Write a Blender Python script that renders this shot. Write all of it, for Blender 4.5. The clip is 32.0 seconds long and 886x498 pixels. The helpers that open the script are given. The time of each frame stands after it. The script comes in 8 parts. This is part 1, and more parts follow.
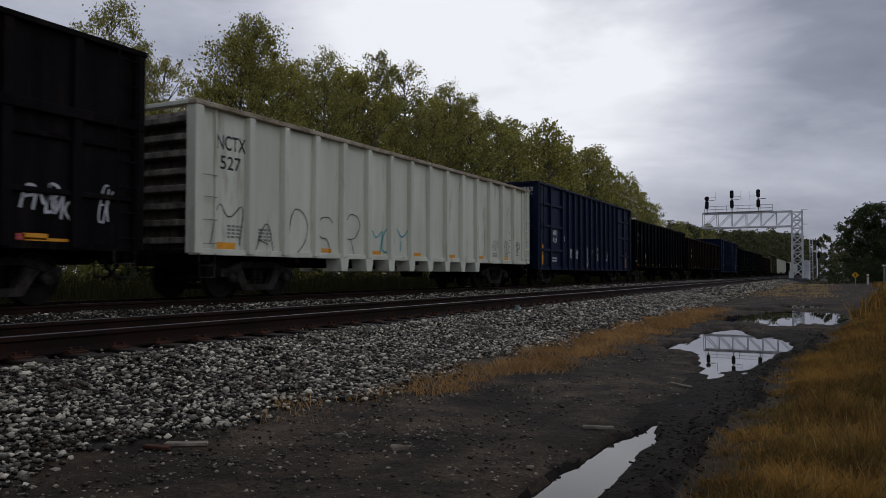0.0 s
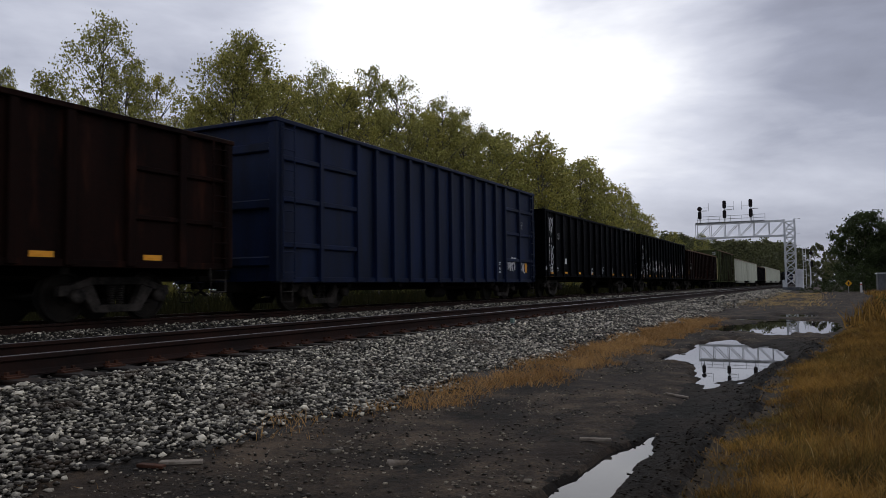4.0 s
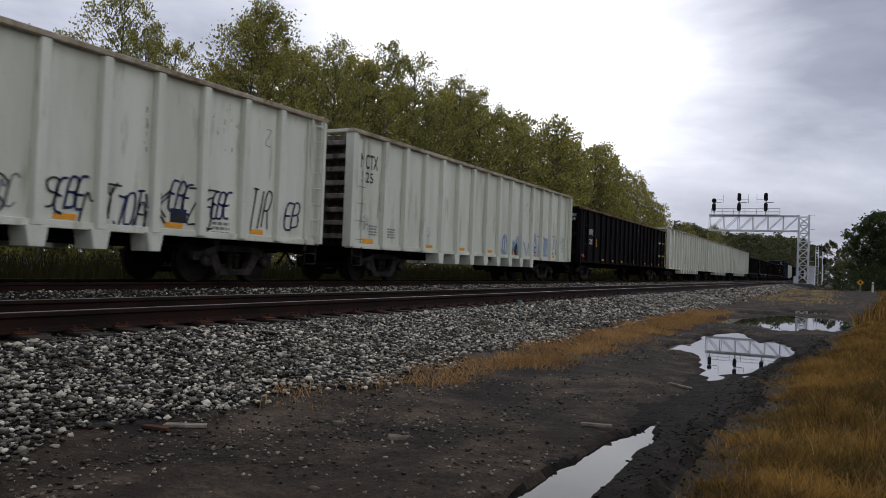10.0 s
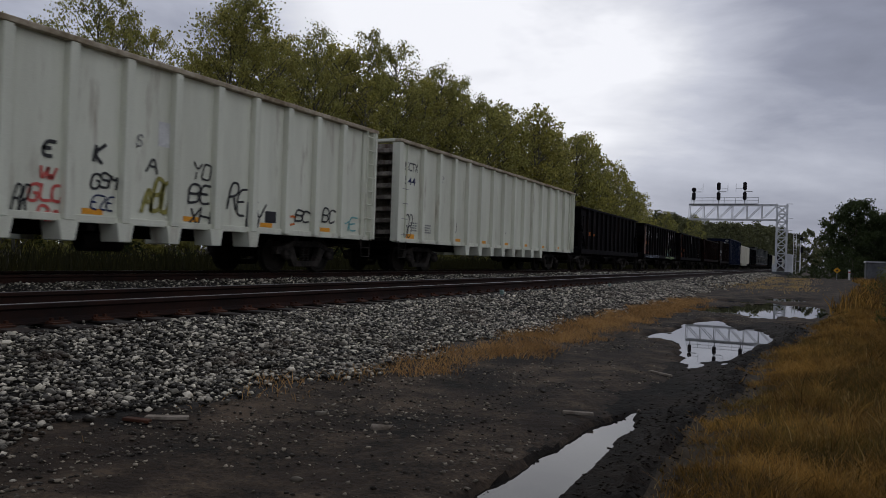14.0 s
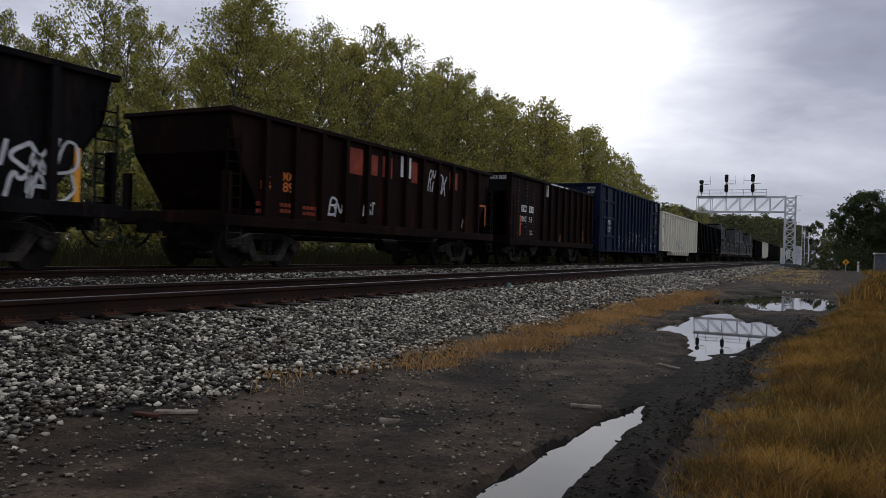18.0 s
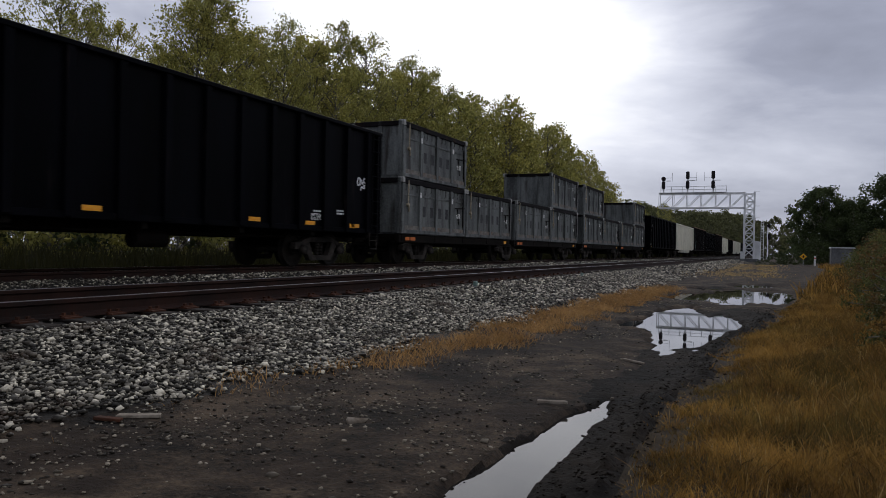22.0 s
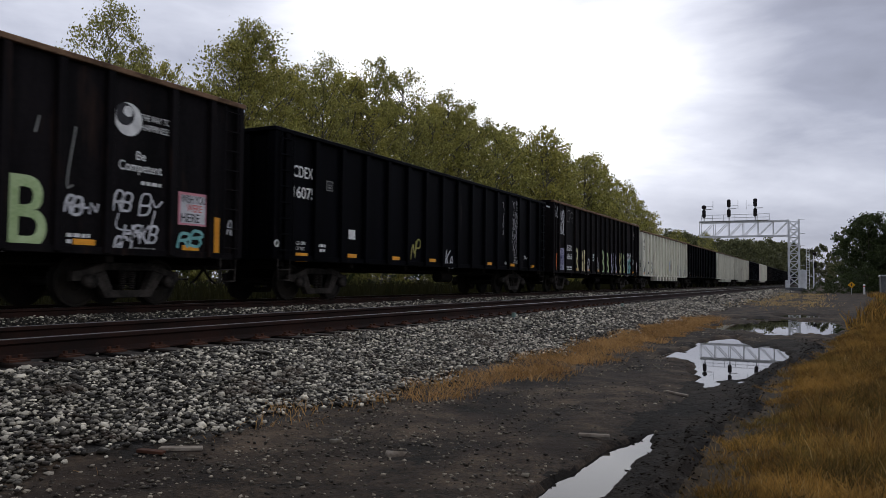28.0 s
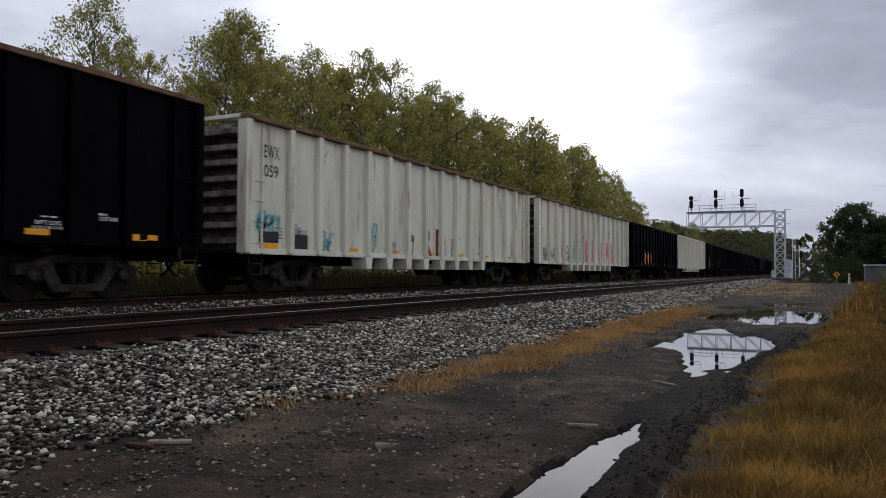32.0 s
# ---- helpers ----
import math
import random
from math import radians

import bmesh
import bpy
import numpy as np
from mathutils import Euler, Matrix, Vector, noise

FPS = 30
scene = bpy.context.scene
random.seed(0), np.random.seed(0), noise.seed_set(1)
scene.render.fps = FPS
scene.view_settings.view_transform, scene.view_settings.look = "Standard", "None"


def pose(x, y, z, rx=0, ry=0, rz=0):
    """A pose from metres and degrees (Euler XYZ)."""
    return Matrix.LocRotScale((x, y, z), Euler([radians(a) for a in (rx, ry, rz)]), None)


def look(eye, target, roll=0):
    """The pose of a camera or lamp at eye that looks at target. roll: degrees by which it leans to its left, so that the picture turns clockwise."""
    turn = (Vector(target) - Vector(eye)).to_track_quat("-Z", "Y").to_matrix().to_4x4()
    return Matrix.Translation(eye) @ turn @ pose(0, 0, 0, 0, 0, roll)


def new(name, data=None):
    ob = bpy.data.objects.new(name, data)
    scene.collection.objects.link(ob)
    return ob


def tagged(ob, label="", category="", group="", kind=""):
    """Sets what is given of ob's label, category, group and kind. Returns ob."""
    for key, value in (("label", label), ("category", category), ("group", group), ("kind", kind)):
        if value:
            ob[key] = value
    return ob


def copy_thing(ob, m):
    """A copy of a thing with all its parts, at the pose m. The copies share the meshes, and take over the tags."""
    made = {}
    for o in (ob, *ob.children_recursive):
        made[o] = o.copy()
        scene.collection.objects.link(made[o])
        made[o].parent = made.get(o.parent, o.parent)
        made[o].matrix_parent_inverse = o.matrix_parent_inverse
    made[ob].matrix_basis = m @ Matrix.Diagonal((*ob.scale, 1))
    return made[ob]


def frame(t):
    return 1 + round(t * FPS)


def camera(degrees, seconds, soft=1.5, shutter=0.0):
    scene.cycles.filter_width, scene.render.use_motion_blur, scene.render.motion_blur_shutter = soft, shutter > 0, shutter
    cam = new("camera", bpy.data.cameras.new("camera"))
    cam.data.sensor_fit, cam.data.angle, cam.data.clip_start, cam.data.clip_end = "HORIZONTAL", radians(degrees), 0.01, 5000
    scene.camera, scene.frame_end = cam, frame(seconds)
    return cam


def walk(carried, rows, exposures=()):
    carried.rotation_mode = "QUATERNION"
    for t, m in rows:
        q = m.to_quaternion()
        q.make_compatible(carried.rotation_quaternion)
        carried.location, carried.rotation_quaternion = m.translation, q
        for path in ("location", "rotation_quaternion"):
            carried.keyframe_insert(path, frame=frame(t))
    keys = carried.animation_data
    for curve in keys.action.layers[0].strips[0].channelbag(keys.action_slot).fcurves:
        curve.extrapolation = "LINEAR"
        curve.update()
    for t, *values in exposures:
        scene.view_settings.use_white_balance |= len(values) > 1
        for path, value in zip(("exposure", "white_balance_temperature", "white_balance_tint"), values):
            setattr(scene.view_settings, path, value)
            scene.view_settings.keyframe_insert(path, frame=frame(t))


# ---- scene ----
cam = camera(61.3, 32.0, soft=0.75, shutter=0.1)
EYE = (0.0, 0.0, 1.35)
# seconds, yaw, pitch, roll of a phone held in the hand by someone who stands still
PATH = (
    (0.0, 27.43, 1.85, -0.07),
    (0.5, 28.81, 2.34, 0.32),
    (1.0, 29.33, 2.28, 0.50),
    (1.5, 29.79, 2.15, 0.63),
    (2.0, 29.57, 2.37, 0.46),
    (2.5, 28.49, 2.37, 0.56),
    (4.5, 26.31, 2.89, 0.43),
    (5.0, 25.40, 2.61, 0.16),
    (5.5, 25.37, 2.17, 0.19),
    (6.0, 24.09, 2.75, 0.44),
    (6.5, 24.29, 3.38, 1.93),
    (7.0, 26.99, 2.83, 1.58),
    (7.5, 26.75, 4.07, 0.55),
    (8.0, 26.99, 4.36, -0.07),
    (8.5, 27.72, 3.51, -0.25),
    (9.0, 27.98, 2.52, -1.22),
    (9.5, 27.55, 1.51, -1.76),
    (10.0, 27.74, 1.24, -2.19),
    (10.5, 27.99, 1.19, -2.27),
    (11.0, 27.71, 1.28, -2.20),
    (11.5, 27.29, 0.88, -2.17),
    (12.0, 27.50, 0.52, -2.02),
    (12.5, 27.20, 0.41, -1.99),
    (13.0, 27.14, 0.53, -2.00),
    (13.5, 26.88, 0.38, -1.93),
    (14.0, 26.37, 0.52, -1.92),
    (14.5, 26.34, 0.78, -1.92),
    (16.5, 26.44, 0.54, -1.76),
    (17.0, 26.41, 0.11, -1.87),
    (17.5, 26.58, -0.31, -1.81),
    (18.0, 26.90, 0.03, -1.63),
    (18.5, 26.93, 0.20, -1.31),
    (19.0, 26.89, 0.13, -1.30),
    (19.5, 26.22, -0.16, -0.88),
    (20.0, 26.22, -0.69, -0.86),
    (20.5, 26.36, -0.90, -0.64),
    (21.0, 27.23, -1.16, -0.49),
    (21.5, 25.47, -0.52, -1.39),
    (22.0, 24.30, -0.04, -1.07),
    (22.5, 23.52, 1.63, 0.65),
    (23.0, 24.11, 1.22, 0.99),
    (23.5, 26.21, 0.97, -0.39),
    (24.0, 26.03, 4.40, -0.91),
    (24.5, 25.71, 3.68, -1.60),
    (25.0, 26.23, 2.96, -1.41),
    (25.5, 26.95, 2.60, -1.45),
    (27.5, 27.50, 2.54, -0.71),
    (28.0, 27.20, 2.34, -0.56),
    (28.5, 26.34, 2.30, -0.49),
    (29.0, 26.59, 2.15, -0.68),
    (29.5, 26.66, 2.09, -0.64),
    (30.0, 27.05, 1.91, -0.48),
    (30.5, 27.45, 1.98, -0.25),
    (31.0, 27.63, 1.66, -0.08),
    (31.5, 26.64, 1.71, -0.22),
    (32.0, 26.33, 1.70, -0.28),
)
walk(cam, [(t, pose(*EYE, 90 + p, r, y)) for t, y, p, r in PATH], exposures=(
    (0, -0.55, 6335, 10), (1, -0.5, 6335, 10), (2.5, -0.55, 6350, 10), (5, 0, 6410, 10), (7, 0, 6410, 10), (8, -0.3, 6395, 10),
    (9, -0.55, 6380, 10), (10, 0, 6410, 10), (11, -0.1, 6425, 10), (12, 0.15, 6440, 10), (13, -0.42, 6380, 10), (14, -0.48, 6380, 10),
    (17, 0.08, 6425, 10), (18, -0.08, 6425, 10), (20, -0.02, 6425, 10), (21, -0.42, 6380, 10), (22, -0.1, 6410, 10), (23, -0.22, 6380, 10),
    (24, -0.35, 6350, 10), (25, -0.2, 6395, 10), (28, 0.05, 6425, 10), (30, 0.02, 6425, 10), (31, -0.12, 6410, 10), (32, 0.12, 6425, 10)))

# ---- plan: x to the right of the camera, y along the railway, z up from the dirt road ----
RAIL = 0.80            # top of the rails
TRAIN_X = -12.6        # middle of the far track, on which the train runs
NEAR_X = -7.05         # middle of the near track
SPEED = 19.04          # metres a second, towards -y

# ---- world and light: an overcast autumn day ----
world = bpy.data.worlds.new("overcast_sky")
scene.world = world
world.use_nodes = True
wn, wl = world.node_tree.nodes, world.node_tree.links
wn.clear()


def wnode(kind, **inputs):
    n = wn.new(kind)
    for k, v in inputs.items():
        n.inputs[k].default_value = v
    return n


sky = wn.new("ShaderNodeTexSky")
sky.sky_type = "NISHITA"
sky.sun_disc = False
sky.sun_elevation, sky.sun_rotation = radians(38), radians(-18)
coords = wn.new("ShaderNodeTexCoord")
# flatten the direction so that the cloud bands stretch along the horizon
squash = wn.new("ShaderNodeMapping")
squash.inputs["Scale"].default_value = (1.0, 1.0, 3.2)
wl.new(coords.outputs["Generated"], squash.inputs["Vector"])
big = wnode("ShaderNodeTexNoise", Scale=1.7, Detail=5.0, Roughness=0.55, Distortion=0.5)
fine = wnode("ShaderNodeTexNoise", Scale=5.5, Detail=6.0, Roughness=0.6, Distortion=0.3)
wl.new(squash.outputs["Vector"], big.inputs["Vector"])
wl.new(squash.outputs["Vector"], fine.inputs["Vector"])
# the thin part of the cloud cover, where the sun stands behind it
sun_way = Vector((-math.sin(radians(22)) * math.cos(radians(20)), math.cos(radians(22)) * math.cos(radians(20)), math.sin(radians(20))))
dot = wn.new("ShaderNodeVectorMath")
dot.operation = "DOT_PRODUCT"
dot.inputs[1].default_value = sun_way
wl.new(coords.outputs["Generated"], dot.inputs[0])
thin = wn.new("ShaderNodeMapRange")
thin.interpolation_type = "SMOOTHSTEP"
for k, v in (("From Min", 0.93), ("From Max", 0.998), ("To Min", 0.0), ("To Max", 0.54)):
    thin.inputs[k].default_value = v
wl.new(dot.outputs["Value"], thin.inputs["Value"])


def wmath(op, a, b):
    n = wn.new("ShaderNodeMath")
    n.operation = op
    for i, v in enumerate((a, b)):
        if isinstance(v, (int, float)):
            n.inputs[i].default_value = v
        else:
            wl.new(v, n.inputs[i])
    return n.outputs[0]


# height above the horizon, for the paler band low down
apart = wn.new("ShaderNodeSeparateXYZ")
wl.new(coords.outputs["Generated"], apart.inputs[0])
low_band = wn.new("ShaderNodeMapRange")
low_band.interpolation_type = "SMOOTHSTEP"
for k, v in (("From Min", 0.20), ("From Max", 0.03), ("To Min", 0.0), ("To Max", 0.10)):
    low_band.inputs[k].default_value = v
wl.new(apart.outputs["Z"], low_band.inputs["Value"])
clouds = wmath("ADD", wmath("MULTIPLY", wmath("SUBTRACT", big.outputs["Fac"], 0.5), 1.0), wmath("MULTIPLY", wmath("SUBTRACT", fine.outputs["Fac"], 0.5), 0.35))
# the overcast is brightest overhead
overhead = wn.new("ShaderNodeMapRange")
overhead.interpolation_type = "SMOOTHSTEP"
for k, v in (("From Min", 0.42), ("From Max", 0.85), ("To Min", 0.0), ("To Max", 0.12)):
    overhead.inputs[k].default_value = v
wl.new(apart.outputs["Z"], overhead.inputs["Value"])
# and thinner towards the railway's side than over the road
side = wn.new("ShaderNodeMapRange")
side.interpolation_type = "SMOOTHSTEP"
for k, v in (("From Min", -0.15), ("From Max", -0.60), ("To Min", 0.0), ("To Max", 0.22)):
    side.inputs[k].default_value = v
wl.new(apart.outputs["X"], side.inputs["Value"])
road_side = wn.new("ShaderNodeMapRange")
road_side.interpolation_type = "SMOOTHSTEP"
for k, v in (("From Min", 0.25), ("From Max", 0.75), ("To Min", 0.0), ("To Max", 0.38)):
    road_side.inputs[k].default_value = v
wl.new(apart.outputs["X"], road_side.inputs["Value"])
cover = wmath("ADD", wmath("ADD", wmath("ADD", wmath("ADD", wmath("ADD", 0.350, road_side.outputs["Result"]), side.outputs["Result"]), overhead.outputs["Result"]), clouds), wmath("ADD", thin.outputs["Result"], low_band.outputs["Result"]))
ramp = wn.new("ShaderNodeValToRGB")
wl.new(cover, ramp.inputs["Fac"])
els = ramp.color_ramp.elements
els[0].position, els[0].color = 0.10, (0.20, 0.21, 0.27, 1)
els[1].position, els[1].color = 1.0, (1.30, 1.30, 1.35, 1)
e = els.new(0.40)
e.color = (0.385, 0.405, 0.505, 1)
e = els.new(0.84)
e.color = (1.02, 1.03, 1.10, 1)
e = els.new(0.70)
e.color = (0.77, 0.79, 0.895, 1)
mixer = wn.new("ShaderNodeMix")
mixer.data_type = "RGBA"
mixer.inputs["Factor"].default_value = 0.95
dim = wn.new("ShaderNodeVectorMath")
dim.operation = "SCALE"
dim.inputs["Scale"].default_value = 0.1
wl.new(sky.outputs["Color"], dim.inputs[0])
wl.new(dim.outputs["Vector"], mixer.inputs["A"])
wl.new(ramp.outputs["Color"], mixer.inputs["B"])
back = wn.new("ShaderNodeBackground")
back.inputs["Strength"].default_value = 1.0
wl.new(mixer.outputs["Result"], back.inputs["Color"])
wout = wn.new("ShaderNodeOutputWorld")
wl.new(back.outputs["Background"], wout.inputs["Surface"])

sun = new("sun", bpy.data.lights.new("sun", "SUN"))
sun.data.energy, sun.data.angle, sun.data.color = 0.5, radians(35), (1.0, 0.96, 0.9)
sun.matrix_world = look(Vector(sun_way) * 50 + Vector((0, 0, 20)), (0, 0, 0))


# ---- materials ----
def material(name, dark, light, rough=0.8, grain=8.0, blotch=0.6, bump=0.15, metal=0.0, rust=None, rust_amount=0.0,
             streak=False, spec=0.22, island=0.0, each=0.0, rough_var=0.15, space="Object", skew=1.0):
    """A weathered surface: two scales of variation, optional rust or dirt patches, relief."""
    m = bpy.data.materials.new(name)
    m.use_nodes = True
    n, l = m.node_tree.nodes, m.node_tree.links
    p = n["Principled BSDF"]
    co = n.new("ShaderNodeTexCoord").outputs[space]
    if each or streak:
        info = n.new("ShaderNodeObjectInfo")
        shift = n.new("ShaderNodeVectorMath")
        shift.operation = "MULTIPLY_ADD"
        l.new(co, shift.inputs[0])
        shift.inputs[1].default_value = (1, 1, 1)
        comb = n.new("ShaderNodeCombineXYZ")
        mul = n.new("ShaderNodeMath")
        mul.operation = "MULTIPLY"
        mul.inputs[1].default_value = 37.0
        l.new(info.outputs["Random"], mul.inputs[0])
        l.new(mul.outputs[0], comb.inputs[0])
        l.new(mul.outputs[0], comb.inputs[1])
        l.new(comb.outputs[0], shift.inputs[2])
        co = shift.outputs["Vector"]

    def noise_tex(scale, detail, vec):
        t = n.new("ShaderNodeTexNoise")
        t.inputs["Scale"].default_value, t.inputs["Detail"].default_value, t.inputs["Roughness"].default_value = scale, detail, 0.62
        l.new(vec, t.inputs["Vector"])
        return t.outputs["Fac"]

    vec_b = co
    if streak:
        mp = n.new("ShaderNodeMapping")
        mp.inputs["Scale"].default_value = (2.2, 2.2, 0.35)
        l.new(co, mp.inputs["Vector"])
        vec_b = mp.outputs["Vector"]
    large = noise_tex(blotch, 5.0, vec_b)
    small = noise_tex(grain, 8.0, co)
    add = n.new("ShaderNodeMath")
    add.operation = "MULTIPLY_ADD"
    l.new(small, add.inputs[0])
    add.inputs[1].default_value = 0.55
    l.new(large, add.inputs[2])
    fac = n.new("ShaderNodeMapRange")
    for k, v in (("From Min", 0.61), ("From Max", 0.94)):
        fac.inputs[k].default_value = v
    l.new(add.outputs[0], fac.inputs["Value"])
    value = fac.outputs["Result"]
    if island or each:
        src = n.new("ShaderNodeNewGeometry").outputs["Random Per Island"] if island else info.outputs["Random"]
        mx = n.new("ShaderNodeMix")
        mx.inputs["Factor"].default_value = island or each
        l.new(value, mx.inputs["A"])
        l.new(src, mx.inputs["B"])
        value = mx.outputs["Result"]
    if skew != 1.0:
        pw = n.new("ShaderNodeMath")
        pw.operation = "POWER"
        pw.use_clamp = True
        l.new(value, pw.inputs[0])
        pw.inputs[1].default_value = skew
        value = pw.outputs[0]
    col = n.new("ShaderNodeMix")
    col.data_type = "RGBA"
    col.inputs["A"].default_value, col.inputs["B"].default_value = (*dark, 1), (*light, 1)
    l.new(value, col.inputs["Factor"])
    out = col.outputs["Result"]
    if rust:
        worn = noise_tex(1.3, 9.0, vec_b)
        rr = n.new("ShaderNodeMapRange")
        rr.inputs["From Min"].default_value, rr.inputs["From Max"].default_value = 0.68 - 0.3 * rust_amount, 0.80 - 0.25 * rust_amount
        l.new(worn, rr.inputs["Value"])
        rc = n.new("ShaderNodeMix")
        rc.data_type = "RGBA"
        rc.inputs["B"].default_value = (*rust, 1)
        l.new(rr.outputs["Result"], rc.inputs["Factor"])
        l.new(out, rc.inputs["A"])
        out = rc.outputs["Result"]
    l.new(out, p.inputs["Base Color"])
    rg = n.new("ShaderNodeMapRange")
    rg.inputs["To Min"].default_value, rg.inputs["To Max"].default_value = max(0.02, rough - rough_var), min(1.0, rough + rough_var)
    l.new(small, rg.inputs["Value"])
    l.new(rg.outputs["Result"], p.inputs["Roughness"])
    p.inputs["Metallic"].default_value = metal
    p.inputs["Specular IOR Level"].default_value = spec
    if bump:
        b = n.new("ShaderNodeBump")
        b.inputs["Strength"].default_value, b.inputs["Distance"].default_value = bump, 0.02
        l.new(small, b.inputs["Height"])
        l.new(b.outputs["Normal"], p.inputs["Normal"])
    return m


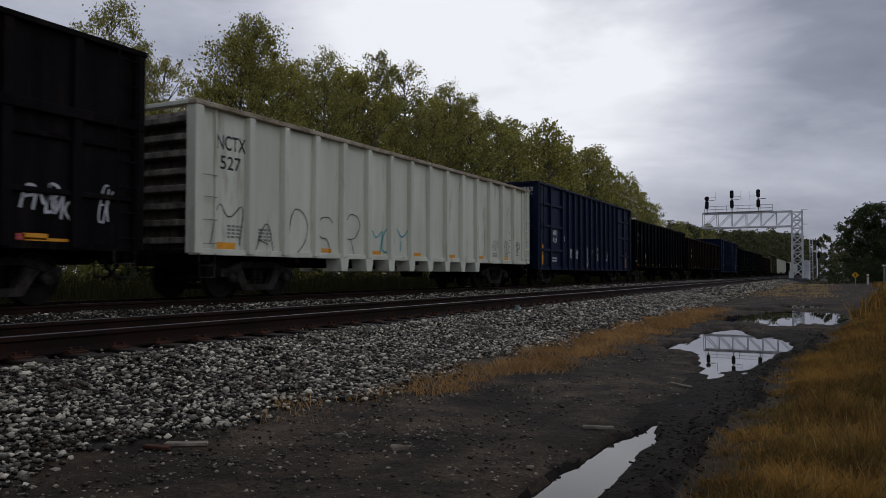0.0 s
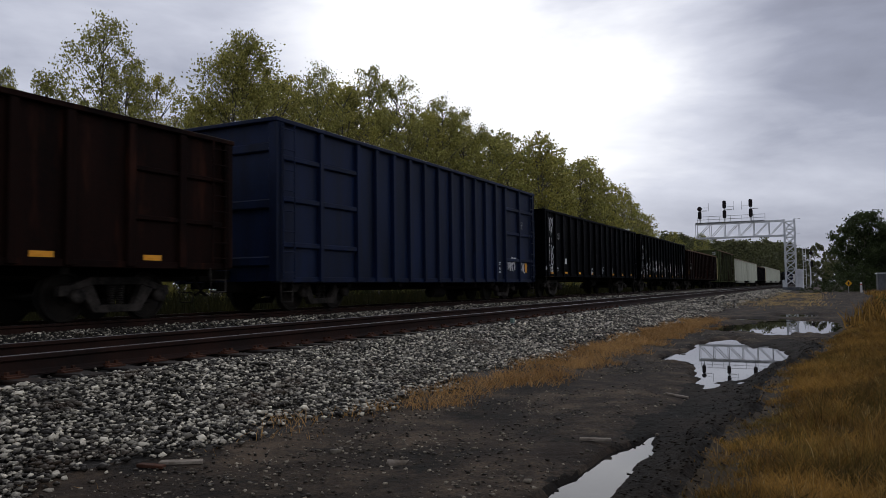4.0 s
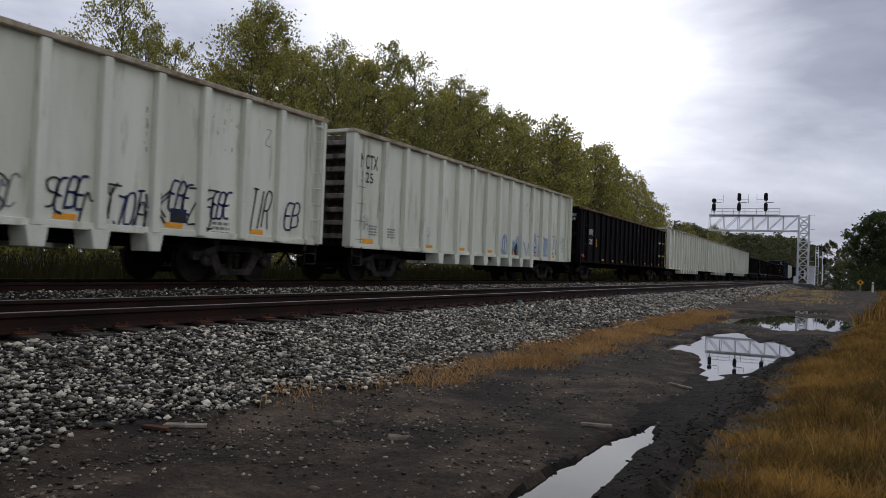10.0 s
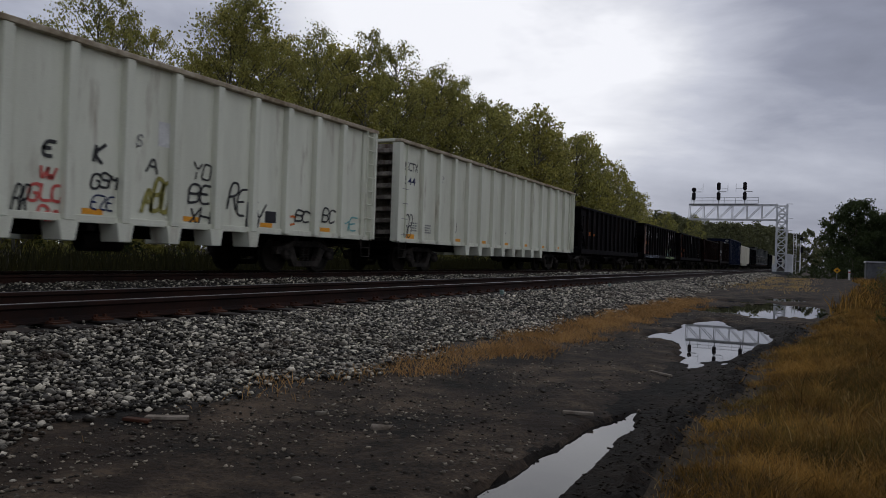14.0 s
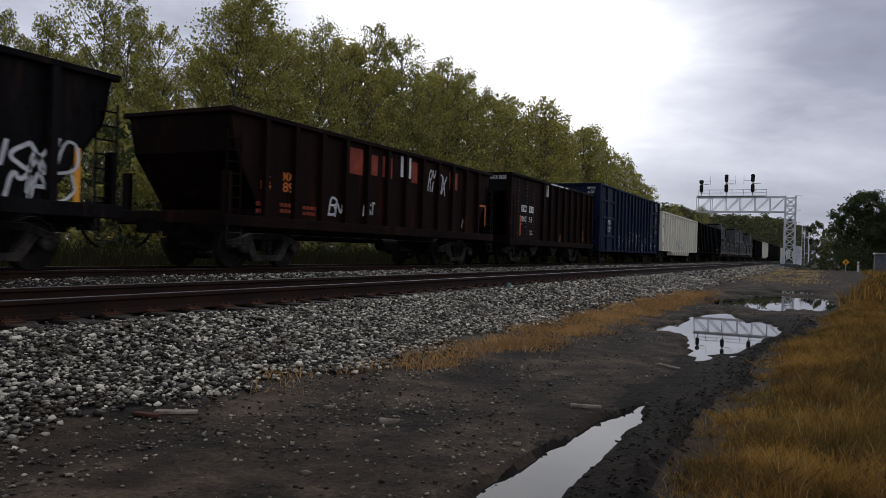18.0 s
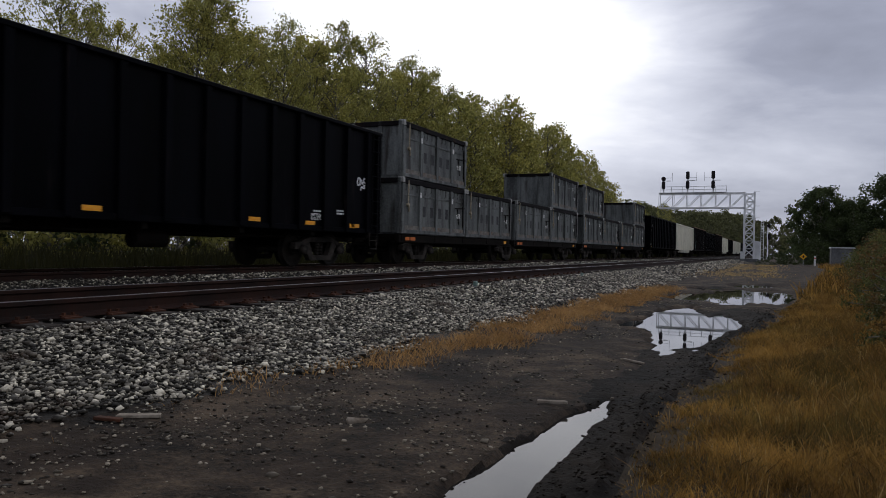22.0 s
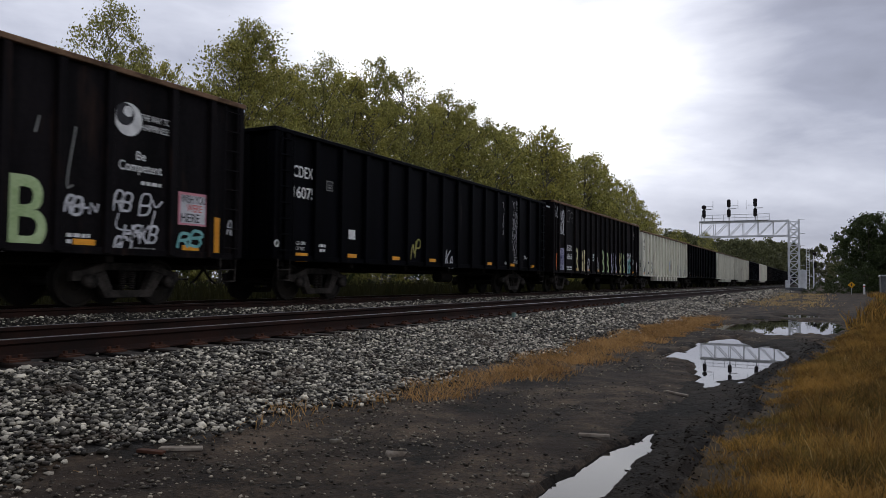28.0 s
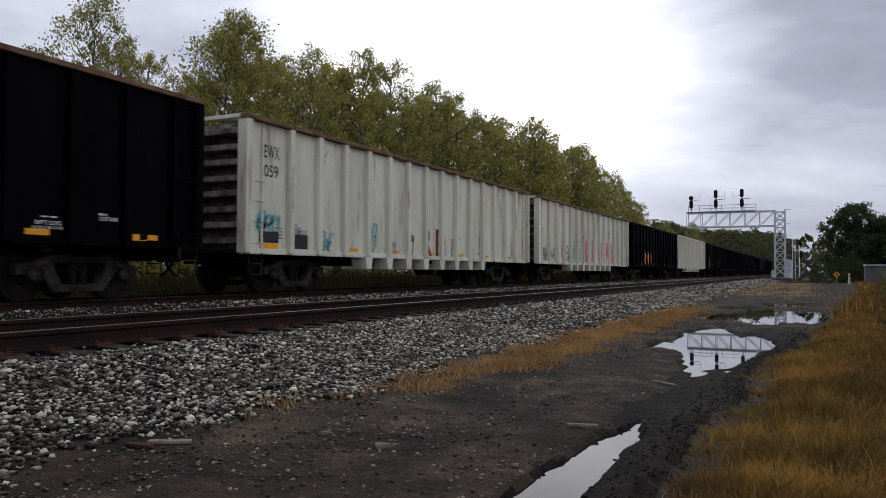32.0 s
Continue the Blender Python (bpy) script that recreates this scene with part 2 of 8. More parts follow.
RUST = (0.13, 0.055, 0.025)
M = dict(
    white=material("white_car_paint", (0.5429, 0.5474, 0.4469), (0.6942, 0.7038, 0.5885), 0.6, 45, 0.5, 0.03, rust=(0.36, 0.325, 0.25), rust_amount=0.32, streak=True),
    cream=material("cream_car_paint", (0.57, 0.55, 0.46), (0.73, 0.70, 0.59), 0.6, 45, 0.5, 0.03, rust=(0.28, 0.22, 0.14), rust_amount=0.2, streak=True),
    white_dirty=material("stained_white_car_paint", (0.5115, 0.4982, 0.405), (0.7068, 0.6909, 0.5805), 0.65, 40, 0.6, 0.04, rust=(0.25, 0.18, 0.12), rust_amount=0.38, streak=True),
    black=material("black_car_paint", (0.00032, 0.0004, 0.00064), (0.00224, 0.00248, 0.004), 0.5, 14, 0.5, 0.06, spec=0.022, rust=(0.016, 0.012, 0.012), rust_amount=0.2, streak=True),
    black_worn=material("worn_black_car_paint", (0.0016, 0.0014, 0.0018), (0.0095, 0.0080, 0.0088), 0.65, 12, 0.6, 0.08, spec=0.05, rust=(0.022, 0.013, 0.010), rust_amount=0.40, streak=True),
    blue=material("blue_car_paint", (0.0008, 0.0036, 0.0136), (0.0028, 0.01, 0.04), 0.55, 20, 0.6, 0.05, spec=0.15, rust=(0.004, 0.007, 0.020), rust_amount=0.45, streak=True),
    brown=material("brown_car_paint", (0.003, 0.001296, 0.000936), (0.012, 0.004464, 0.003024), 0.65, 12, 0.5, 0.08, rust=(0.032, 0.011, 0.006), rust_amount=0.4, streak=True, spec=0.05),
    green=material("peeling_green_car_paint", (0.01628, 0.0272, 0.00864), (0.1406, 0.164, 0.0612), 0.75, 7, 1.3, 0.15, rust=(0.030, 0.017, 0.010), rust_amount=0.58, spec=0.1, streak=True),
    green_rib=material("rusted_green_rib_paint", (0.010, 0.014, 0.007), (0.070, 0.078, 0.036), 0.8, 9, 1.6, 0.15, rust=(0.022, 0.012, 0.008), rust_amount=0.8, spec=0.08, streak=True),
    grey=material("scuffed_grey_container_paint", (0.022, 0.025, 0.025), (0.150, 0.160, 0.156), 0.6, 22, 0.8, 0.08, rust=(0.020, 0.017, 0.015), rust_amount=0.48, each=0.12, streak=True),
    bare_sheet=material("bare_pinkish_steel", (0.07, 0.04, 0.03), (0.24, 0.15, 0.115), 0.8, 14, 1.2, 0.1, streak=True),
    # brown grime, with the shade of the gap between wagons mixed into the colour
    end_grime_shade=material("grimy_shaded_end_wall_paint", (0.055, 0.045, 0.036), (0.30, 0.275, 0.235), 0.8, 16, 1.2, 0.08, rust=(0.07, 0.048, 0.034), rust_amount=0.5, streak=True),
    casting=material("worn_pale_casting", (0.12, 0.12, 0.115), (0.42, 0.42, 0.40), 0.7, 18, 3.0, 0.2),
    bin_skirt=material("rust_streaked_container_paint", (0.04, 0.036, 0.030), (0.22, 0.20, 0.18), 0.75, 14, 1.4, 0.15, rust=(0.10, 0.055, 0.03), rust_amount=0.5),
    rivet=material("scuffed_rivet", (0.03, 0.028, 0.026), (0.30, 0.29, 0.28), 0.7, 9, 6.0, 0.1, each=0.6, skew=2.0),
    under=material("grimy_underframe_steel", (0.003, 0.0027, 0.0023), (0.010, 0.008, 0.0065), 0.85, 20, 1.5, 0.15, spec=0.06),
    truck=material("dusty_cast_steel", (0.0052, 0.00455, 0.0039), (0.0468, 0.0403, 0.0351), 0.85, 18, 2.0, 0.2, spec=0.1, skew=1.5),
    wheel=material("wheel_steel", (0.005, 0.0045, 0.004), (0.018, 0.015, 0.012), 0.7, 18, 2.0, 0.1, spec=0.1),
    tread=material("polished_wheel_rim", (0.25, 0.25, 0.25), (0.45, 0.45, 0.45), 0.3, 30, 2.0, 0.05, metal=0.9),
    letter=material("white_stencil_paint", (0.48, 0.48, 0.47), (0.70, 0.70, 0.68), 0.6, 30, 3.0, 0.0),
    ink=material("black_stencil_paint", (0.012, 0.012, 0.014), (0.03, 0.03, 0.034), 0.6, 30, 3.0, 0.0),
    spray_white=material("white_spray_paint", (0.38, 0.38, 0.40), (0.60, 0.60, 0.62), 0.6, 20, 3.0, 0.0),
    spray_grey=material("thin_grey_spray_paint", (0.16, 0.16, 0.15), (0.24, 0.24, 0.23), 0.6, 20, 3.0, 0.0),
    spray_black=material("black_spray_paint", (0.02, 0.02, 0.022), (0.05, 0.05, 0.05), 0.6, 20, 3.0, 0.0),
    spray_teal=material("teal_spray_paint", (0.10, 0.30, 0.30), (0.22, 0.45, 0.44), 0.6, 20, 3.0, 0.0),
    spray_blue=material("blue_spray_paint", (0.06, 0.12, 0.30), (0.14, 0.26, 0.48), 0.6, 20, 3.0, 0.0),
    spray_green=material("pale_green_spray_paint", (0.26, 0.36, 0.16), (0.42, 0.52, 0.28), 0.6, 20, 3.0, 0.0),
    spray_red=material("red_spray_paint", (0.40, 0.06, 0.05), (0.58, 0.12, 0.10), 0.6, 20, 3.0, 0.0),
    spray_pink=material("pink_spray_paint", (0.50, 0.18, 0.22), (0.65, 0.30, 0.34), 0.6, 20, 3.0, 0.0),
    spray_cream=material("pale_yellow_spray_paint", (0.48, 0.42, 0.20), (0.65, 0.58, 0.32), 0.6, 20, 3.0, 0.0),
    spray_navy=material("dark_blue_spray_paint", (0.010, 0.014, 0.05), (0.03, 0.04, 0.11), 0.6, 20, 3.0, 0.0),
    spray_deep=material("deep_blue_spray_paint", (0.010, 0.025, 0.16), (0.025, 0.055, 0.26), 0.55, 12, 1.5, 0.0),
    spray_sky=material("thin_sky_blue_spray_paint", (0.20, 0.27, 0.38), (0.42, 0.46, 0.50), 0.6, 9, 2.2, 0.0),
    spray_lilac=material("pale_lilac_spray_paint", (0.24, 0.24, 0.36), (0.40, 0.40, 0.50), 0.6, 12, 2.0, 0.0),
    spray_olive=material("olive_yellow_spray_paint", (0.20, 0.18, 0.04), (0.32, 0.29, 0.09), 0.6, 12, 2.0, 0.0),
    chalk_line=material("white_chalk_line", (0.22, 0.23, 0.25), (0.50, 0.51, 0.53), 0.8, 30, 3.0, 0.0),
    faded_red=material("faded_red_lettering_paint", (0.11, 0.018, 0.010), (0.26, 0.045, 0.022), 0.7, 14, 2.0, 0.0),
    orange=material("orange_stencil_paint", (0.42, 0.10, 0.02), (0.60, 0.17, 0.04), 0.6, 20, 3.0, 0.0),
    rim=material("dirt_caked_rim", (0.07, 0.04, 0.022), (0.20, 0.12, 0.07), 0.85, 14, 2.0, 0.3),
    rim_pale=material("dusty_white_rim", (0.18, 0.135, 0.08), (0.46, 0.40, 0.30), 0.75, 14, 1.6, 0.2),
    reflector=material("yellow_reflective_tape", (0.62, 0.25, 0.015), (0.80, 0.36, 0.03), 0.4, 20, 3.0, 0.0),
    metal=material("galvanised_steel", (0.30, 0.31, 0.32), (0.48, 0.49, 0.50), 0.5, 15, 1.0, 0.04, metal=0.3),
    silver=material("silver_painted_steel", (0.58, 0.59, 0.60), (0.80, 0.81, 0.82), 0.5, 15, 0.6, 0.03),
    signal_black=material("flat_black_signal_paint", (0.008, 0.008, 0.009), (0.016, 0.016, 0.018), 0.7, 15, 1.0, 0.03),
    lens=material("dark_signal_lens", (0.02, 0.012, 0.012), (0.04, 0.02, 0.02), 0.12, 15, 1.0, 0.0),
    # rust brown taken down towards black: the web's shadow is in the colour
    rail_side=material("shaded_rusty_rail_steel", (0.00637, 0.002306, 0.001148), (0.02254, 0.006919, 0.003132), 0.8, 25, 1.2, 0.2),
    rail_head=material("polished_rail_head", (0.10, 0.095, 0.09), (0.26, 0.25, 0.25), 0.30, 30, 0.4, 0.03, metal=1.0),
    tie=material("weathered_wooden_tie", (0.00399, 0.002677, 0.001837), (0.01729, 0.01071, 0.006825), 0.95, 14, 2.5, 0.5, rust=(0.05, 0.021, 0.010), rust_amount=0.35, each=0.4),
    plate=material("rusty_tie_plate", (0.02125, 0.0088, 0.0048), (0.07225, 0.0264, 0.0128), 0.85, 22, 3.0, 0.25, each=0.3),
    stone=material("crushed_grey_ballast_stone", (0.012, 0.0098, 0.0070), (0.90, 0.82, 0.65), 0.55, 30, 6.0, 0.2, island=0.88, rough_var=0.2, skew=3.5, rust=(0.046, 0.030, 0.018), rust_amount=0.42),
    ballast=material("packed_grey_ballast", (0.005258, 0.004464, 0.003646), (0.03615, 0.03155, 0.02604), 0.85, 26, 2.0, 0.9),
    mud=material("wet_black_cinder_road", (0.00473, 0.003612, 0.002589), (0.08703, 0.06192, 0.04068), 0.85, 34, 1.7, 1.0, rough_var=0.15, spec=0.12, skew=1.6, rust=(0.020, 0.0135, 0.0095), rust_amount=0.55),
    junction=material("faded_green_box_paint", (0.10, 0.16, 0.14), (0.20, 0.27, 0.24), 0.6, 20, 3.0, 0.0),
    wet_mud=material("wet_black_mud", (0.001658, 0.001224, 0.0008959), (0.01459, 0.0104, 0.006851), 0.8, 22, 1.6, 1.0, rough_var=0.2, spec=0.08, skew=1.4),
    pebble=material("road_pebble", (0.01428, 0.01056, 0.00672), (0.4284, 0.3696, 0.2772), 0.7, 24, 5.0, 0.1, island=0.8, skew=3.0),
    clod=material("dark_mud_clod", (0.0032, 0.002475, 0.001782), (0.024, 0.018, 0.01254), 0.85, 24, 4.0, 0.4, island=0.6, spec=0.1),
    grass=material("dry_golden_grass", (0.03733, 0.02016, 0.00432), (0.571, 0.3276, 0.0792), 0.75, 5, 1.2, 0.0, island=0.45, skew=1.5),
    grass_olive=material("fading_olive_grass", (0.02808, 0.02079, 0.00504), (0.27, 0.1832, 0.0432), 0.75, 5, 1.0, 0.0, island=0.5, skew=1.4),
    straw=material("pale_straw_stalk", (0.294, 0.19, 0.068), (0.651, 0.47, 0.204), 0.7, 5, 1.0, 0.0, island=0.5),
    grass_orange=material("orange_brown_dead_grass", (0.1326, 0.0624, 0.01968), (0.612, 0.3648, 0.1394), 0.8, 5, 1.6, 0.0, island=0.45),
    grass_green=material("green_verge_grass", (0.0104, 0.012, 0.0036), (0.044, 0.0416, 0.012), 0.75, 4, 0.9, 0.0, island=0.55),
    earth=material("dark_grassy_earth", (0.0102, 0.006647, 0.002754), (0.0425, 0.02737, 0.009792), 0.9, 12, 0.7, 0.5),
    bark=material("grey_poplar_bark", (0.06, 0.055, 0.042), (0.17, 0.16, 0.13), 0.9, 14, 2.5, 0.5),
    leaf=material("poplar_leaf_green", (0.0636, 0.068, 0.018), (0.4876, 0.46, 0.13), 0.55, 3, 0.22, 0.0, island=0.55, space="Object"),
    leaf_yellow=material("poplar_leaf_yellowing", (0.085, 0.080, 0.020), (0.54, 0.49, 0.125), 0.55, 3, 0.25, 0.0, island=0.55),
    leaf_dark=material("dark_green_leaf", (0.016, 0.026, 0.010), (0.085, 0.11, 0.038), 0.6, 3, 0.25, 0.0, island=0.55),
    leaf_weed=material("rank_weed_leaf", (0.022, 0.026, 0.008), (0.16, 0.165, 0.05), 0.6, 6, 1.2, 0.0, island=0.5),
    leaf_brown=material("browned_weed_leaf", (0.035, 0.022, 0.009), (0.20, 0.135, 0.05), 0.7, 6, 1.2, 0.0, island=0.5),
    leaf_far=material("far_wood_leaf", (0.035, 0.040, 0.018), (0.17, 0.175, 0.075), 0.6, 3, 0.1, 0.0, island=0.5),
    wood=material("bleached_scrap_wood", (0.12, 0.095, 0.07), (0.30, 0.26, 0.21), 0.85, 25, 4.0, 0.4),
    sign=material("yellow_sign_sheet", (0.55, 0.28, 0.01), (0.70, 0.38, 0.02), 0.5, 10, 1.0, 0.02),
    shed=material("weathered_grey_sheet_metal", (0.07, 0.075, 0.08), (0.15, 0.155, 0.16), 0.6, 12, 1.0, 0.05),
)


def let_light_through(m, share):
    """Thin leaves and blades pass some light on."""
    n, l = m.node_tree.nodes, m.node_tree.links
    p = n["Principled BSDF"]
    t = n.new("ShaderNodeBsdfTranslucent")
    l.new(p.inputs["Base Color"].links[0].from_socket, t.inputs["Color"])
    x = n.new("ShaderNodeMixShader")
    x.inputs[0].default_value = share
    l.new(p.outputs[0], x.inputs[1])
    l.new(t.outputs[0], x.inputs[2])
    l.new(x.outputs[0], n["Material Output"].inputs["Surface"])


for key in ("leaf", "leaf_yellow", "leaf_dark", "leaf_far", "leaf_weed", "leaf_brown", "grass", "grass_olive", "straw", "grass_orange", "grass_green"):
    let_light_through(M[key], 0.42 if key.startswith("leaf") else 0.4)
water = bpy.data.materials.new("still_puddle_water")
water.use_nodes = True
wp = water.node_tree.nodes["Principled BSDF"]
wp.inputs["Base Color"].default_value = (0.012, 0.011, 0.010, 1)
wp.inputs["Roughness"].default_value = 0.015
wp.inputs["IOR"].default_value = 1.33
wp.inputs["Specular IOR Level"].default_value = 0.5
wt = water.node_tree.nodes.new("ShaderNodeTexNoise")
wt.inputs["Scale"].default_value = 7.0
wb = water.node_tree.nodes.new("ShaderNodeBump")
wb.inputs["Strength"].default_value, wb.inputs["Distance"].default_value = 0.02, 0.004
water.node_tree.links.new(wt.outputs["Fac"], wb.inputs["Height"])
water.node_tree.links.new(wb.outputs["Normal"], wp.inputs["Normal"])
M["water"] = water


# ---- mesh building ----
class Build:
    """Collects vertices and faces of one part."""

    def __init__(self):
        self.v, self.f = [], []

    def box(self, x0, x1, y0, y1, z0, z1):
        b = len(self.v)
        self.v += [(x0, y0, z0), (x1, y0, z0), (x1, y1, z0), (x0, y1, z0), (x0, y0, z1), (x1, y0, z1), (x1, y1, z1), (x0, y1, z1)]
        self.f += [(b, b + 3, b + 2, b + 1), (b + 4, b + 5, b + 6, b + 7), (b, b + 1, b + 5, b + 4), (b + 1, b + 2, b + 6, b + 5), (b + 2, b + 3, b + 7, b + 6), (b + 3, b, b + 4, b + 7)]
        return self

    def prism(self, outline, axis, a, c):
        """An outline of pairs, swept along one axis from a to c."""
        b, n = len(self.v), len(outline)
        for s in (a, c):
            for p, q in outline:
                self.v.append((s, p, q) if axis == "x" else (p, s, q) if axis == "y" else (p, q, s))
        self.f.append(tuple(range(b + n - 1, b - 1, -1)))
        self.f.append(tuple(range(b + n, b + 2 * n)))
        for i in range(n):
            j = (i + 1) % n
            self.f.append((b + i, b + j, b + n + j, b + n + i))
        return self

    def tube(self, p, q, r, n=6, r2=None):
        p, q = Vector(p), Vector(q)
        way = (q - p).normalized()
        side = way.orthogonal().normalized()
        up = way.cross(side)
        b = len(self.v)
        for c, rad in ((p, r), (q, r if r2 is None else r2)):
            for i in range(n):
                a = 2 * math.pi * i / n
                self.v.append(tuple(c + side * (rad * math.cos(a)) + up * (rad * math.sin(a))))
        self.f.append(tuple(range(b + n - 1, b - 1, -1)))
        self.f.append(tuple(range(b + n, b + 2 * n)))
        for i in range(n):
            j = (i + 1) % n
            self.f.append((b + i, b + j, b + n + j, b + n + i))
        return self

    def line(self, pts, r, n=6):
        for p, q in zip(pts, pts[1:]):
            self.tube(p, q, r, n)
        return self

    def lathe(self, rings, axis="x", n=20, at=(0, 0, 0)):
        """Rings of (place along the axis, radius)."""
        b = len(self.v)
        for s, r in rings:
            for i in range(n):
                a = 2 * math.pi * i / n
                c, d = r * math.cos(a), r * math.sin(a)
                p = (s, c, d) if axis == "x" else (c, s, d) if axis == "y" else (c, d, s)
                self.v.append((p[0] + at[0], p[1] + at[1], p[2] + at[2]))
        for k in range(len(rings) - 1):
            for i in range(n):
                j = (i + 1) % n
                self.f.append((b + k * n + i, b + k * n + j, b + (k + 1) * n + j, b + (k + 1) * n + i))
        self.f.append(tuple(range(b + n - 1, b - 1, -1)))
        e = b + (len(rings) - 1) * n
        self.f.append(tuple(range(e, e + n)))
        return self

    def ribbon(self, pts, width, x):
        """A flat painted stroke on a wall of constant x, through (y, z) points."""
        b = len(self.v)
        n = len(pts)
        for i, (y, z) in enumerate(pts):
            a, c = pts[max(0, i - 1)], pts[min(n - 1, i + 1)]
            d = Vector((c[0] - a[0], c[1] - a[1]))
            d = d.normalized() if d.length > 1e-6 else Vector((1, 0))
            self.v += [(x, y - d.y * width / 2, z + d.x * width / 2), (x, y + d.y * width / 2, z - d.x * width / 2)]
        for i in range(n - 1):
            self.f.append((b + 2 * i, b + 2 * i + 1, b + 2 * i + 3, b + 2 * i + 2))
        return self

    def mesh(self, name, mat, bevel=0.0, smooth=False):
        me = bpy.data.meshes.new(name)
        me.from_pydata(self.v, [], self.f)
        bm = bmesh.new()
        bm.from_mesh(me)
        bmesh.ops.recalc_face_normals(bm, faces=bm.faces)
        if bevel:
            bmesh.ops.bevel(bm, geom=[e for e in bm.edges if e.is_manifold and e.calc_face_angle(0) > 0.5], offset=bevel, segments=1, affect="EDGES")
        if smooth:
            for f in bm.faces:
                f.smooth = True
        bm.to_mesh(me)
        bm.free()
        me.materials.append(mat)
        return me


CACHE = {}


def shared(key, make, mat, bevel=0.0, smooth=False):
    """One mesh for all alike pieces."""
    k = (key, mat.name)
    if k not in CACHE:
        CACHE[k] = make().mesh(key.split("|")[0], mat, bevel, smooth)
    return CACHE[k]


def part(name, mesh, parent, at=(0, 0, 0), label="", turn=0.0):
    ob = new(name, mesh)
    ob.parent = parent
    ob.matrix_basis = pose(*at, 0, 0, turn)
    if label:
        ob["label"] = label
    return ob


def solid(name, build, mat, parent=None, label="", bevel=0.0, smooth=False, at=(0, 0, 0)):
    return part(name, build.mesh(name, mat, bevel, smooth), parent, at, label)


def raw_mesh(name, v, f, mat):
    """A large mesh of quads straight from arrays."""
    v, f = np.asarray(v, np.float32), np.asarray(f, np.int32)
    me = bpy.data.meshes.new(name)
    me.vertices.add(len(v))
    me.vertices.foreach_set("co", v.ravel())
    me.loops.add(f.size)
    me.loops.foreach_set("vertex_index", f.ravel())
    me.polygons.add(len(f))
    me.polygons.foreach_set("loop_start", np.arange(0, f.size, 4, dtype=np.int32))
    me.update(calc_edges=True)
    me.materials.append(mat)
    return me


def stuff(name, mesh, label, category):
    return tagged(new(name, mesh), label, category, kind="stuff")


def letters(text, size, mat, bold=0.0, squeeze=1.0):
    """Words in the built-in font as a flat mesh, cached."""
    k = ("text", text, size, mat.name, bold)
    if k not in CACHE:
        cu = bpy.data.curves.new("lettering", "FONT")
        cu.body, cu.size, cu.offset, cu.space_line = text, size, bold, 0.95
        ob = new("lettering", cu)
        dg = bpy.context.evaluated_depsgraph_get()
        me = bpy.data.meshes.new_from_object(ob.evaluated_get(dg))
        bpy.data.objects.remove(ob)
        me.materials.clear()
        me.materials.append(mat)
        # stand the words up on a side wall that looks towards +x: the text runs along +y
        for v in me.vertices:
            v.co = (0, v.co.x * squeeze, v.co.y)
        CACHE[k] = me
    return CACHE[k]


# ---- ground ----
def smooth_step(a, b, x):
    t = np.clip((x - a) / (b - a), 0, 1)
    return t * t * (3 - 2 * t)


WAVES = [(random.uniform(0.25, 5.0), random.uniform(0, 6.28), random.uniform(0, 6.28)) for _ in range(26)]


def rough_noise(x, y):
    """A cheap sum of waves, about -1 to 1."""
    s = 0.0
    for k, a, ph in WAVES:
        s = s + np.sin(k * (x * math.cos(a) + y * math.sin(a)) * 2.2 + ph) / (0.6 + k)
    return s / 5.0


K = 0.82               # size of the road's plan
ROAD = 0.23            # its level


def verge(y):
    """Where the dry grass begins on the camera's side of the road, in the road's own plan."""
    return -0.78 - 0.13 * smooth_step(3.5, 6.5, y) + 0.072 * np.clip(y - 10.0, 0, 60) + 0.14 + 0.16 * smooth_step(6.0, 16.0, y) + 0.10 * np.sin(y * 0.9) + 0.05 * np.sin(y * 2.3 + 1)


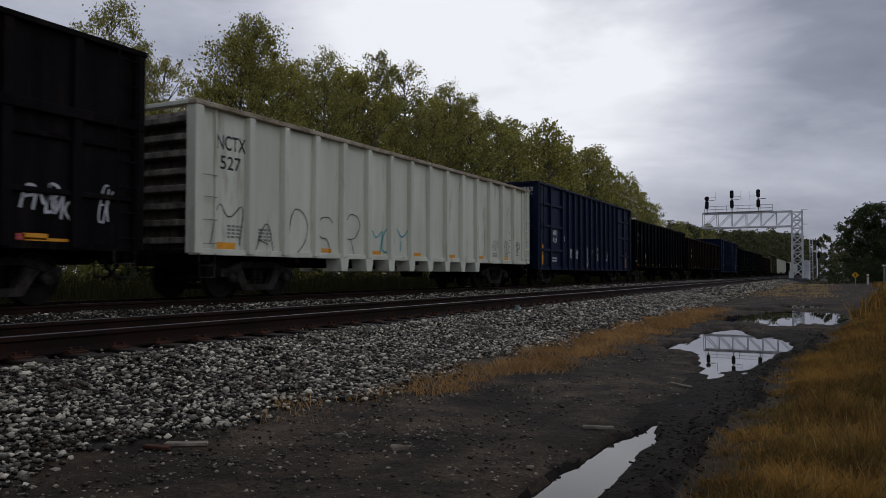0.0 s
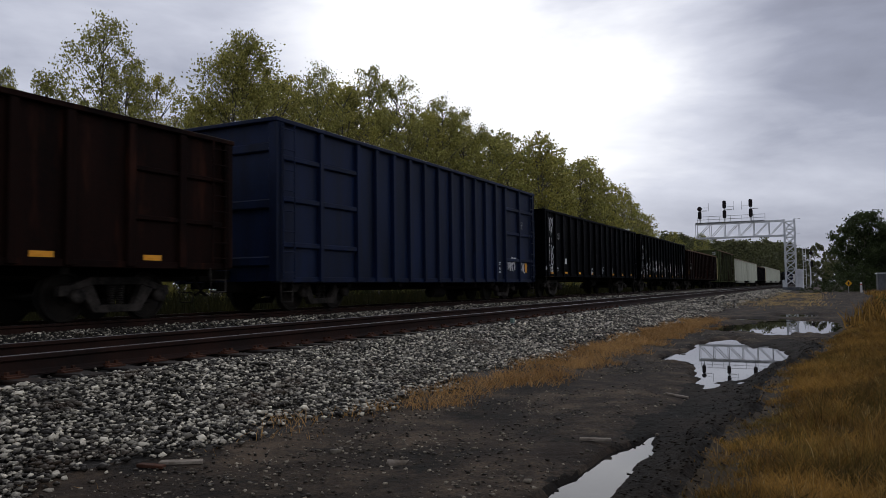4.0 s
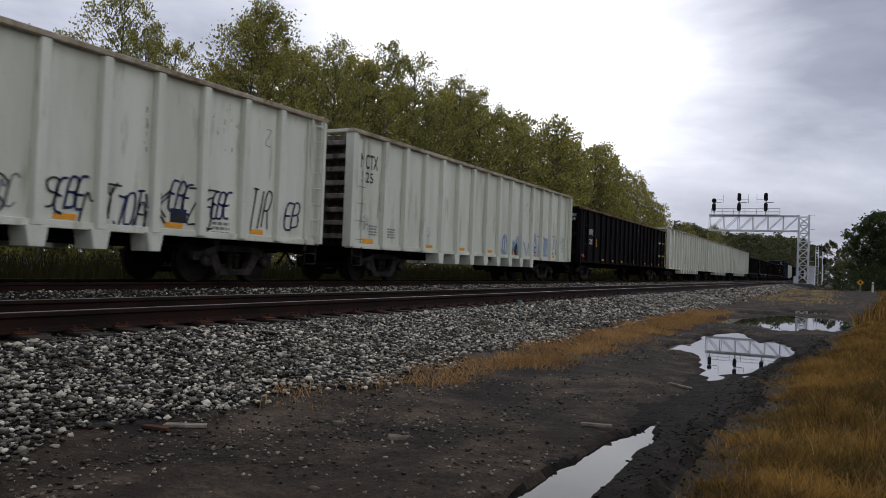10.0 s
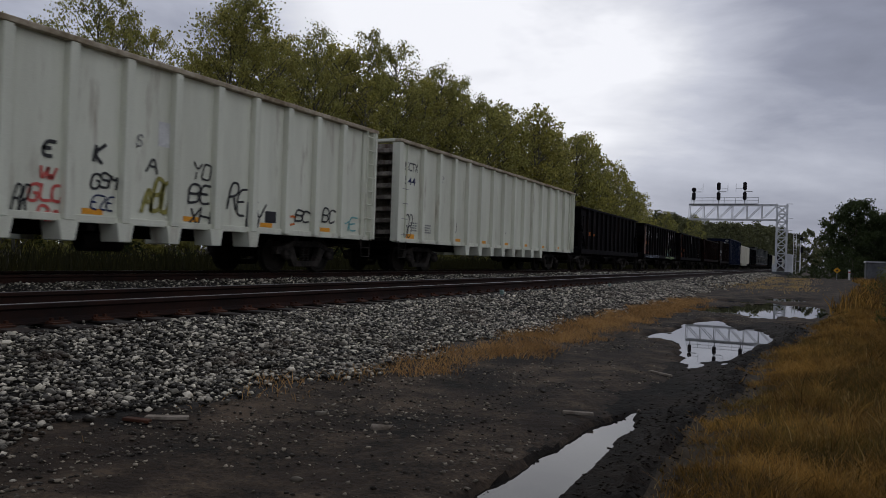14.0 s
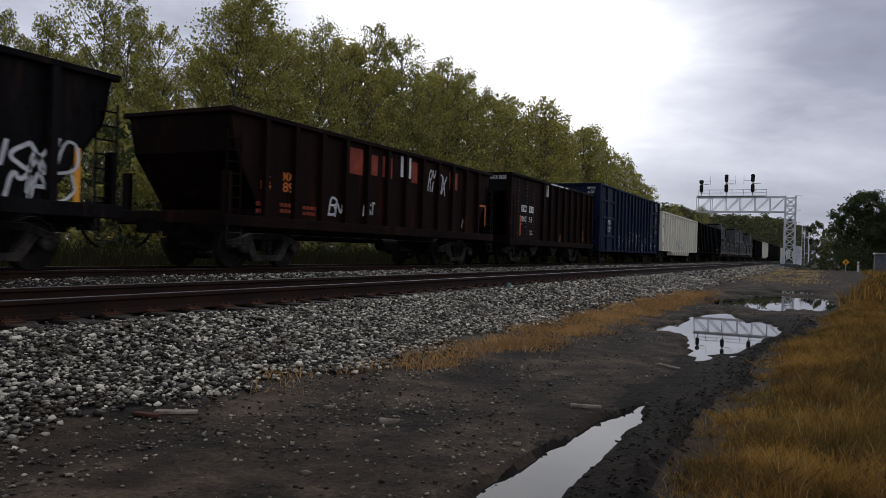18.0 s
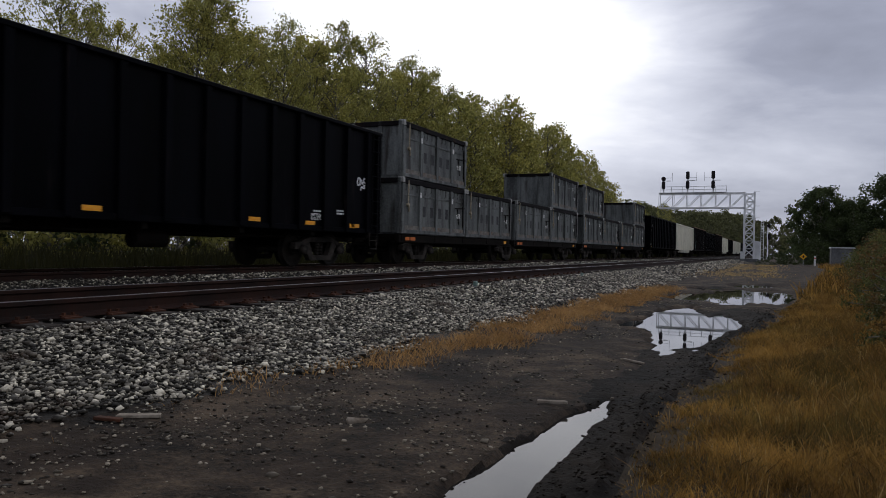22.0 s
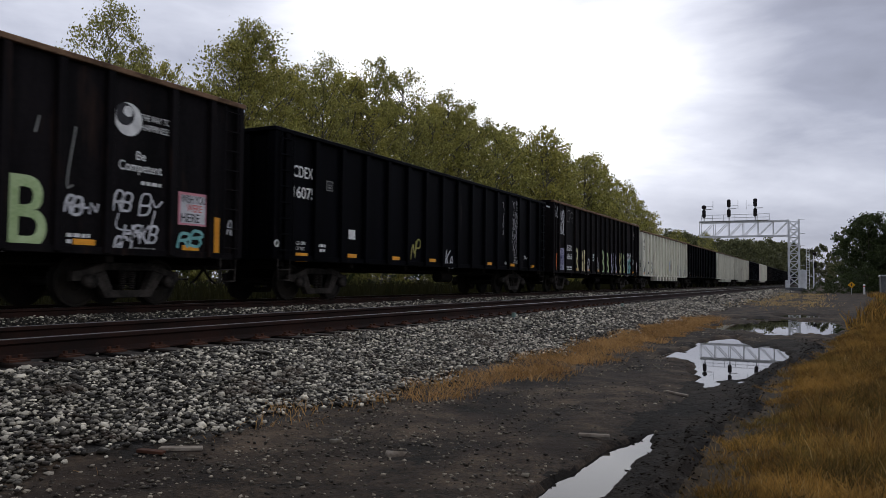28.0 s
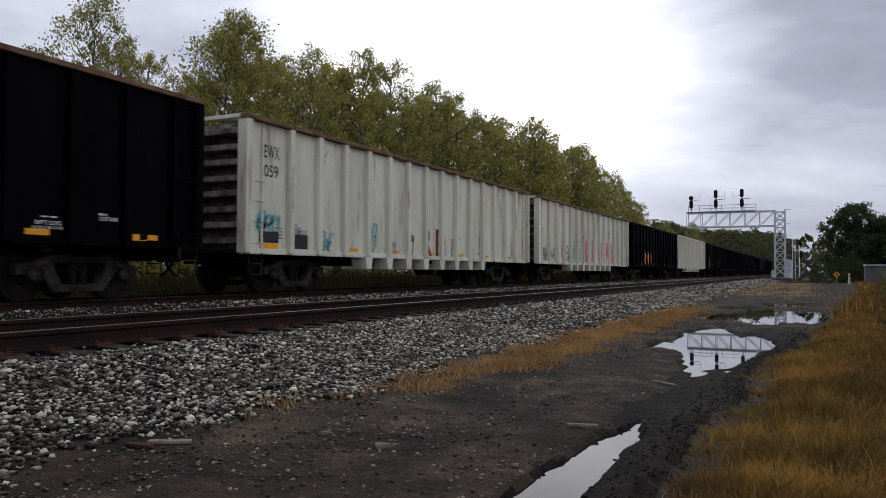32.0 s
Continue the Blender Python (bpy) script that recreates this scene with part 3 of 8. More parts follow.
def puddle_depth(x, y):
    """How deep the hollows of the four puddles are here."""
    wob = 0.16 * np.sin(y * 2.1 + 3 * x) + 0.10 * np.sin(y * 5.3 - 2 * x) + 0.08 * np.sin(9 * x + y * 1.2)
    d = np.zeros_like(x)
    ragged = 0.10 * np.sin(13 * x + 2.2 * y) + 0.08 * np.sin(7.3 * y - 11 * x) + 0.06 * np.sin(23 * x - 3.1 * y)
    # long strip along the grass, beside the camera
    cx = -1.47 + 0.03 * np.sin(y * 1.1)
    e = np.abs(x - cx) / (0.185 - 0.02 * np.clip(y - 4, 0, 3)) + np.clip(y - 6.2, 0, 9) / 0.75 + np.clip(0.6 - y, 0, 9)
    d = np.maximum(d, 1.25 - e - 0.25 * wob - 0.8 * ragged)
    # the wide one that mirrors the signal bridge, with a ragged shallow edge
    for cx, cy, rx, ry in ((-1.42, 13.7, 0.66, 3.0), (-2.0, 16.0, 0.72, 3.2), (-1.15, 15.6, 0.62, 2.2), (-2.2, 18.2, 0.45, 2.0), (-2.55, 14.6, 0.36, 0.8)):
        d = np.maximum(d, 1.12 - np.hypot((x - cx) / rx, (y - cy) / ry) - 0.30 * wob - 0.9 * ragged)
    for cx, cy, rx, ry in ((-1.1, 26.4, 1.6, 4.9), (-2.2, 24.8, 1.3, 2.6), (-0.15, 26.4, 0.7, 4.9), (-3.1, 24.4, 0.7, 0.9)):
        d = np.maximum(d, 1.1 - np.hypot((x - cx) / rx, (y - cy) / ry) - 0.3 * wob - 0.5 * ragged)
    d = np.maximum(d, 1.1 - np.hypot((x + 1.0) / 1.3, (y - 34.6) / 2.0) - 0.3 * wob - 0.4 * ragged)
    d = np.maximum(d, 1.1 - np.hypot((x + 2.6) / 1.3, (y - 30.8) / 1.1) - 0.6 * wob)
    return np.clip(d, 0, 1)


def ground_height(x, y):
    x, y = np.asarray(x, float), np.asarray(y, float)
    u, v = x / K, y / K
    n = rough_noise(u, v)
    # raised track bed with its shoulder slopes
    bed = (0.47 - ROAD) * smooth_step(-3.45, -5.65, x) * smooth_step(-17.2, -14.8, x)
    bed = bed - 0.09 * np.exp(-((x + 9.6) / 0.8) ** 2) + 0.13 * smooth_step(-10.3, -10.9, x) * smooth_step(-15.0, -14.4, x)
    toe = 0.05 * smooth_step(-3.0, -3.5, x) * smooth_step(-17.2, -14.8, x)
    bed = bed + 0.055 * smooth_step(-5.05, -5.72, x) * smooth_step(-8.9, -8.45, x)
    back_verge = 0.10 * smooth_step(-16.0, -22.0, x)
    edge = u - verge(v)
    hollow = smooth_step(0.0, 0.5, puddle_depth(u, v)) * smooth_step(-4.0, -3.6, u)
    bank = 0.08 * smooth_step(-0.25, 0.5, edge) + 0.20 * smooth_step(0.8, 4.0, edge)
    road = smooth_step(-4.0, -3.6, u) * smooth_step(0.1, -0.2, edge)
    ruts = 0.016 * np.sin((u + 2.4) * 3.4 + 0.2 * np.sin(v * 0.4))
    h = ROAD + bed + toe + back_verge + (bank + 0.02 * n * (1 - road)) * (1 - hollow) + road * (0.030 + 0.012 * n + ruts * 0.7)
    small = 0.006 * np.sin(u * 31 + 3 * np.sin(v * 7)) * np.sin(v * 27 + 2 * np.sin(u * 9))
    # a hump of mud between the strip puddle and the grass
    h = h + 0.05 * np.exp(-((edge + 0.14) / 0.17) ** 2) * (1 + 0.8 * np.sin(v * 3.1 + 4 * np.sin(u * 6)) * np.sin(u * 17 + v * 2.0) + 0.45 * np.sin(v * 9.3 + 3 * np.sin(u * 11)) * np.sin(u * 29 + v * 5.0)) * smooth_step(24, 14, v)
    return h + small - 0.09 * hollow - 0.025 * np.exp(-((u + 1.5) / 0.4) ** 2) * road


def spread(stops):
    """Grid lines: (start, step) pairs, each until the next start."""
    out = []
    for (a, s), (b, _) in zip(stops, stops[1:]):
        out += list(np.arange(a, b - s * 0.4, s))
    return np.array(out + [stops[-1][0]])


gx = spread([(-900, 150), (-150, 20), (-50, 4), (-18, 0.5), (-6.2, 0.10), (-2.8, 0.045), (-0.3, 0.12), (3, 1.0), (15, 8), (80, 80), (900, 0)])
gy = spread([(-720, 60), (-60, 8), (-4, 0.4), (1.2, 0.05), (7, 0.08), (17, 0.15), (34, 0.6), (70, 4), (160, 20), (500, 150), (2600, 0)])
XX, YY = np.meshgrid(gx, gy)
ZZ = ground_height(XX, YY)
verts = np.stack([XX, YY, ZZ], -1).reshape(-1, 3)
nx, ny = len(gx), len(gy)
ii, jj = np.meshgrid(np.arange(nx - 1), np.arange(ny - 1))
a0 = (jj * nx + ii).ravel()
faces = np.stack([a0, a0 + 1, a0 + nx + 1, a0 + nx], -1)
ground_mesh = raw_mesh("ground", verts, faces, M["earth"])
for key in ("ballast", "mud", "wet_mud"):
    ground_mesh.materials.append(M[key])
cxs, cys = verts[faces].mean(1)[:, 0], verts[faces].mean(1)[:, 1]
slot = np.zeros(len(faces), int)
slot[(cxs < -3.75 + 0.15 * np.sin(cys * 1.7)) & (cxs > -16.6)] = 1
slot[(cxs >= -3.75 + 0.15 * np.sin(cys * 1.7)) & (cxs < K * verge(cys / K) - 0.02) & (cys < 95)] = 2
u_c, v_c = cxs / K, cys / K
slot[(slot == 2) & (u_c > -1.62 + 0.10 * np.sin(v_c * 2.3) + 0.05 * np.sin(v_c * 7.1)) & (v_c < 19 + np.sin(u_c * 5))] = 3
ground_mesh.polygons.foreach_set("material_index", slot.tolist())
ground_mesh.polygons.foreach_set("use_smooth", [True] * len(faces))
tagged(new("ground", ground_mesh), "dark cinder road, stony track bed and grassy verge", "ground", kind="structure")

# ---- puddle water ----
for cx, cy, rx, ry in ((-1.42, 3.4, 0.6, 4.4), (-1.7, 15.4, 1.5, 5.4), (-1.2, 25.5, 2.6, 4.2), (-1.0, 34.6, 1.8, 2.4), (-2.6, 30.8, 1.6, 1.5)):
    ob = solid("puddle_water", Build().box(K * (cx - rx), K * (cx + rx), K * (cy - ry), K * (cy + ry), ROAD - 0.20, ROAD - 0.018), M["water"])
    tagged(ob, "still shallow puddle on the road mirroring the grey sky", "puddle", kind="structure")

# ---- stones ----
SHAPES = []
for s in range(8):
    c = np.array([[x, y, z] for z in (-1, 1) for y in (-1, 1) for x in (-1, 1)], float)
    rs = np.random.RandomState(s)
    c = c * rs.uniform(0.42, 1.0, (8, 3)) * rs.uniform(0.7, 1.15, (1, 3))
    SHAPES.append(c)
SHAPES = np.array(SHAPES)
CUBE = np.array([[0, 2, 3, 1], [4, 5, 7, 6], [0, 1, 5, 4], [1, 3, 7, 5], [3, 2, 6, 7], [2, 0, 4, 6]])


def scatter(name, mat, xs, ys, sizes, seed, sink=0.25, flat=0.75, lift=0.0):
    """Loose angular stones on the ground, all in one mesh."""
    rs = np.random.RandomState(seed)
    n = len(xs)
    q = rs.normal(size=(n, 4))
    q /= np.linalg.norm(q, axis=1)[:, None]
    w, x, y, z = q.T
    R = np.array([[1 - 2 * (y * y + z * z), 2 * (x * y - z * w), 2 * (x * z + y * w)], [2 * (x * y + z * w), 1 - 2 * (x * x + z * z), 2 * (y * z - x * w)], [2 * (x * z - y * w), 2 * (y * z + x * w), 1 - 2 * (x * x + y * y)]]).transpose(2, 0, 1)
    local = np.einsum("nij,nkj->nki", R, SHAPES[rs.randint(0, 8, n)]) * sizes[:, None, None]
    local[:, :, 2] *= flat
    zs = ground_height(xs, ys) + sizes * (flat - sink) * 0.6 + lift * rs.uniform(0, 1, n)
    v = local + np.stack([xs, ys, zs], -1)[:, None, :]
    f = CUBE[None] + (np.arange(n) * 8)[:, None, None]
    return raw_mesh(name, v.reshape(-1, 3), f.reshape(-1, 4), mat)


def sprinkle(n, x0, x1, y0, y1, seed, power=1.0):
    rs = np.random.RandomState(seed)
    return rs.uniform(x0, x1, n), y0 + (y1 - y0) * rs.uniform(0, 1, n) ** power


xs, ys = [], []
for n, b in ((40000, (-5.82, -3.2, 0.8, 12.0)), (12000, (-5.82, -3.2, -9.0, 0.8)), (1500, (-11.5, -8.45, -9.0, 3.0)), (20000, (-5.82, -3.2, 12.0, 34.0)), (7000, (-5.85, -3.2, 34.0, 105.0)), (6000, (-10.9, -8.45, 2.0, 28.0)), (3000, (-10.9, -8.45, 28.0, 80.0)), (2500, (-8.3, -5.8, 4.0, 30.0)), (9000, (-11.5, -10.3, 3.0, 42.0)), (2500, (-11.5, -10.3, 42.0, 95.0)), (2500, (-14.4, -11.5, 4.0, 40.0))):
    px, py = sprinkle(n, *b, 100 + n)
    xs.append(px), ys.append(py)
xs, ys = np.concatenate(xs), np.concatenate(ys)
rs = np.random.RandomState(5)
keep = (xs < -3.72 + 0.16 * np.sin(ys * 1.3) + 0.10 * np.sin(ys * 3.7) + 0.10 * rs.normal(size=len(xs)))
xs, ys = xs[keep], ys[keep]
sizes = rs.uniform(0.009, 0.026, len(xs)) * (1 + 0.6 * (rs.uniform(size=len(xs)) > 0.93)) * np.where(ys > 12, 1.35, 1.0) * np.where(ys > 34, 1.8, 1.0) * np.where(xs < -8, 1.05, 1.0)
stuff("ballast_stones", scatter("ballast_stones", M["stone"], xs, ys, sizes, 3, lift=0.03, flat=0.6), "crushed grey ballast stones heaped beside the rails", "gravel")

xs, ys = sprinkle(44000, -4.5, -0.7, 1.6, 26.0, 77, 1.5)
rs = np.random.RandomState(6)
keep = (puddle_depth(xs, ys) < 0.02) & (rs.uniform(size=len(xs)) < np.clip(0.28 + 0.75 * rough_noise(xs * 0.7, ys * 0.5) + 0.35 * np.exp(-((xs + 3.9) / 0.5) ** 2), 0.05, 1) * smooth_step(-1.2, -1.75, xs))
bx, by = sprinkle(2600, -3.5, -1.2, -8.0, 1.4, 79)
xs, ys = np.concatenate([xs[keep] * K, bx]), np.concatenate([ys[keep] * K, by])
stuff("road_pebbles", scatter("road_pebbles", M["pebble"], xs, ys, 0.0028 + 0.014 * rs.uniform(size=len(xs)) ** 2.8 * (1 + 0.7 * (rs.uniform(size=len(xs)) > 0.97)), 9, sink=0.3, flat=0.6), "small loose pebbles pressed into the wet dirt road", "pebbles")

# crumbled mud along the edge of the grass and round the strip of water
xs, ys = sprinkle(26000, -1.75, 0.4, 1.6, 20.0, 78, 1.5)
rs = np.random.RandomState(7)
off = xs - verge(ys)
keep = (puddle_depth(xs, ys) < 0.01) & (off < 0.15) & (rs.uniform(size=len(xs)) < np.exp(-((off + 0.22) / 0.34) ** 2))
xs, ys = xs[keep] * K, ys[keep] * K
stuff("mud_clods", scatter("mud_clods", M["clod"], xs, ys, 0.003 + 0.013 * rs.uniform(size=len(xs)) ** 3, 10, sink=0.5, flat=0.5), "crumbled black mud along the edge of the grass", "mud")

# the few larger lumps that lie on the road
for x, y, s, mt, lab in ((-3.56, 5.03, 0.055, "pebble", "flat pale stone on the dirt road"), (-2.95, 4.98, 0.075, "wood", "flat brown stone half sunk in the road"), (-2.66, 3.55, 0.05, "pebble", "pale stone on the road"), (-1.66, 4.95, 0.035, "pebble", "dark stone at the edge of the puddle")):
    tagged(new("stone", scatter("stone", M[mt], np.array([x * K]), np.array([y * K]), np.array([s * K]), int(s * 1000), flat=0.4)), lab, "stone")


def plank(name, x, y, turn, length, width, mat, label):
    b = Build().prism([(-length / 2, -width / 2), (length / 2, -width / 2.6), (length / 2 * 0.96, width / 2), (-length / 2 * 0.94, width / 2.3)], "z", 0, 0.02)
    ob = solid(name, b, mat, bevel=0.003)
    ob.matrix_basis = pose(x * K, y * K, float(ground_height(x * K, y * K)) + 0.004, 2, 1, turn)
    return tagged(ob, label, "wood")


plank("broken_board", -4.33, 4.15, 35, 0.26, 0.06, M["wood"], "bleached broken board lying at the ballast edge")
plank("rusty_scrap", -4.42, 3.95, 10, 0.18, 0.05, M["plate"], "rusty bit of scrap steel at the ballast edge")
plank("stick", -1.63, 9.35, -35, 0.30, 0.035, M["wood"], "bleached stick lying on the wet road")
plank("wood_chip", -1.78, 6.3, 20, 0.22, 0.035, M["wood"], "thin wood chip beside the strip puddle")
plank("fallen_leaf", -1.52, 3.95, 50, 0.05, 0.035, M["sign"], "yellow fallen leaf at the puddle edge")


# ---- grass ----
def blades(name, mat, xs, ys, heights, widths, seed, lean=0.35, base=None):
    """Bent tapering blades, all in one mesh."""
    rs = np.random.RandomState(seed)
    n = len(xs)
    zs = (ground_height(xs, ys) if base is None else base) - 0.01
    a = rs.uniform(0, 2 * np.pi, n)
    b = rs.uniform(0, 2 * np.pi, n)
    tilt = lean * heights * rs.uniform(0.1, 1.0, n)
    dx, dy = np.cos(b) * tilt, np.sin(b) * tilt
    wx, wy = np.cos(a) * widths / 2, np.sin(a) * widths / 2
    base_p = np.stack([xs, ys, zs], -1)
    mid = base_p + np.stack([dx * 0.35, dy * 0.35, heights * 0.6], -1)
    tip = base_p + np.stack([dx, dy, heights], -1)
    w = np.stack([wx, wy, np.zeros(n)], -1)
    v = np.stack([base_p - w, base_p + w, mid + w * 0.7, mid - w * 0.7, tip + w * 0.15, tip - w * 0.15], 1)
    k = (np.arange(n) * 6)[:, None]
    f = np.concatenate([k + np.array([0, 1, 2, 3]), k + np.array([3, 2, 4, 5])], 0)
    return raw_mesh(name, v.reshape(-1, 3), f, mat)


rs = np.random.RandomState(11)
tx, ty = sprinkle(17500, -0.8, 3.4, 1.4, 32.0, 12, 1.5)
off = tx - verge(ty)
clumpy = rough_noise(tx * 1.6 + 5, ty * 1.3)
keep = (off > 0.0) & (rs.uniform(size=len(tx)) < np.clip(0.55 + off * 2.0 + 0.6 * clumpy, 0.15, 1)) & (puddle_depth(tx, ty) < 0.02)
tx, ty, off, clumpy = tx[keep] * K, ty[keep] * K, off[keep], clumpy[keep]
tuft_h = 0.72 * (0.03 + 0.09 * np.clip(off / 0.6, 0, 1) + 0.08 * np.clip((off - 0.6) / 1.5, 0, 1)) * (1 + 0.8 * np.clip(clumpy, -0.6, 0.8)) * rs.uniform(0.5, 1.4, len(tx))
olive = rs.uniform(size=len(tx)) < np.clip(0.22 + 1.1 * rough_noise(tx * 0.9 + 11, ty * 0.8 + 3), 0.03, 0.8)


def tufts(name, key, pick, per, lean, label):
    n = int(pick.sum()) * per
    qx, qy = np.repeat(tx[pick], per) + rs.normal(size=n) * 0.045, np.repeat(ty[pick], per) + rs.normal(size=n) * 0.045
    h = np.repeat(tuft_h[pick], per) * rs.uniform(0.4, 1.3, n)
    stuff(name, blades(name, M[key], qx, qy, h, rs.uniform(0.0018, 0.0048, n) * (1 + qy / 10), 13 + per, lean), label, "grass")


tufts("verge_grass", "grass", ~olive, 26, 1.5, "matted dry golden grass on the bank beside the road")
tufts("olive_grass", "grass_olive", olive, 24, 1.4, "patches of fading olive grass on the bank")
thin_out = rs.uniform(size=len(tx)) < 0.10
n = int(thin_out.sum()) * 3
stuff("straw_stalks", blades("straw_stalks", M["straw"], np.repeat(tx[thin_out], 3) + rs.normal(size=n) * 0.06, np.repeat(ty[thin_out], 3) + rs.normal(size=n) * 0.06, np.repeat(tuft_h[thin_out], 3) * rs.uniform(0.9, 1.5, n), rs.uniform(0.0025, 0.004, n) * (1 + np.repeat(ty[thin_out], 3) / 14), 29, 0.8), "pale straw stalks standing above the matted grass", "grass")
# coarser grass beside and behind the camera
px, py = sprinkle(26000, -0.7, 9.0, -9.0, 22.0, 24)
keep = ((px / K - verge(np.clip(py / K, 0, 99))) > 0.05) & ((py < 1.2) | (px > 2.75))
px, py = px[keep], py[keep]
stuff("rear_verge_grass", blades("rear_verge_grass", M["grass"], px, py, rs.uniform(0.05, 0.22, len(px)), rs.uniform(0.008, 0.02, len(px)), 25, 1.4), "matted dry golden grass on the wider bank", "grass")
px, py = sprinkle(14000, 0.4, 12.0, 20.0, 75.0, 14)
keep = (px / K - verge(py / K)) > 0
px, py = px[keep], py[keep]
stuff("far_verge_grass", blades("far_verge_grass", M["grass"], px, py, rs.uniform(0.15, 0.5, len(px)), rs.uniform(0.02, 0.05, len(px)), 15, 0.8), "dry golden grass further along the bank", "grass")

px, py = sprinkle(52000, -4.9, -2.9, 3.0, 30.0, 16, 0.9)
inner = -4.50 + 0.14 * np.sin(py * 2.0) + 0.10 * np.sin(py * 5.3)
outer = -4.40 + 1.05 * smooth_step(4.5, 10.5, py) + 0.18 * np.sin(py * 2.7) + 0.12 * np.sin(py * 6.1)
inside = smooth_step(-0.10, 0.22, px - inner) * smooth_step(-0.25, 0.30, outer - px)
dens = smooth_step(3.8, 6.5, py) * smooth_step(30.0, 23.0, py)
patchy = np.clip(0.35 + 1.5 * rough_noise(px * 1.7, py * 1.5), 0.0, 1)
keep = rs.uniform(size=len(px)) < (0.08 + 1.0 * dens) * (0.35 + patchy) * inside
px, py = px[keep] * K, py[keep] * K
stuff("strip_grass", blades("strip_grass", M["grass_orange"], px, py, rs.uniform(0.03, 0.12, len(px)), rs.uniform(0.003, 0.007, len(px)) * (1 + py / 16), 17, 2.0), "low matted orange-brown dead grass along the foot of the ballast", "grass")
px, py = sprinkle(16000, -5.0, 1.2, 31.0, 84.0, 18)
fringe = rough_noise(px * 0.9, py * 0.25) + 0.7 * rough_noise(px * 2.1, py * 0.7)
keep = rs.uniform(size=len(px)) < np.clip(0.25 + 1.1 * fringe, 0, 1) * smooth_step(0.0, 0.9, px + 4.6) * smooth_step(0.0, 1.6, 0.9 - px) * smooth_step(30, 42, py)
px, py = px[keep], py[keep]
stuff("far_strip_grass", blades("far_strip_grass", M["straw"], px, py, rs.uniform(0.03, 0.13, len(px)), rs.uniform(0.015, 0.04, len(px)), 19, 1.6), "thin tan dry grass between the track and the road", "grass")
px, py = sprinkle(22000, -23.5, -16.2, 4.0, 70.0, 20)
stuff("trackside_weeds", blades("trackside_weeds", M["grass_green"], px, py, rs.uniform(0.3, 1.1, len(px)), rs.uniform(0.02, 0.06, len(px)), 21, 0.5), "green and brown weeds behind the far track", "weeds")
px, py = sprinkle(9000, -24, -16.2, 70.0, 190.0, 22)
stuff("far_trackside_weeds", blades("far_trackside_weeds", M["grass_green"], px, py, rs.uniform(0.4, 1.3, len(px)), rs.uniform(0.06, 0.14, len(px)), 23, 0.5), "green weeds further along the far track", "weeds")


# ---- tracks ----
RAIL_OUT = [(-0.076, -0.185), (0.076, -0.185), (0.076, -0.172), (0.018, -0.150), (0.010, -0.135), (0.010, -0.060), (0.036, -0.042), (0.036, -0.008), (0.030, -0.003), (-0.030, -0.003), (-0.036, -0.008), (-0.036, -0.042), (-0.010, -0.060), (-0.010, -0.135), (-0.018, -0.150), (-0.076, -0.172)]


def tie_build(length):
    return Build().box(-length / 2, length / 2, -0.115, 0.115, -0.18, 0.0)


def spiked_plate():
    b = Build().box(-0.18, 0.18, -0.095, 0.095, 0.0, 0.016).box(-0.13, -0.085, -0.095, 0.095, 0.016, 0.03).box(0.085, 0.13, -0.095, 0.095, 0.016, 0.03)
    for x in (-0.10, 0.10):
        for y in (-0.05, 0.05):
            b.box(x - 0.018, x + 0.018, y - 0.012, y + 0.012, 0.016, 0.055)
    return b


def track(name, x, first, label, fastened):
    t = tagged(new(name), label, "railway track", "parallel tracks", "structure")
    t.matrix_basis = pose(x, 0, RAIL)
    rng = random.Random(name)
    for side in (-0.7535, 0.7535):
        r = solid("rail", Build().prism(RAIL_OUT, "y", -660, 900), M["rail_side"], t, "rust-brown steel rail darkened for shade", at=(side, 0, 0))
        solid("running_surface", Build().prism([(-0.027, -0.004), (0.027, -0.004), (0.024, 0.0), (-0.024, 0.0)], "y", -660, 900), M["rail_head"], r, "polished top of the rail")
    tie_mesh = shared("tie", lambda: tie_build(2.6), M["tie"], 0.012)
    plate_mesh = shared("tie_plate", spiked_plate, M["plate"])
    y = first
    while y < 62:
        o = part("tie", tie_mesh, t, (rng.uniform(-0.05, 0.05), y, -0.188), turn=rng.uniform(-1.0, 1.0))
        if fastened and y < 26:
            part("tie_plate", plate_mesh, o, (0.7535, 0, 0.0))
            part("tie_plate", plate_mesh, o, (-0.7535, 0, 0.0))
        y += 0.51
    b = Build()
    while y < 330:
        b.box(-1.3, 1.3, y - 0.115, y + 0.115, -0.37, -0.188)
        y += 0.51
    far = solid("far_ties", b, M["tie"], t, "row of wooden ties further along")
    far["kind"] = "stuff"
    return t


track("near_track", NEAR_X, 0.5, "empty near track of rusty rails on wooden ties", True)
track("far_track", TRAIN_X, 2.7, "far track of steel rails that carries the train", False)
# small marker boxes beside the near rail
for x, y in ((-5.55, 13.9), (-5.5, 22.5)):
    ob = tagged(new("junction_box"), "small pale green track junction box beside the rail", "junction box", "track junction boxes")
    ob.matrix_basis = pose(x, y, float(ground_height(x, y)))
    solid("body", Build().box(-0.035, 0.035, -0.045, 0.045, 0.05, 0.14), M["junction"], ob, bevel=0.01)
    solid("post", Build().box(-0.015, 0.015, -0.015, 0.015, -0.1, 0.055), M["metal"], ob)


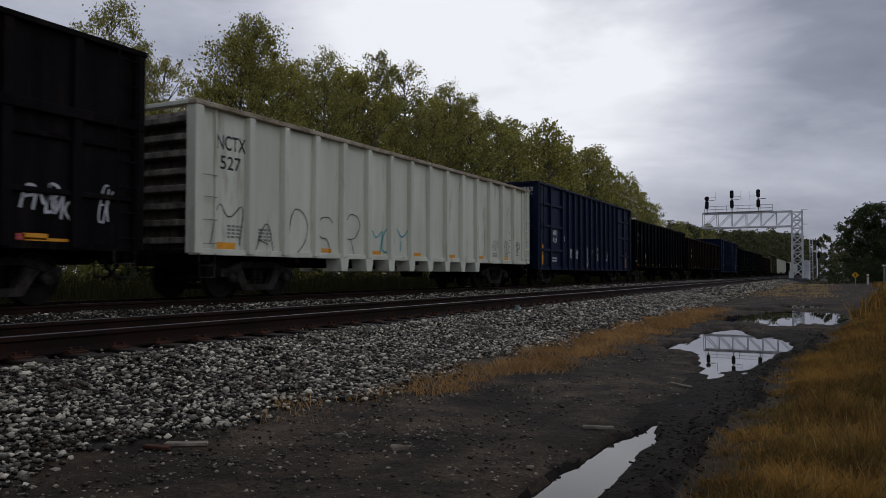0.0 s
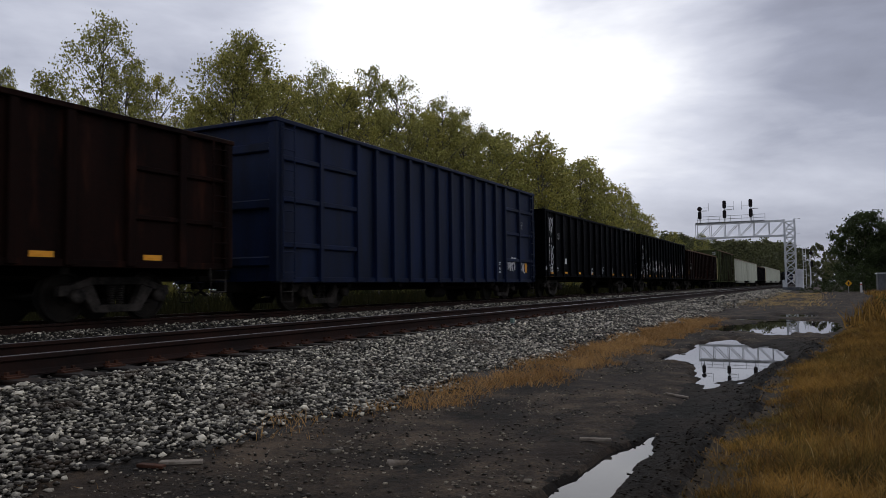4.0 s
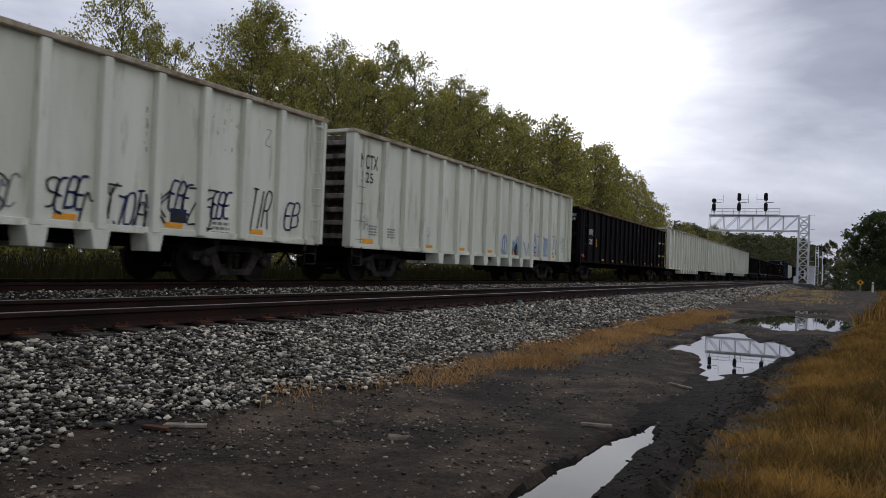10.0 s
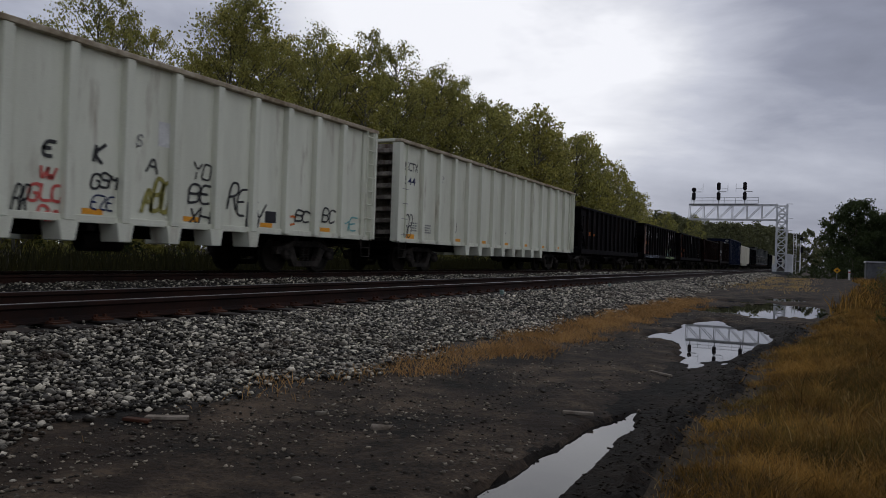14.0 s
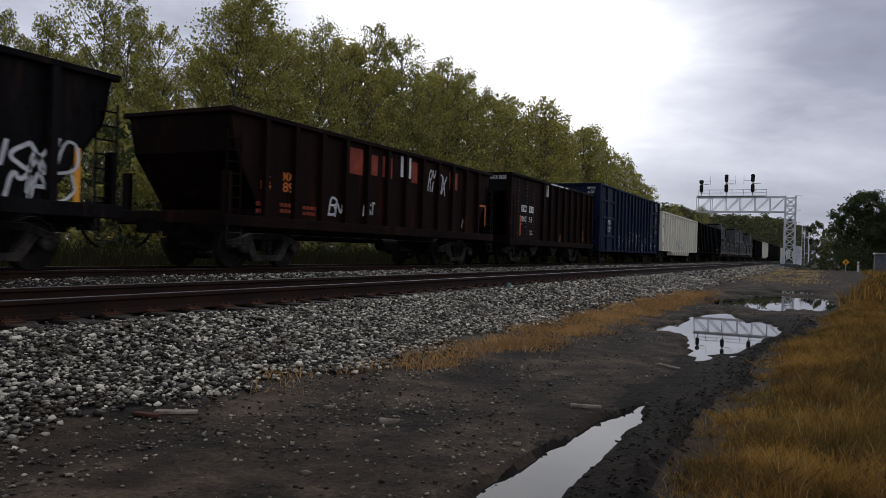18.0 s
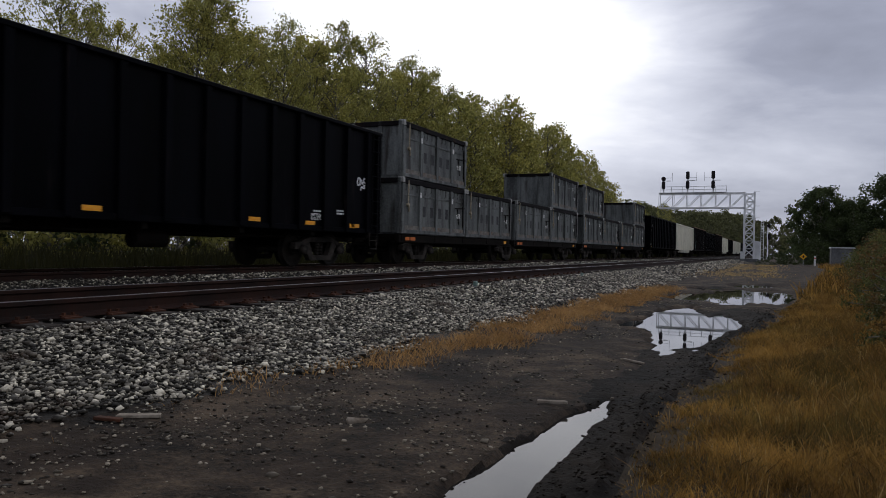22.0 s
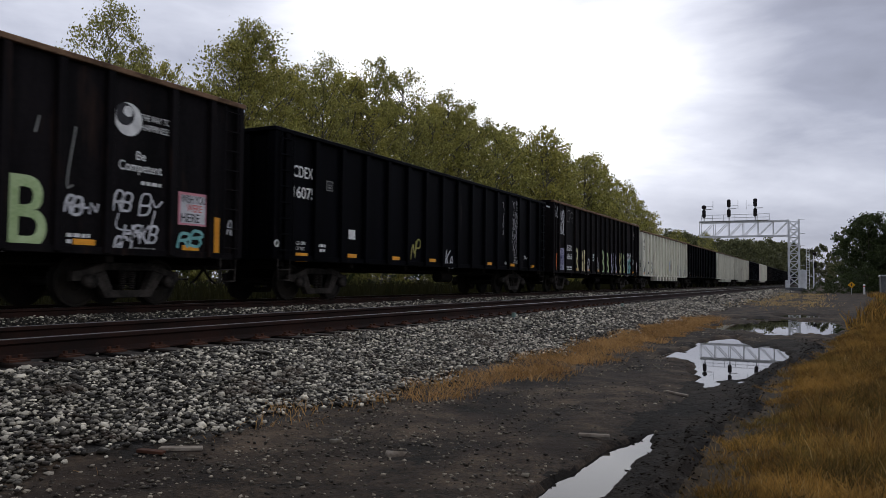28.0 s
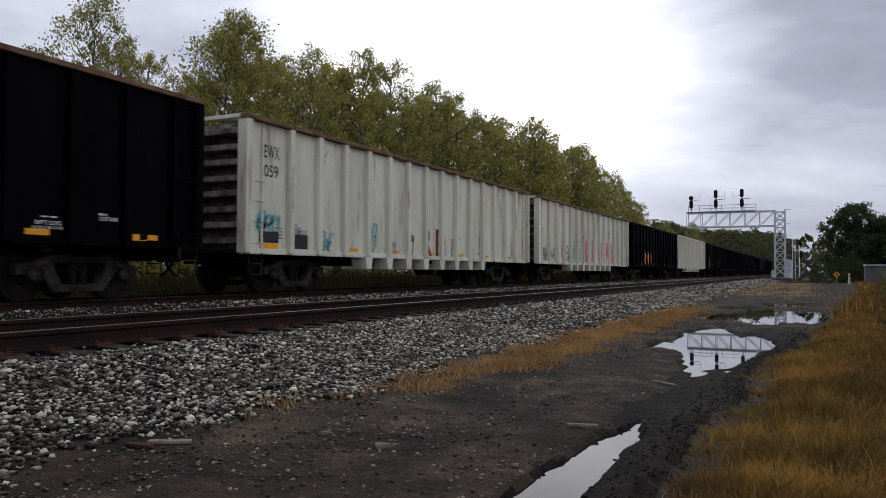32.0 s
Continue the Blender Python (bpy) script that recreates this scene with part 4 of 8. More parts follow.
# ---- signal bridge ----
def disc_head(parent, at, round_target):
    """A colour-light head with its black backplate, hoods and lenses; it looks towards -y."""
    x, y, z = at
    if round_target:
        h = solid("signal_head", Build().lathe([(-0.06, 0.31), (0.04, 0.31), (0.10, 0.2), (0.3, 0.15)], "y", 20), M["signal_black"], parent, "round black signal target", at=at)
        spots = ((-0.13, -0.08), (0.13, -0.08), (0, 0.14))
    else:
        b = Build().prism([(-0.24, -0.40), (-0.14, -0.54), (0.14, -0.54), (0.24, -0.40), (0.24, 0.40), (0.14, 0.54), (-0.14, 0.54), (-0.24, 0.40)], "y", -0.06, 0.06)
        b.box(-0.16, 0.16, 0.06, 0.28, -0.46, 0.46)
        h = solid("signal_head", b, M["signal_black"], parent, "tall black signal head", 0.01, at=at)
        spots = ((0, -0.32), (0, 0.0), (0, 0.32))
    for sx, sz in spots:
        solid("hood", Build().lathe([(-0.30, 0.095), (-0.06, 0.10)], "y", 12, (sx, 0, sz)), M["signal_black"], h)
        solid("lens", Build().lathe([(-0.31, 0.08), (-0.30, 0.08)], "y", 12, (sx, 0, sz)), M["lens"], h, "dark round glass lens")


bridge = tagged(new("signal_bridge"), "silver lattice cantilever signal bridge over both tracks", "signal bridge")
GX, GY, GZ = -3.95, 110.0, 0.62
bridge.matrix_basis = pose(GX, GY, GZ)
TOP, LOW, ARM = 9.05, 7.05, -11.9
W = 0.62
for x in (-W, W):
    for y in (-0.8, 0.8):
        solid("leg_post", Build().box(x - 0.1, x + 0.1, y - 0.1, y + 0.1, 0, TOP + 0.15), M["silver"], bridge, bevel=0.01)
for y in (-0.8, 0.8):
    for k in range(8):
        z0, z1 = 0.4 + k * 1.065, 0.4 + (k + 1) * 1.065
        for a, c in ((-W, W), (W, -W)):
            solid("leg_brace", Build().tube((a, y, z0), (c, y, z1), 0.05, 6), M["silver"], bridge)
        solid("leg_strut", Build().tube((-W, y, z1), (W, y, z1), 0.05, 6), M["silver"], bridge)
for y in (-0.8, 0.8):
    for z in (LOW, TOP):
        solid("chord", Build().box(ARM, -W, y - 0.09, y + 0.09, z - 0.09, z + 0.09), M["silver"], bridge, bevel=0.01)
    n = 6
    step = (-W - ARM) / n
    for k in range(n + 1):
        x = ARM + k * step
        solid("web_post", Build().tube((x, y, LOW), (x, y, TOP), 0.05, 6), M["silver"], bridge)
        if k < n:
            solid("web_diagonal", Build().tube((x, y, LOW), (x + step, y, TOP), 0.05, 6), M["silver"], bridge)
for k in range(14):
    x = ARM + k * (-W - ARM) / 13
    solid("deck_beam", Build().box(x - 0.05, x + 0.05, -0.85, 0.85, LOW - 0.02, LOW + 0.05), M["silver"], bridge)
    if k % 2 == 0:
        solid("top_beam", Build().box(x - 0.04, x + 0.04, -0.8, 0.8, TOP - 0.03, TOP + 0.03), M["silver"], bridge)
solid("walkway", Build().box(ARM, -3.0, -1.1, -0.5, TOP + 0.1, TOP + 0.14), M["metal"], bridge)
for k in range(7):
    x = ARM + 0.3 + k * 1.45
    solid("rail_post", Build().tube((x, -1.1, TOP + 0.1), (x, -1.1, TOP + 0.95), 0.03, 5), M["metal"], bridge)
for z in (0.52, 0.95):
    solid("hand_rail", Build().tube((ARM + 0.3, -1.1, TOP + z), (ARM + 9.0, -1.1, TOP + z), 0.03, 5), M["metal"], bridge)
for k, (sx, low) in enumerate(((-11.25, True), (-8.0, False), (-4.65, False))):
    solid("signal_mast", Build().tube((sx, -0.9, TOP), (sx, -0.9, TOP + (2.15 if low else 2.75)), 0.08, 8), M["silver"], bridge)
    disc_head(bridge, (sx, -1.2, TOP + 1.15), False)
    disc_head(bridge, (sx, -1.2, TOP + (2.05 if low else 2.5)), low)
    solid("platform", Build().box(sx - 0.15, sx + 0.95, -1.15, -0.7, TOP + 1.75, TOP + 1.80), M["metal"], bridge)
    s = 1 if k < 2 else -1
    solid("antenna", Build().tube((sx + s * 1.15, -0.9, TOP + 1.7), (sx + s * 1.15, -0.9, TOP + 2.9), 0.025, 5).tube((sx, -0.9, TOP + 2.2), (sx + s * 1.15, -0.9, TOP + 2.2), 0.02, 5), M["metal"], bridge)
for z in (TOP + 0.1, TOP - 1.8, TOP - 3.4, TOP - 6.0):
    solid("step_bar", Build().tube((W, -0.8, z), (W + 0.7, -0.8, z), 0.03, 5), M["metal"], bridge)
solid("footing", Build().box(-W - 0.4, W + 0.4, -1.3, 1.3, -0.5, 0.12), M["shed"], bridge, bevel=0.03)
solid("cable_box", Build().box(-W - 0.42, -W - 0.12, -0.95, -0.7, 0.1, 1.1), M["silver"], bridge, "white cable box at the leg", 0.02)

mast = tagged(new("mast_signal"), "silver ladder mast with a black two-head signal beside the track", "signal")
mast.matrix_basis = pose(-2.2, 150.0, 0.3)
solid("mast", Build().tube((0, 0, 0), (0, 0, 6.6), 0.11, 8), M["silver"], mast)
for x in (-1.15, -0.7):
    solid("ladder_rail", Build().tube((x, 0.1, 0), (x, 0.1, 7.2), 0.05, 5), M["silver"], mast)
for k in range(14):
    solid("rung", Build().tube((-1.15, 0.1, 0.5 + k * 0.48), (-0.7, 0.1, 0.5 + k * 0.48), 0.03, 5), M["silver"], mast)
solid("ladder_stay", Build().tube((-0.7, 0.1, 5.0), (0, 0, 5.0), 0.04, 5).tube((-0.7, 0.1, 2.2), (0, 0, 2.2), 0.04, 5), M["silver"], mast)
disc_head(mast, (0.15, -0.3, 6.3), True)
disc_head(mast, (0.25, -0.3, 4.3), False)

hut = tagged(new("signal_cabinet"), "pale silver equipment cabinet behind the signal bridge", "equipment cabinet")
hut.matrix_basis = pose(-3.35, 125.0, 0.35)
solid("body", Build().box(-0.5, 0.5, -0.9, 0.9, 0.1, 2.9), M["silver"], hut, bevel=0.03)
solid("roof", Build().prism([(-0.6, 2.9), (0.6, 2.9), (0.0, 3.05)], "y", -1.0, 1.0), M["silver"], hut)
solid("door", Build().box(-0.38, 0.38, -0.94, -0.9, 0.25, 2.7), M["silver"], hut, bevel=0.01)
solid("base", Build().box(-0.56, 0.56, -0.95, 0.95, -0.4, 0.1), M["shed"], hut)

sign = tagged(new("warning_sign"), "yellow diamond warning sign on a post beside the road", "road sign")
sign.matrix_basis = pose(2.15, 86.0, float(ground_height(2.15, 86.0)))
solid("post", Build().box(-0.03, 0.03, -0.02, 0.02, -0.3, 1.1), M["metal"], sign)
solid("panel", Build().prism([(0, 0.62), (0.33, 0.95), (0, 1.28), (-0.33, 0.95)], "y", -0.045, -0.025), M["sign"], sign, "yellow diamond sheet")
solid("symbol", Build().box(-0.04, 0.04, -0.052, -0.047, 0.8, 1.12).box(-0.12, 0.12, -0.052, -0.047, 0.93, 0.98), M["ink"], sign)
marker = tagged(new("marker_post"), "white marker post beside the road", "marker post")
marker.matrix_basis = pose(3.25, 86.0, float(ground_height(3.25, 86.0)))
solid("post", Build().box(-0.1, 0.1, -0.05, 0.05, -0.2, 1.0), M["letter"], marker, bevel=0.02)
solid("band", Build().box(-0.105, 0.105, -0.055, 0.055, 0.7, 0.82), M["spray_red"], marker)
shed = tagged(new("shed"), "low grey sheet-metal shed half hidden by weeds", "shed")
shed.matrix_basis = pose(4.75, 72.0, float(ground_height(4.75, 72.0)))
solid("wall", Build().box(-0.85, 0.85, -1.2, 1.2, -0.2, 1.6), M["shed"], shed, bevel=0.02)
solid("roof", Build().prism([(-0.95, 1.6), (0.95, 1.6), (0.88, 1.7), (-0.88, 1.7)], "y", -1.35, 1.35), M["metal"], shed)
for k in range(5):
    solid("rib", Build().box(-0.72 + k * 0.36 - 0.03, -0.72 + k * 0.36 + 0.03, -1.23, -1.2, -0.1, 1.57), M["shed"], shed)


# ---- trees ----
def leaf_cloud(centres, spread_r, per, size, seed):
    """Many small tilted leaves round clump centres."""
    rs = np.random.RandomState(seed)
    c = np.repeat(np.asarray(centres), per, 0)
    r = np.repeat(np.asarray(spread_r), per)
    n = len(c)
    p = c + np.clip(rs.normal(size=(n, 3)), -1.7, 1.7) * r[:, None] * np.array([0.55, 0.55, 0.45])
    u = rs.normal(size=(n, 3))
    u /= np.linalg.norm(u, axis=1)[:, None]
    w = np.cross(u, rs.normal(size=(n, 3)))
    w /= np.linalg.norm(w, axis=1)[:, None]
    s = size * rs.uniform(0.6, 1.3, n)[:, None]
    v = np.stack([p - u * s * 0.5, p + w * s * 0.36, p + u * s * 0.5, p - w * s * 0.36], 1)
    f = np.arange(n * 4).reshape(n, 4)
    return v.reshape(-1, 3), f


def tree_parts(seed, height, radius, clumps, per, size, leaf, low=0.16, slim=1.0):
    """Trunk and crown meshes of one kind of tree, about the origin."""
    rng = random.Random(seed)
    b = Build()
    bend = (rng.uniform(-0.4, 0.4), rng.uniform(-0.4, 0.4))
    spine = [Vector((bend[0] * (k / 7) ** 2, bend[1] * (k / 7) ** 2, height * 0.93 * k / 7)) for k in range(8)]
    for k in range(8):
        for i in range(7):
            a, r = 2 * math.pi * i / 7, height * 0.013 * (1 - k / 7.6)
            b.v.append((spine[k].x + r * math.cos(a), spine[k].y + r * math.sin(a), spine[k].z))
            if k:
                j = (i + 1) % 7
                b.f.append(((k - 1) * 7 + i, (k - 1) * 7 + j, k * 7 + j, k * 7 + i))
    limbs = Build()
    centres, rad = [], []
    for k in range(clumps):
        f = low + (1 - low) * ((k + rng.random()) / clumps)
        envelope = rng.uniform(0.70, 1.15) * radius * (0.60 + 0.52 * math.sin(math.pi * min(1, (f - low) / (1 - low) * 0.86 + 0.08))) * slim * (1.0 if f < 0.86 else max(0.42, 1 - (f - 0.86) * 3.6))
        a = rng.uniform(0, 6.283)
        d = envelope * math.sqrt(rng.uniform(0.04, 1.0))
        s = spine[min(7, int(f * 7))]
        c = Vector((s.x + d * math.cos(a), s.y + d * math.sin(a), f * height))
        centres.append(c)
        rad.append(rng.uniform(0.30, 0.80) * radius * 0.30)
        if k % 3 == 0:
            root = Vector((s.x * 0.9, s.y * 0.9, max(0.5, f * height - d * 0.9 - 0.3)))
            limbs.tube(root, c, 0.05 * height / 14, 5, 0.012)
    v, f = leaf_cloud(centres, rad, per, size, seed)
    return b.mesh("trunk", M["bark"]), limbs.mesh("branchwork", M["bark"]), raw_mesh("crown", v, f, leaf)


def tree_kind(name, label, category, group, *shape):
    t = tagged(new(name), label, category, group)
    trunk, limbs, crown = tree_parts(*shape)
    part("trunk", trunk, t)
    part("branchwork", limbs, t)["kind"] = "stuff"
    part("crown", crown, t)
    return t


kinds, coarse = [], []
for i, (h, r, lf, lab) in enumerate(((14, 2.5, "leaf", "tall green poplar with gaps in its crown"), (14, 2.9, "leaf_yellow", "tall poplar turning yellow"), (14, 2.2, "leaf", "slender green poplar at the wood's edge"), (14, 2.7, "leaf", "broad green poplar in the tree belt"), (14, 2.4, "leaf_yellow", "poplar with thin yellowing top"))):
    kinds.append(tree_kind("poplar", lab, "tree", "tree belt behind the railway", 40 + i, h, r * 1.15, 180, 90, 0.14, M[lf], 0.10))
    coarse.append(tree_kind("poplar", lab, "tree", "tree belt behind the railway", 40 + i, h, r * 1.15, 160, 34, 0.24, M[lf], 0.10))
bushes = [tree_kind("shrub", lab, "shrub", "shrubs below the tree belt", 60 + i, 5.0, 2.6, 34, 80, 0.18, M[lf], 0.03, 1.15) for i, (lf, lab) in enumerate((("leaf", "green shrub below the poplars"), ("leaf_yellow", "yellowing shrub below the poplars"), ("leaf_dark", "dark green shrub below the poplars")))]


def stand(kind, x, y, height, base_h, fresh):
    """Places the first of a kind, then copies of it."""
    s = height / base_h
    m = pose(x, y, float(ground_height(x, y)) - 0.1, 0, 0, random.Random(x * 7 + y).uniform(0, 360))
    ob = kind if fresh else copy_thing(kind, m)
    if fresh:
        ob.matrix_basis = m
    ob.scale = (s * random.Random(y).uniform(0.85, 1.1), s * random.Random(y + 1).uniform(0.85, 1.1), s)
    return ob


rng = random.Random(21)
used = set()


def put(lst, k, x, y, height, base_h):
    fresh = (id(lst), k) not in used
    used.add((id(lst), k))
    return stand(lst[k], x, y, height, base_h, fresh)


# front row: heights follow the roofline of the belt along the railway
CREST = ((10, 10.5), (19, 11.4), (24.0, 13.0), (28, 12.2), (30, 13.2), (33.4, 16.6), (39, 15.2), (45, 16.9), (51, 16.9), (59, 17.8), (69, 17.9), (81, 18.7), (90, 18.3), (103, 18.9), (116, 17.9), (137, 15.0), (150, 13.5))
CY, CZ = [c[0] for c in CREST], [c[1] for c in CREST]
y = 9.0
k = 0
while y < 152:
    top = float(np.interp(y, CY, CZ))
    put(kinds if y < 58 else coarse, k % 5, -30.5 + rng.uniform(-1.2, 1.2), y, top - rng.uniform(0.5, 1.6) - (1.9 if y < 31 else 0.2 if y < 75 else -0.3), 14.0)
    y += rng.uniform(2.3, 3.1) * (1 + y / 160)
    k += 1
# the trees that stand above the rest
for i, (y, top) in enumerate(((18.4, 11.0), (20.8, 11.3), (23.3, 14.5), (24.6, 13.0), (26.6, 12.7), (31.9, 15.2), (33.0, 16.6), (39.7, 15.9), (45.8, 17.4), (50.2, 17.7), (58.5, 18.0), (63.2, 18.0), (83, 19.3), (103, 19.0))):
    ob = put(kinds if y < 70 else coarse, (2, 0, 3, 2, 4, 1, 0, 3)[i % 8], -29.6, y, top - (0.9 if y < 36 else 0.35), 14.0)
    ob.scale = (ob.scale.x * (0.74 if y < 36 else 0.8), ob.scale.y * (0.74 if y < 36 else 0.8), ob.scale.z)
y = 6.0
while y < 150:
    put(coarse, (k * 3) % 5, -35.5 + rng.uniform(-1.5, 1.5), y, float(np.interp(y, CY, CZ)) * rng.uniform(0.96, 1.04) - (3.6 if y < 36 else 0.2), 14.0)
    y += rng.uniform(3.2, 4.4) * (1 + y / 160)
    k += 1
y = 5.0
while y < 150:
    put(bushes, (k + 1) % 3, -28.0 + rng.uniform(-0.8, 0.8), y + 1.3, rng.uniform(3.0, 4.6), 5.0)
    put(bushes, k % 3, -25.5 + rng.uniform(-1.2, 1.2), y, rng.uniform(3.6, 6.5), 5.0)
    y += rng.uniform(2.4, 3.4) * (1 + y / 140)
    k += 1

# the darker trees at the far end of the belt and on the road's side
dark = [tree_kind("tree", "dark green broad-leaved tree beside the road", "tree", "roadside trees", 80 + i, 10.0, 3.6, 240, 90, 0.27, M["leaf_dark"], 0.02, 1.2) for i in range(3)]
for i, (x, y, h) in enumerate(((4.7, 108, 9.6), (8.2, 106, 7.4), (12.0, 100, 10.2), (15.0, 97, 9.4), (3.6, 118, 4.2), (6.4, 102, 5.4), (19, 92, 11), (9.4, 112, 7.4), (25, 96, 11.5))):
    put(dark, i % 3, x, y, h, 10.0)
for i, (x, y, h) in enumerate(((-27, 156, 11.5), (-25.0, 180, 12.5), (-28, 168, 10.5), (-33, 160, 12.5))):
    put(coarse, (2, 3)[i % 2], x, y, h, 14.0)
woods = [tree_kind("tree", "tree in the distant green wood", "tree", "distant wood", 90 + i, 12.0, 5.0, 80, 40, 0.6, M["leaf_far"], 0.05, 1.2) for i in range(3)]
i = 0
for row, off in ((0, 0.0), (1, 9.0)):
    y = 190.0
    while y < 640:
        put(woods, i % 3, -38 + 0.035 * (y - 190) - off * 1.6 + rng.uniform(-3, 3), y, (13.0 + 0.036 * (y - 190)) * rng.uniform(0.85, 1.08), 12.0)
        y += rng.uniform(6, 9) * (1 + (y - 190) / 260)
        i += 1
i = 0
for x, y in ((-2, 230), (6, 210), (14, 190), (22, 170), (34, 150), (50, 140), (70, 130), (-6, 420), (2, 420), (10, 420), (48, 90), (60, 60), (60, 30), (70, 0)):
    put(woods, i % 3, x, y, 11 + (i * 7 % 4), 12.0)
    i += 1

# rank weeds on the bank
scrub = [tree_kind("weed_bush", lab, "bush", "rank weeds on the bank", 70 + i, 1.3, 0.8, 60, 60, 0.05, M[lf], 0.02, 1.25) for i, (lf, lab) in enumerate((("leaf_weed", "tangled green weed bush on the bank"), ("leaf_brown", "yellow-brown weed bush on the bank"), ("leaf_weed", "dense green weed bush on the bank")))]
for i in range(13):
    y = 8.4 + i * 1.35 + 0.07 * i * i
    x = 1.42 + 0.068 * (y - 8) + 0.12 * math.sin(i * 2.3)
    put(scrub, i % 3, x, y, 0.78 + 0.014 * y + 0.10 * math.sin(i * 1.7), 1.3)
    put(scrub, (i + 2) % 3, x + 0.75, y + 0.5, 0.98 + 0.025 * y + 0.12 * math.sin(i * 2.9), 1.3)
    put(scrub, (i + 1) % 3, x + 1.7, y + 0.9, 1.15 + 0.03 * y, 1.3)
bank_bush = [tree_kind("dark_bush", "low dark bush between the track and the road", "bush", "low dark bushes", 75, 2.2, 1.5, 40, 44, 0.16, M["leaf_dark"], 0.03, 1.3)]
for x, y, h in ((-0.6, 88, 1.2), (1.0, 90, 1.6), (2.3, 95, 2.2), (0.9, 98, 2.2), (4.0, 97, 2.8), (-2.0, 87, 0.7)):
    put(bank_bush, 0, x, y, h, 2.2)


# ---- the train ----
HALF = 1.6


def wheelset_build():
    b = Build()
    for s in (-1, 1):
        x = s * 0.7535
        b.lathe([(x - s * 0.075, 0.485), (x - s * 0.045, 0.485), (x - s * 0.04, 0.457), (x + s * 0.06, 0.450), (x + s * 0.065, 0.40), (x + s * 0.03, 0.37), (x + s * 0.035, 0.17), (x + s * 0.085, 0.14)], "x", 24)
    b.lathe([(-1.08, 0.085), (1.08, 0.085)], "x", 12)
    return b


def rim_build():
    return Build().lathe([(0.818, 0.440), (0.823, 0.440), (0.823, 0.405), (0.818, 0.405)], "x", 24)


def sideframe_build():
    b = Build()
    # arched cast side frame with a window for the springs
    b.prism([(-1.18, 0.46), (-1.18, 0.64), (-0.95, 0.66), (-0.55, 0.80), (0.55, 0.80), (0.95, 0.66), (1.18, 0.64), (1.18, 0.46), (0.95, 0.46), (0.80, 0.58), (0.52, 0.66), (-0.52, 0.66), (-0.80, 0.58), (-0.95, 0.46)], "x", -0.09, 0.09)
    b.prism([(-0.80, 0.58), (-0.52, 0.66), (-0.36, 0.30), (0.36, 0.30), (0.52, 0.66), (0.80, 0.58), (0.50, 0.16), (-0.50, 0.16)], "x", -0.08, 0.08)
    return b


def spring_build():
    """A coil spring, as one ringed barrel."""
    return Build().lathe([(0.31 + 0.33 * k / 16, 0.072 if k % 2 else 0.050) for k in range(17)], "z", 8)


def cap_build():
    return Build().lathe([(0.0, 0.13), (0.12, 0.13), (0.15, 0.10), (0.16, 0.0)], "x", 14)


def truck(parent, y):
    """A three-piece bogie: two side frames, bolster, springs, two wheelsets."""
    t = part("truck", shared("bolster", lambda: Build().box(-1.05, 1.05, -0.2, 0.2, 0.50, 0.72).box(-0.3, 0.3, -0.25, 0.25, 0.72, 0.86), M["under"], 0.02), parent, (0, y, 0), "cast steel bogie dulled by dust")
    for s in (-1, 1):
        part("side_frame", shared("side_frame", sideframe_build, M["truck"], 0.012), t, (s * 1.02, 0, 0))
        for q in (-0.1, 0.1):
            part("spring", shared("spring", spring_build, M["truck"]), t, (s * 1.02, q, 0))
        for q in (-0.89, 0.89):
            part("bearing_cap", shared("bearing_cap", cap_build, M["truck"], 0, True), t, (s * 1.09, q, 0.457), turn=0 if s > 0 else 180)
    sets = []
    for q in (-0.89, 0.89):
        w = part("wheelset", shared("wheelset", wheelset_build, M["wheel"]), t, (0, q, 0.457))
        sets.append((w, q))
    return sets


def coupler_build():
    b = Build().box(-0.11, 0.11, -0.75, 0.0, 0.78, 0.98)
    b.prism([(-0.2, 0.0), (-0.2, 0.22), (-0.05, 0.34), (0.02, 0.2), (0.2, 0.26), (0.2, 0.0)], "z", 0.72, 1.04)
    return b


def hose_build():
    return Build().line([(0.35, 0, 0.8), (0.36, 0.12, 0.62), (0.36, 0.26, 0.48), (0.33, 0.42, 0.42)], 0.03, 6)


def ladder_build(height, width, rungs):
    b = Build()
    for y in (-width / 2, width / 2):
        b.tube((0, y, 0), (0, y, height), 0.02, 5)
    for k in range(rungs):
        z = 0.15 + (height - 0.3) * k / (rungs - 1)
        b.tube((0.0, -width / 2, z), (0.0, width / 2, z), 0.016, 5)
    return b


def stirrup_build():
    return Build().line([(0, -0.22, 0), (0, -0.2, -0.48), (0, 0.2, -0.48), (0, 0.22, 0)], 0.016, 5).line([(0, -0.2, -0.24), (0, 0.2, -0.24)], 0.013, 5)


# strokes of hand-written capitals on a grid 4 wide and 6 high
GLYPHS = dict(A="00,26,40 12,32", B="00,06,36,45,44,33,03 33,42,41,30,00", C="45,36,16,05,01,10,30,41", D="00,06,26,44,42,20,00", E="40,00,06,46 03,33", F="00,06,46 03,33", G="45,36,16,05,01,10,30,41,43,23",
              H="00,06 40,46 03,43", I="20,26", J="06,46 36,31,20,10,01", K="00,06 46,03,40", L="06,00,40", M="00,06,23,46,40", N="00,06,40,46", O="10,30,41,45,36,16,05,01,10", P="00,06,36,45,44,33,03",
              R="00,06,36,45,44,33,03 23,40", S="45,36,16,05,04,13,33,42,41,30,10,01", T="06,46 26,20", U="06,01,10,30,41,46", V="06,20,46", W="06,10,23,30,46", X="00,46 06,40", Y="06,23,46 23,20", Z="06,46,00,40")
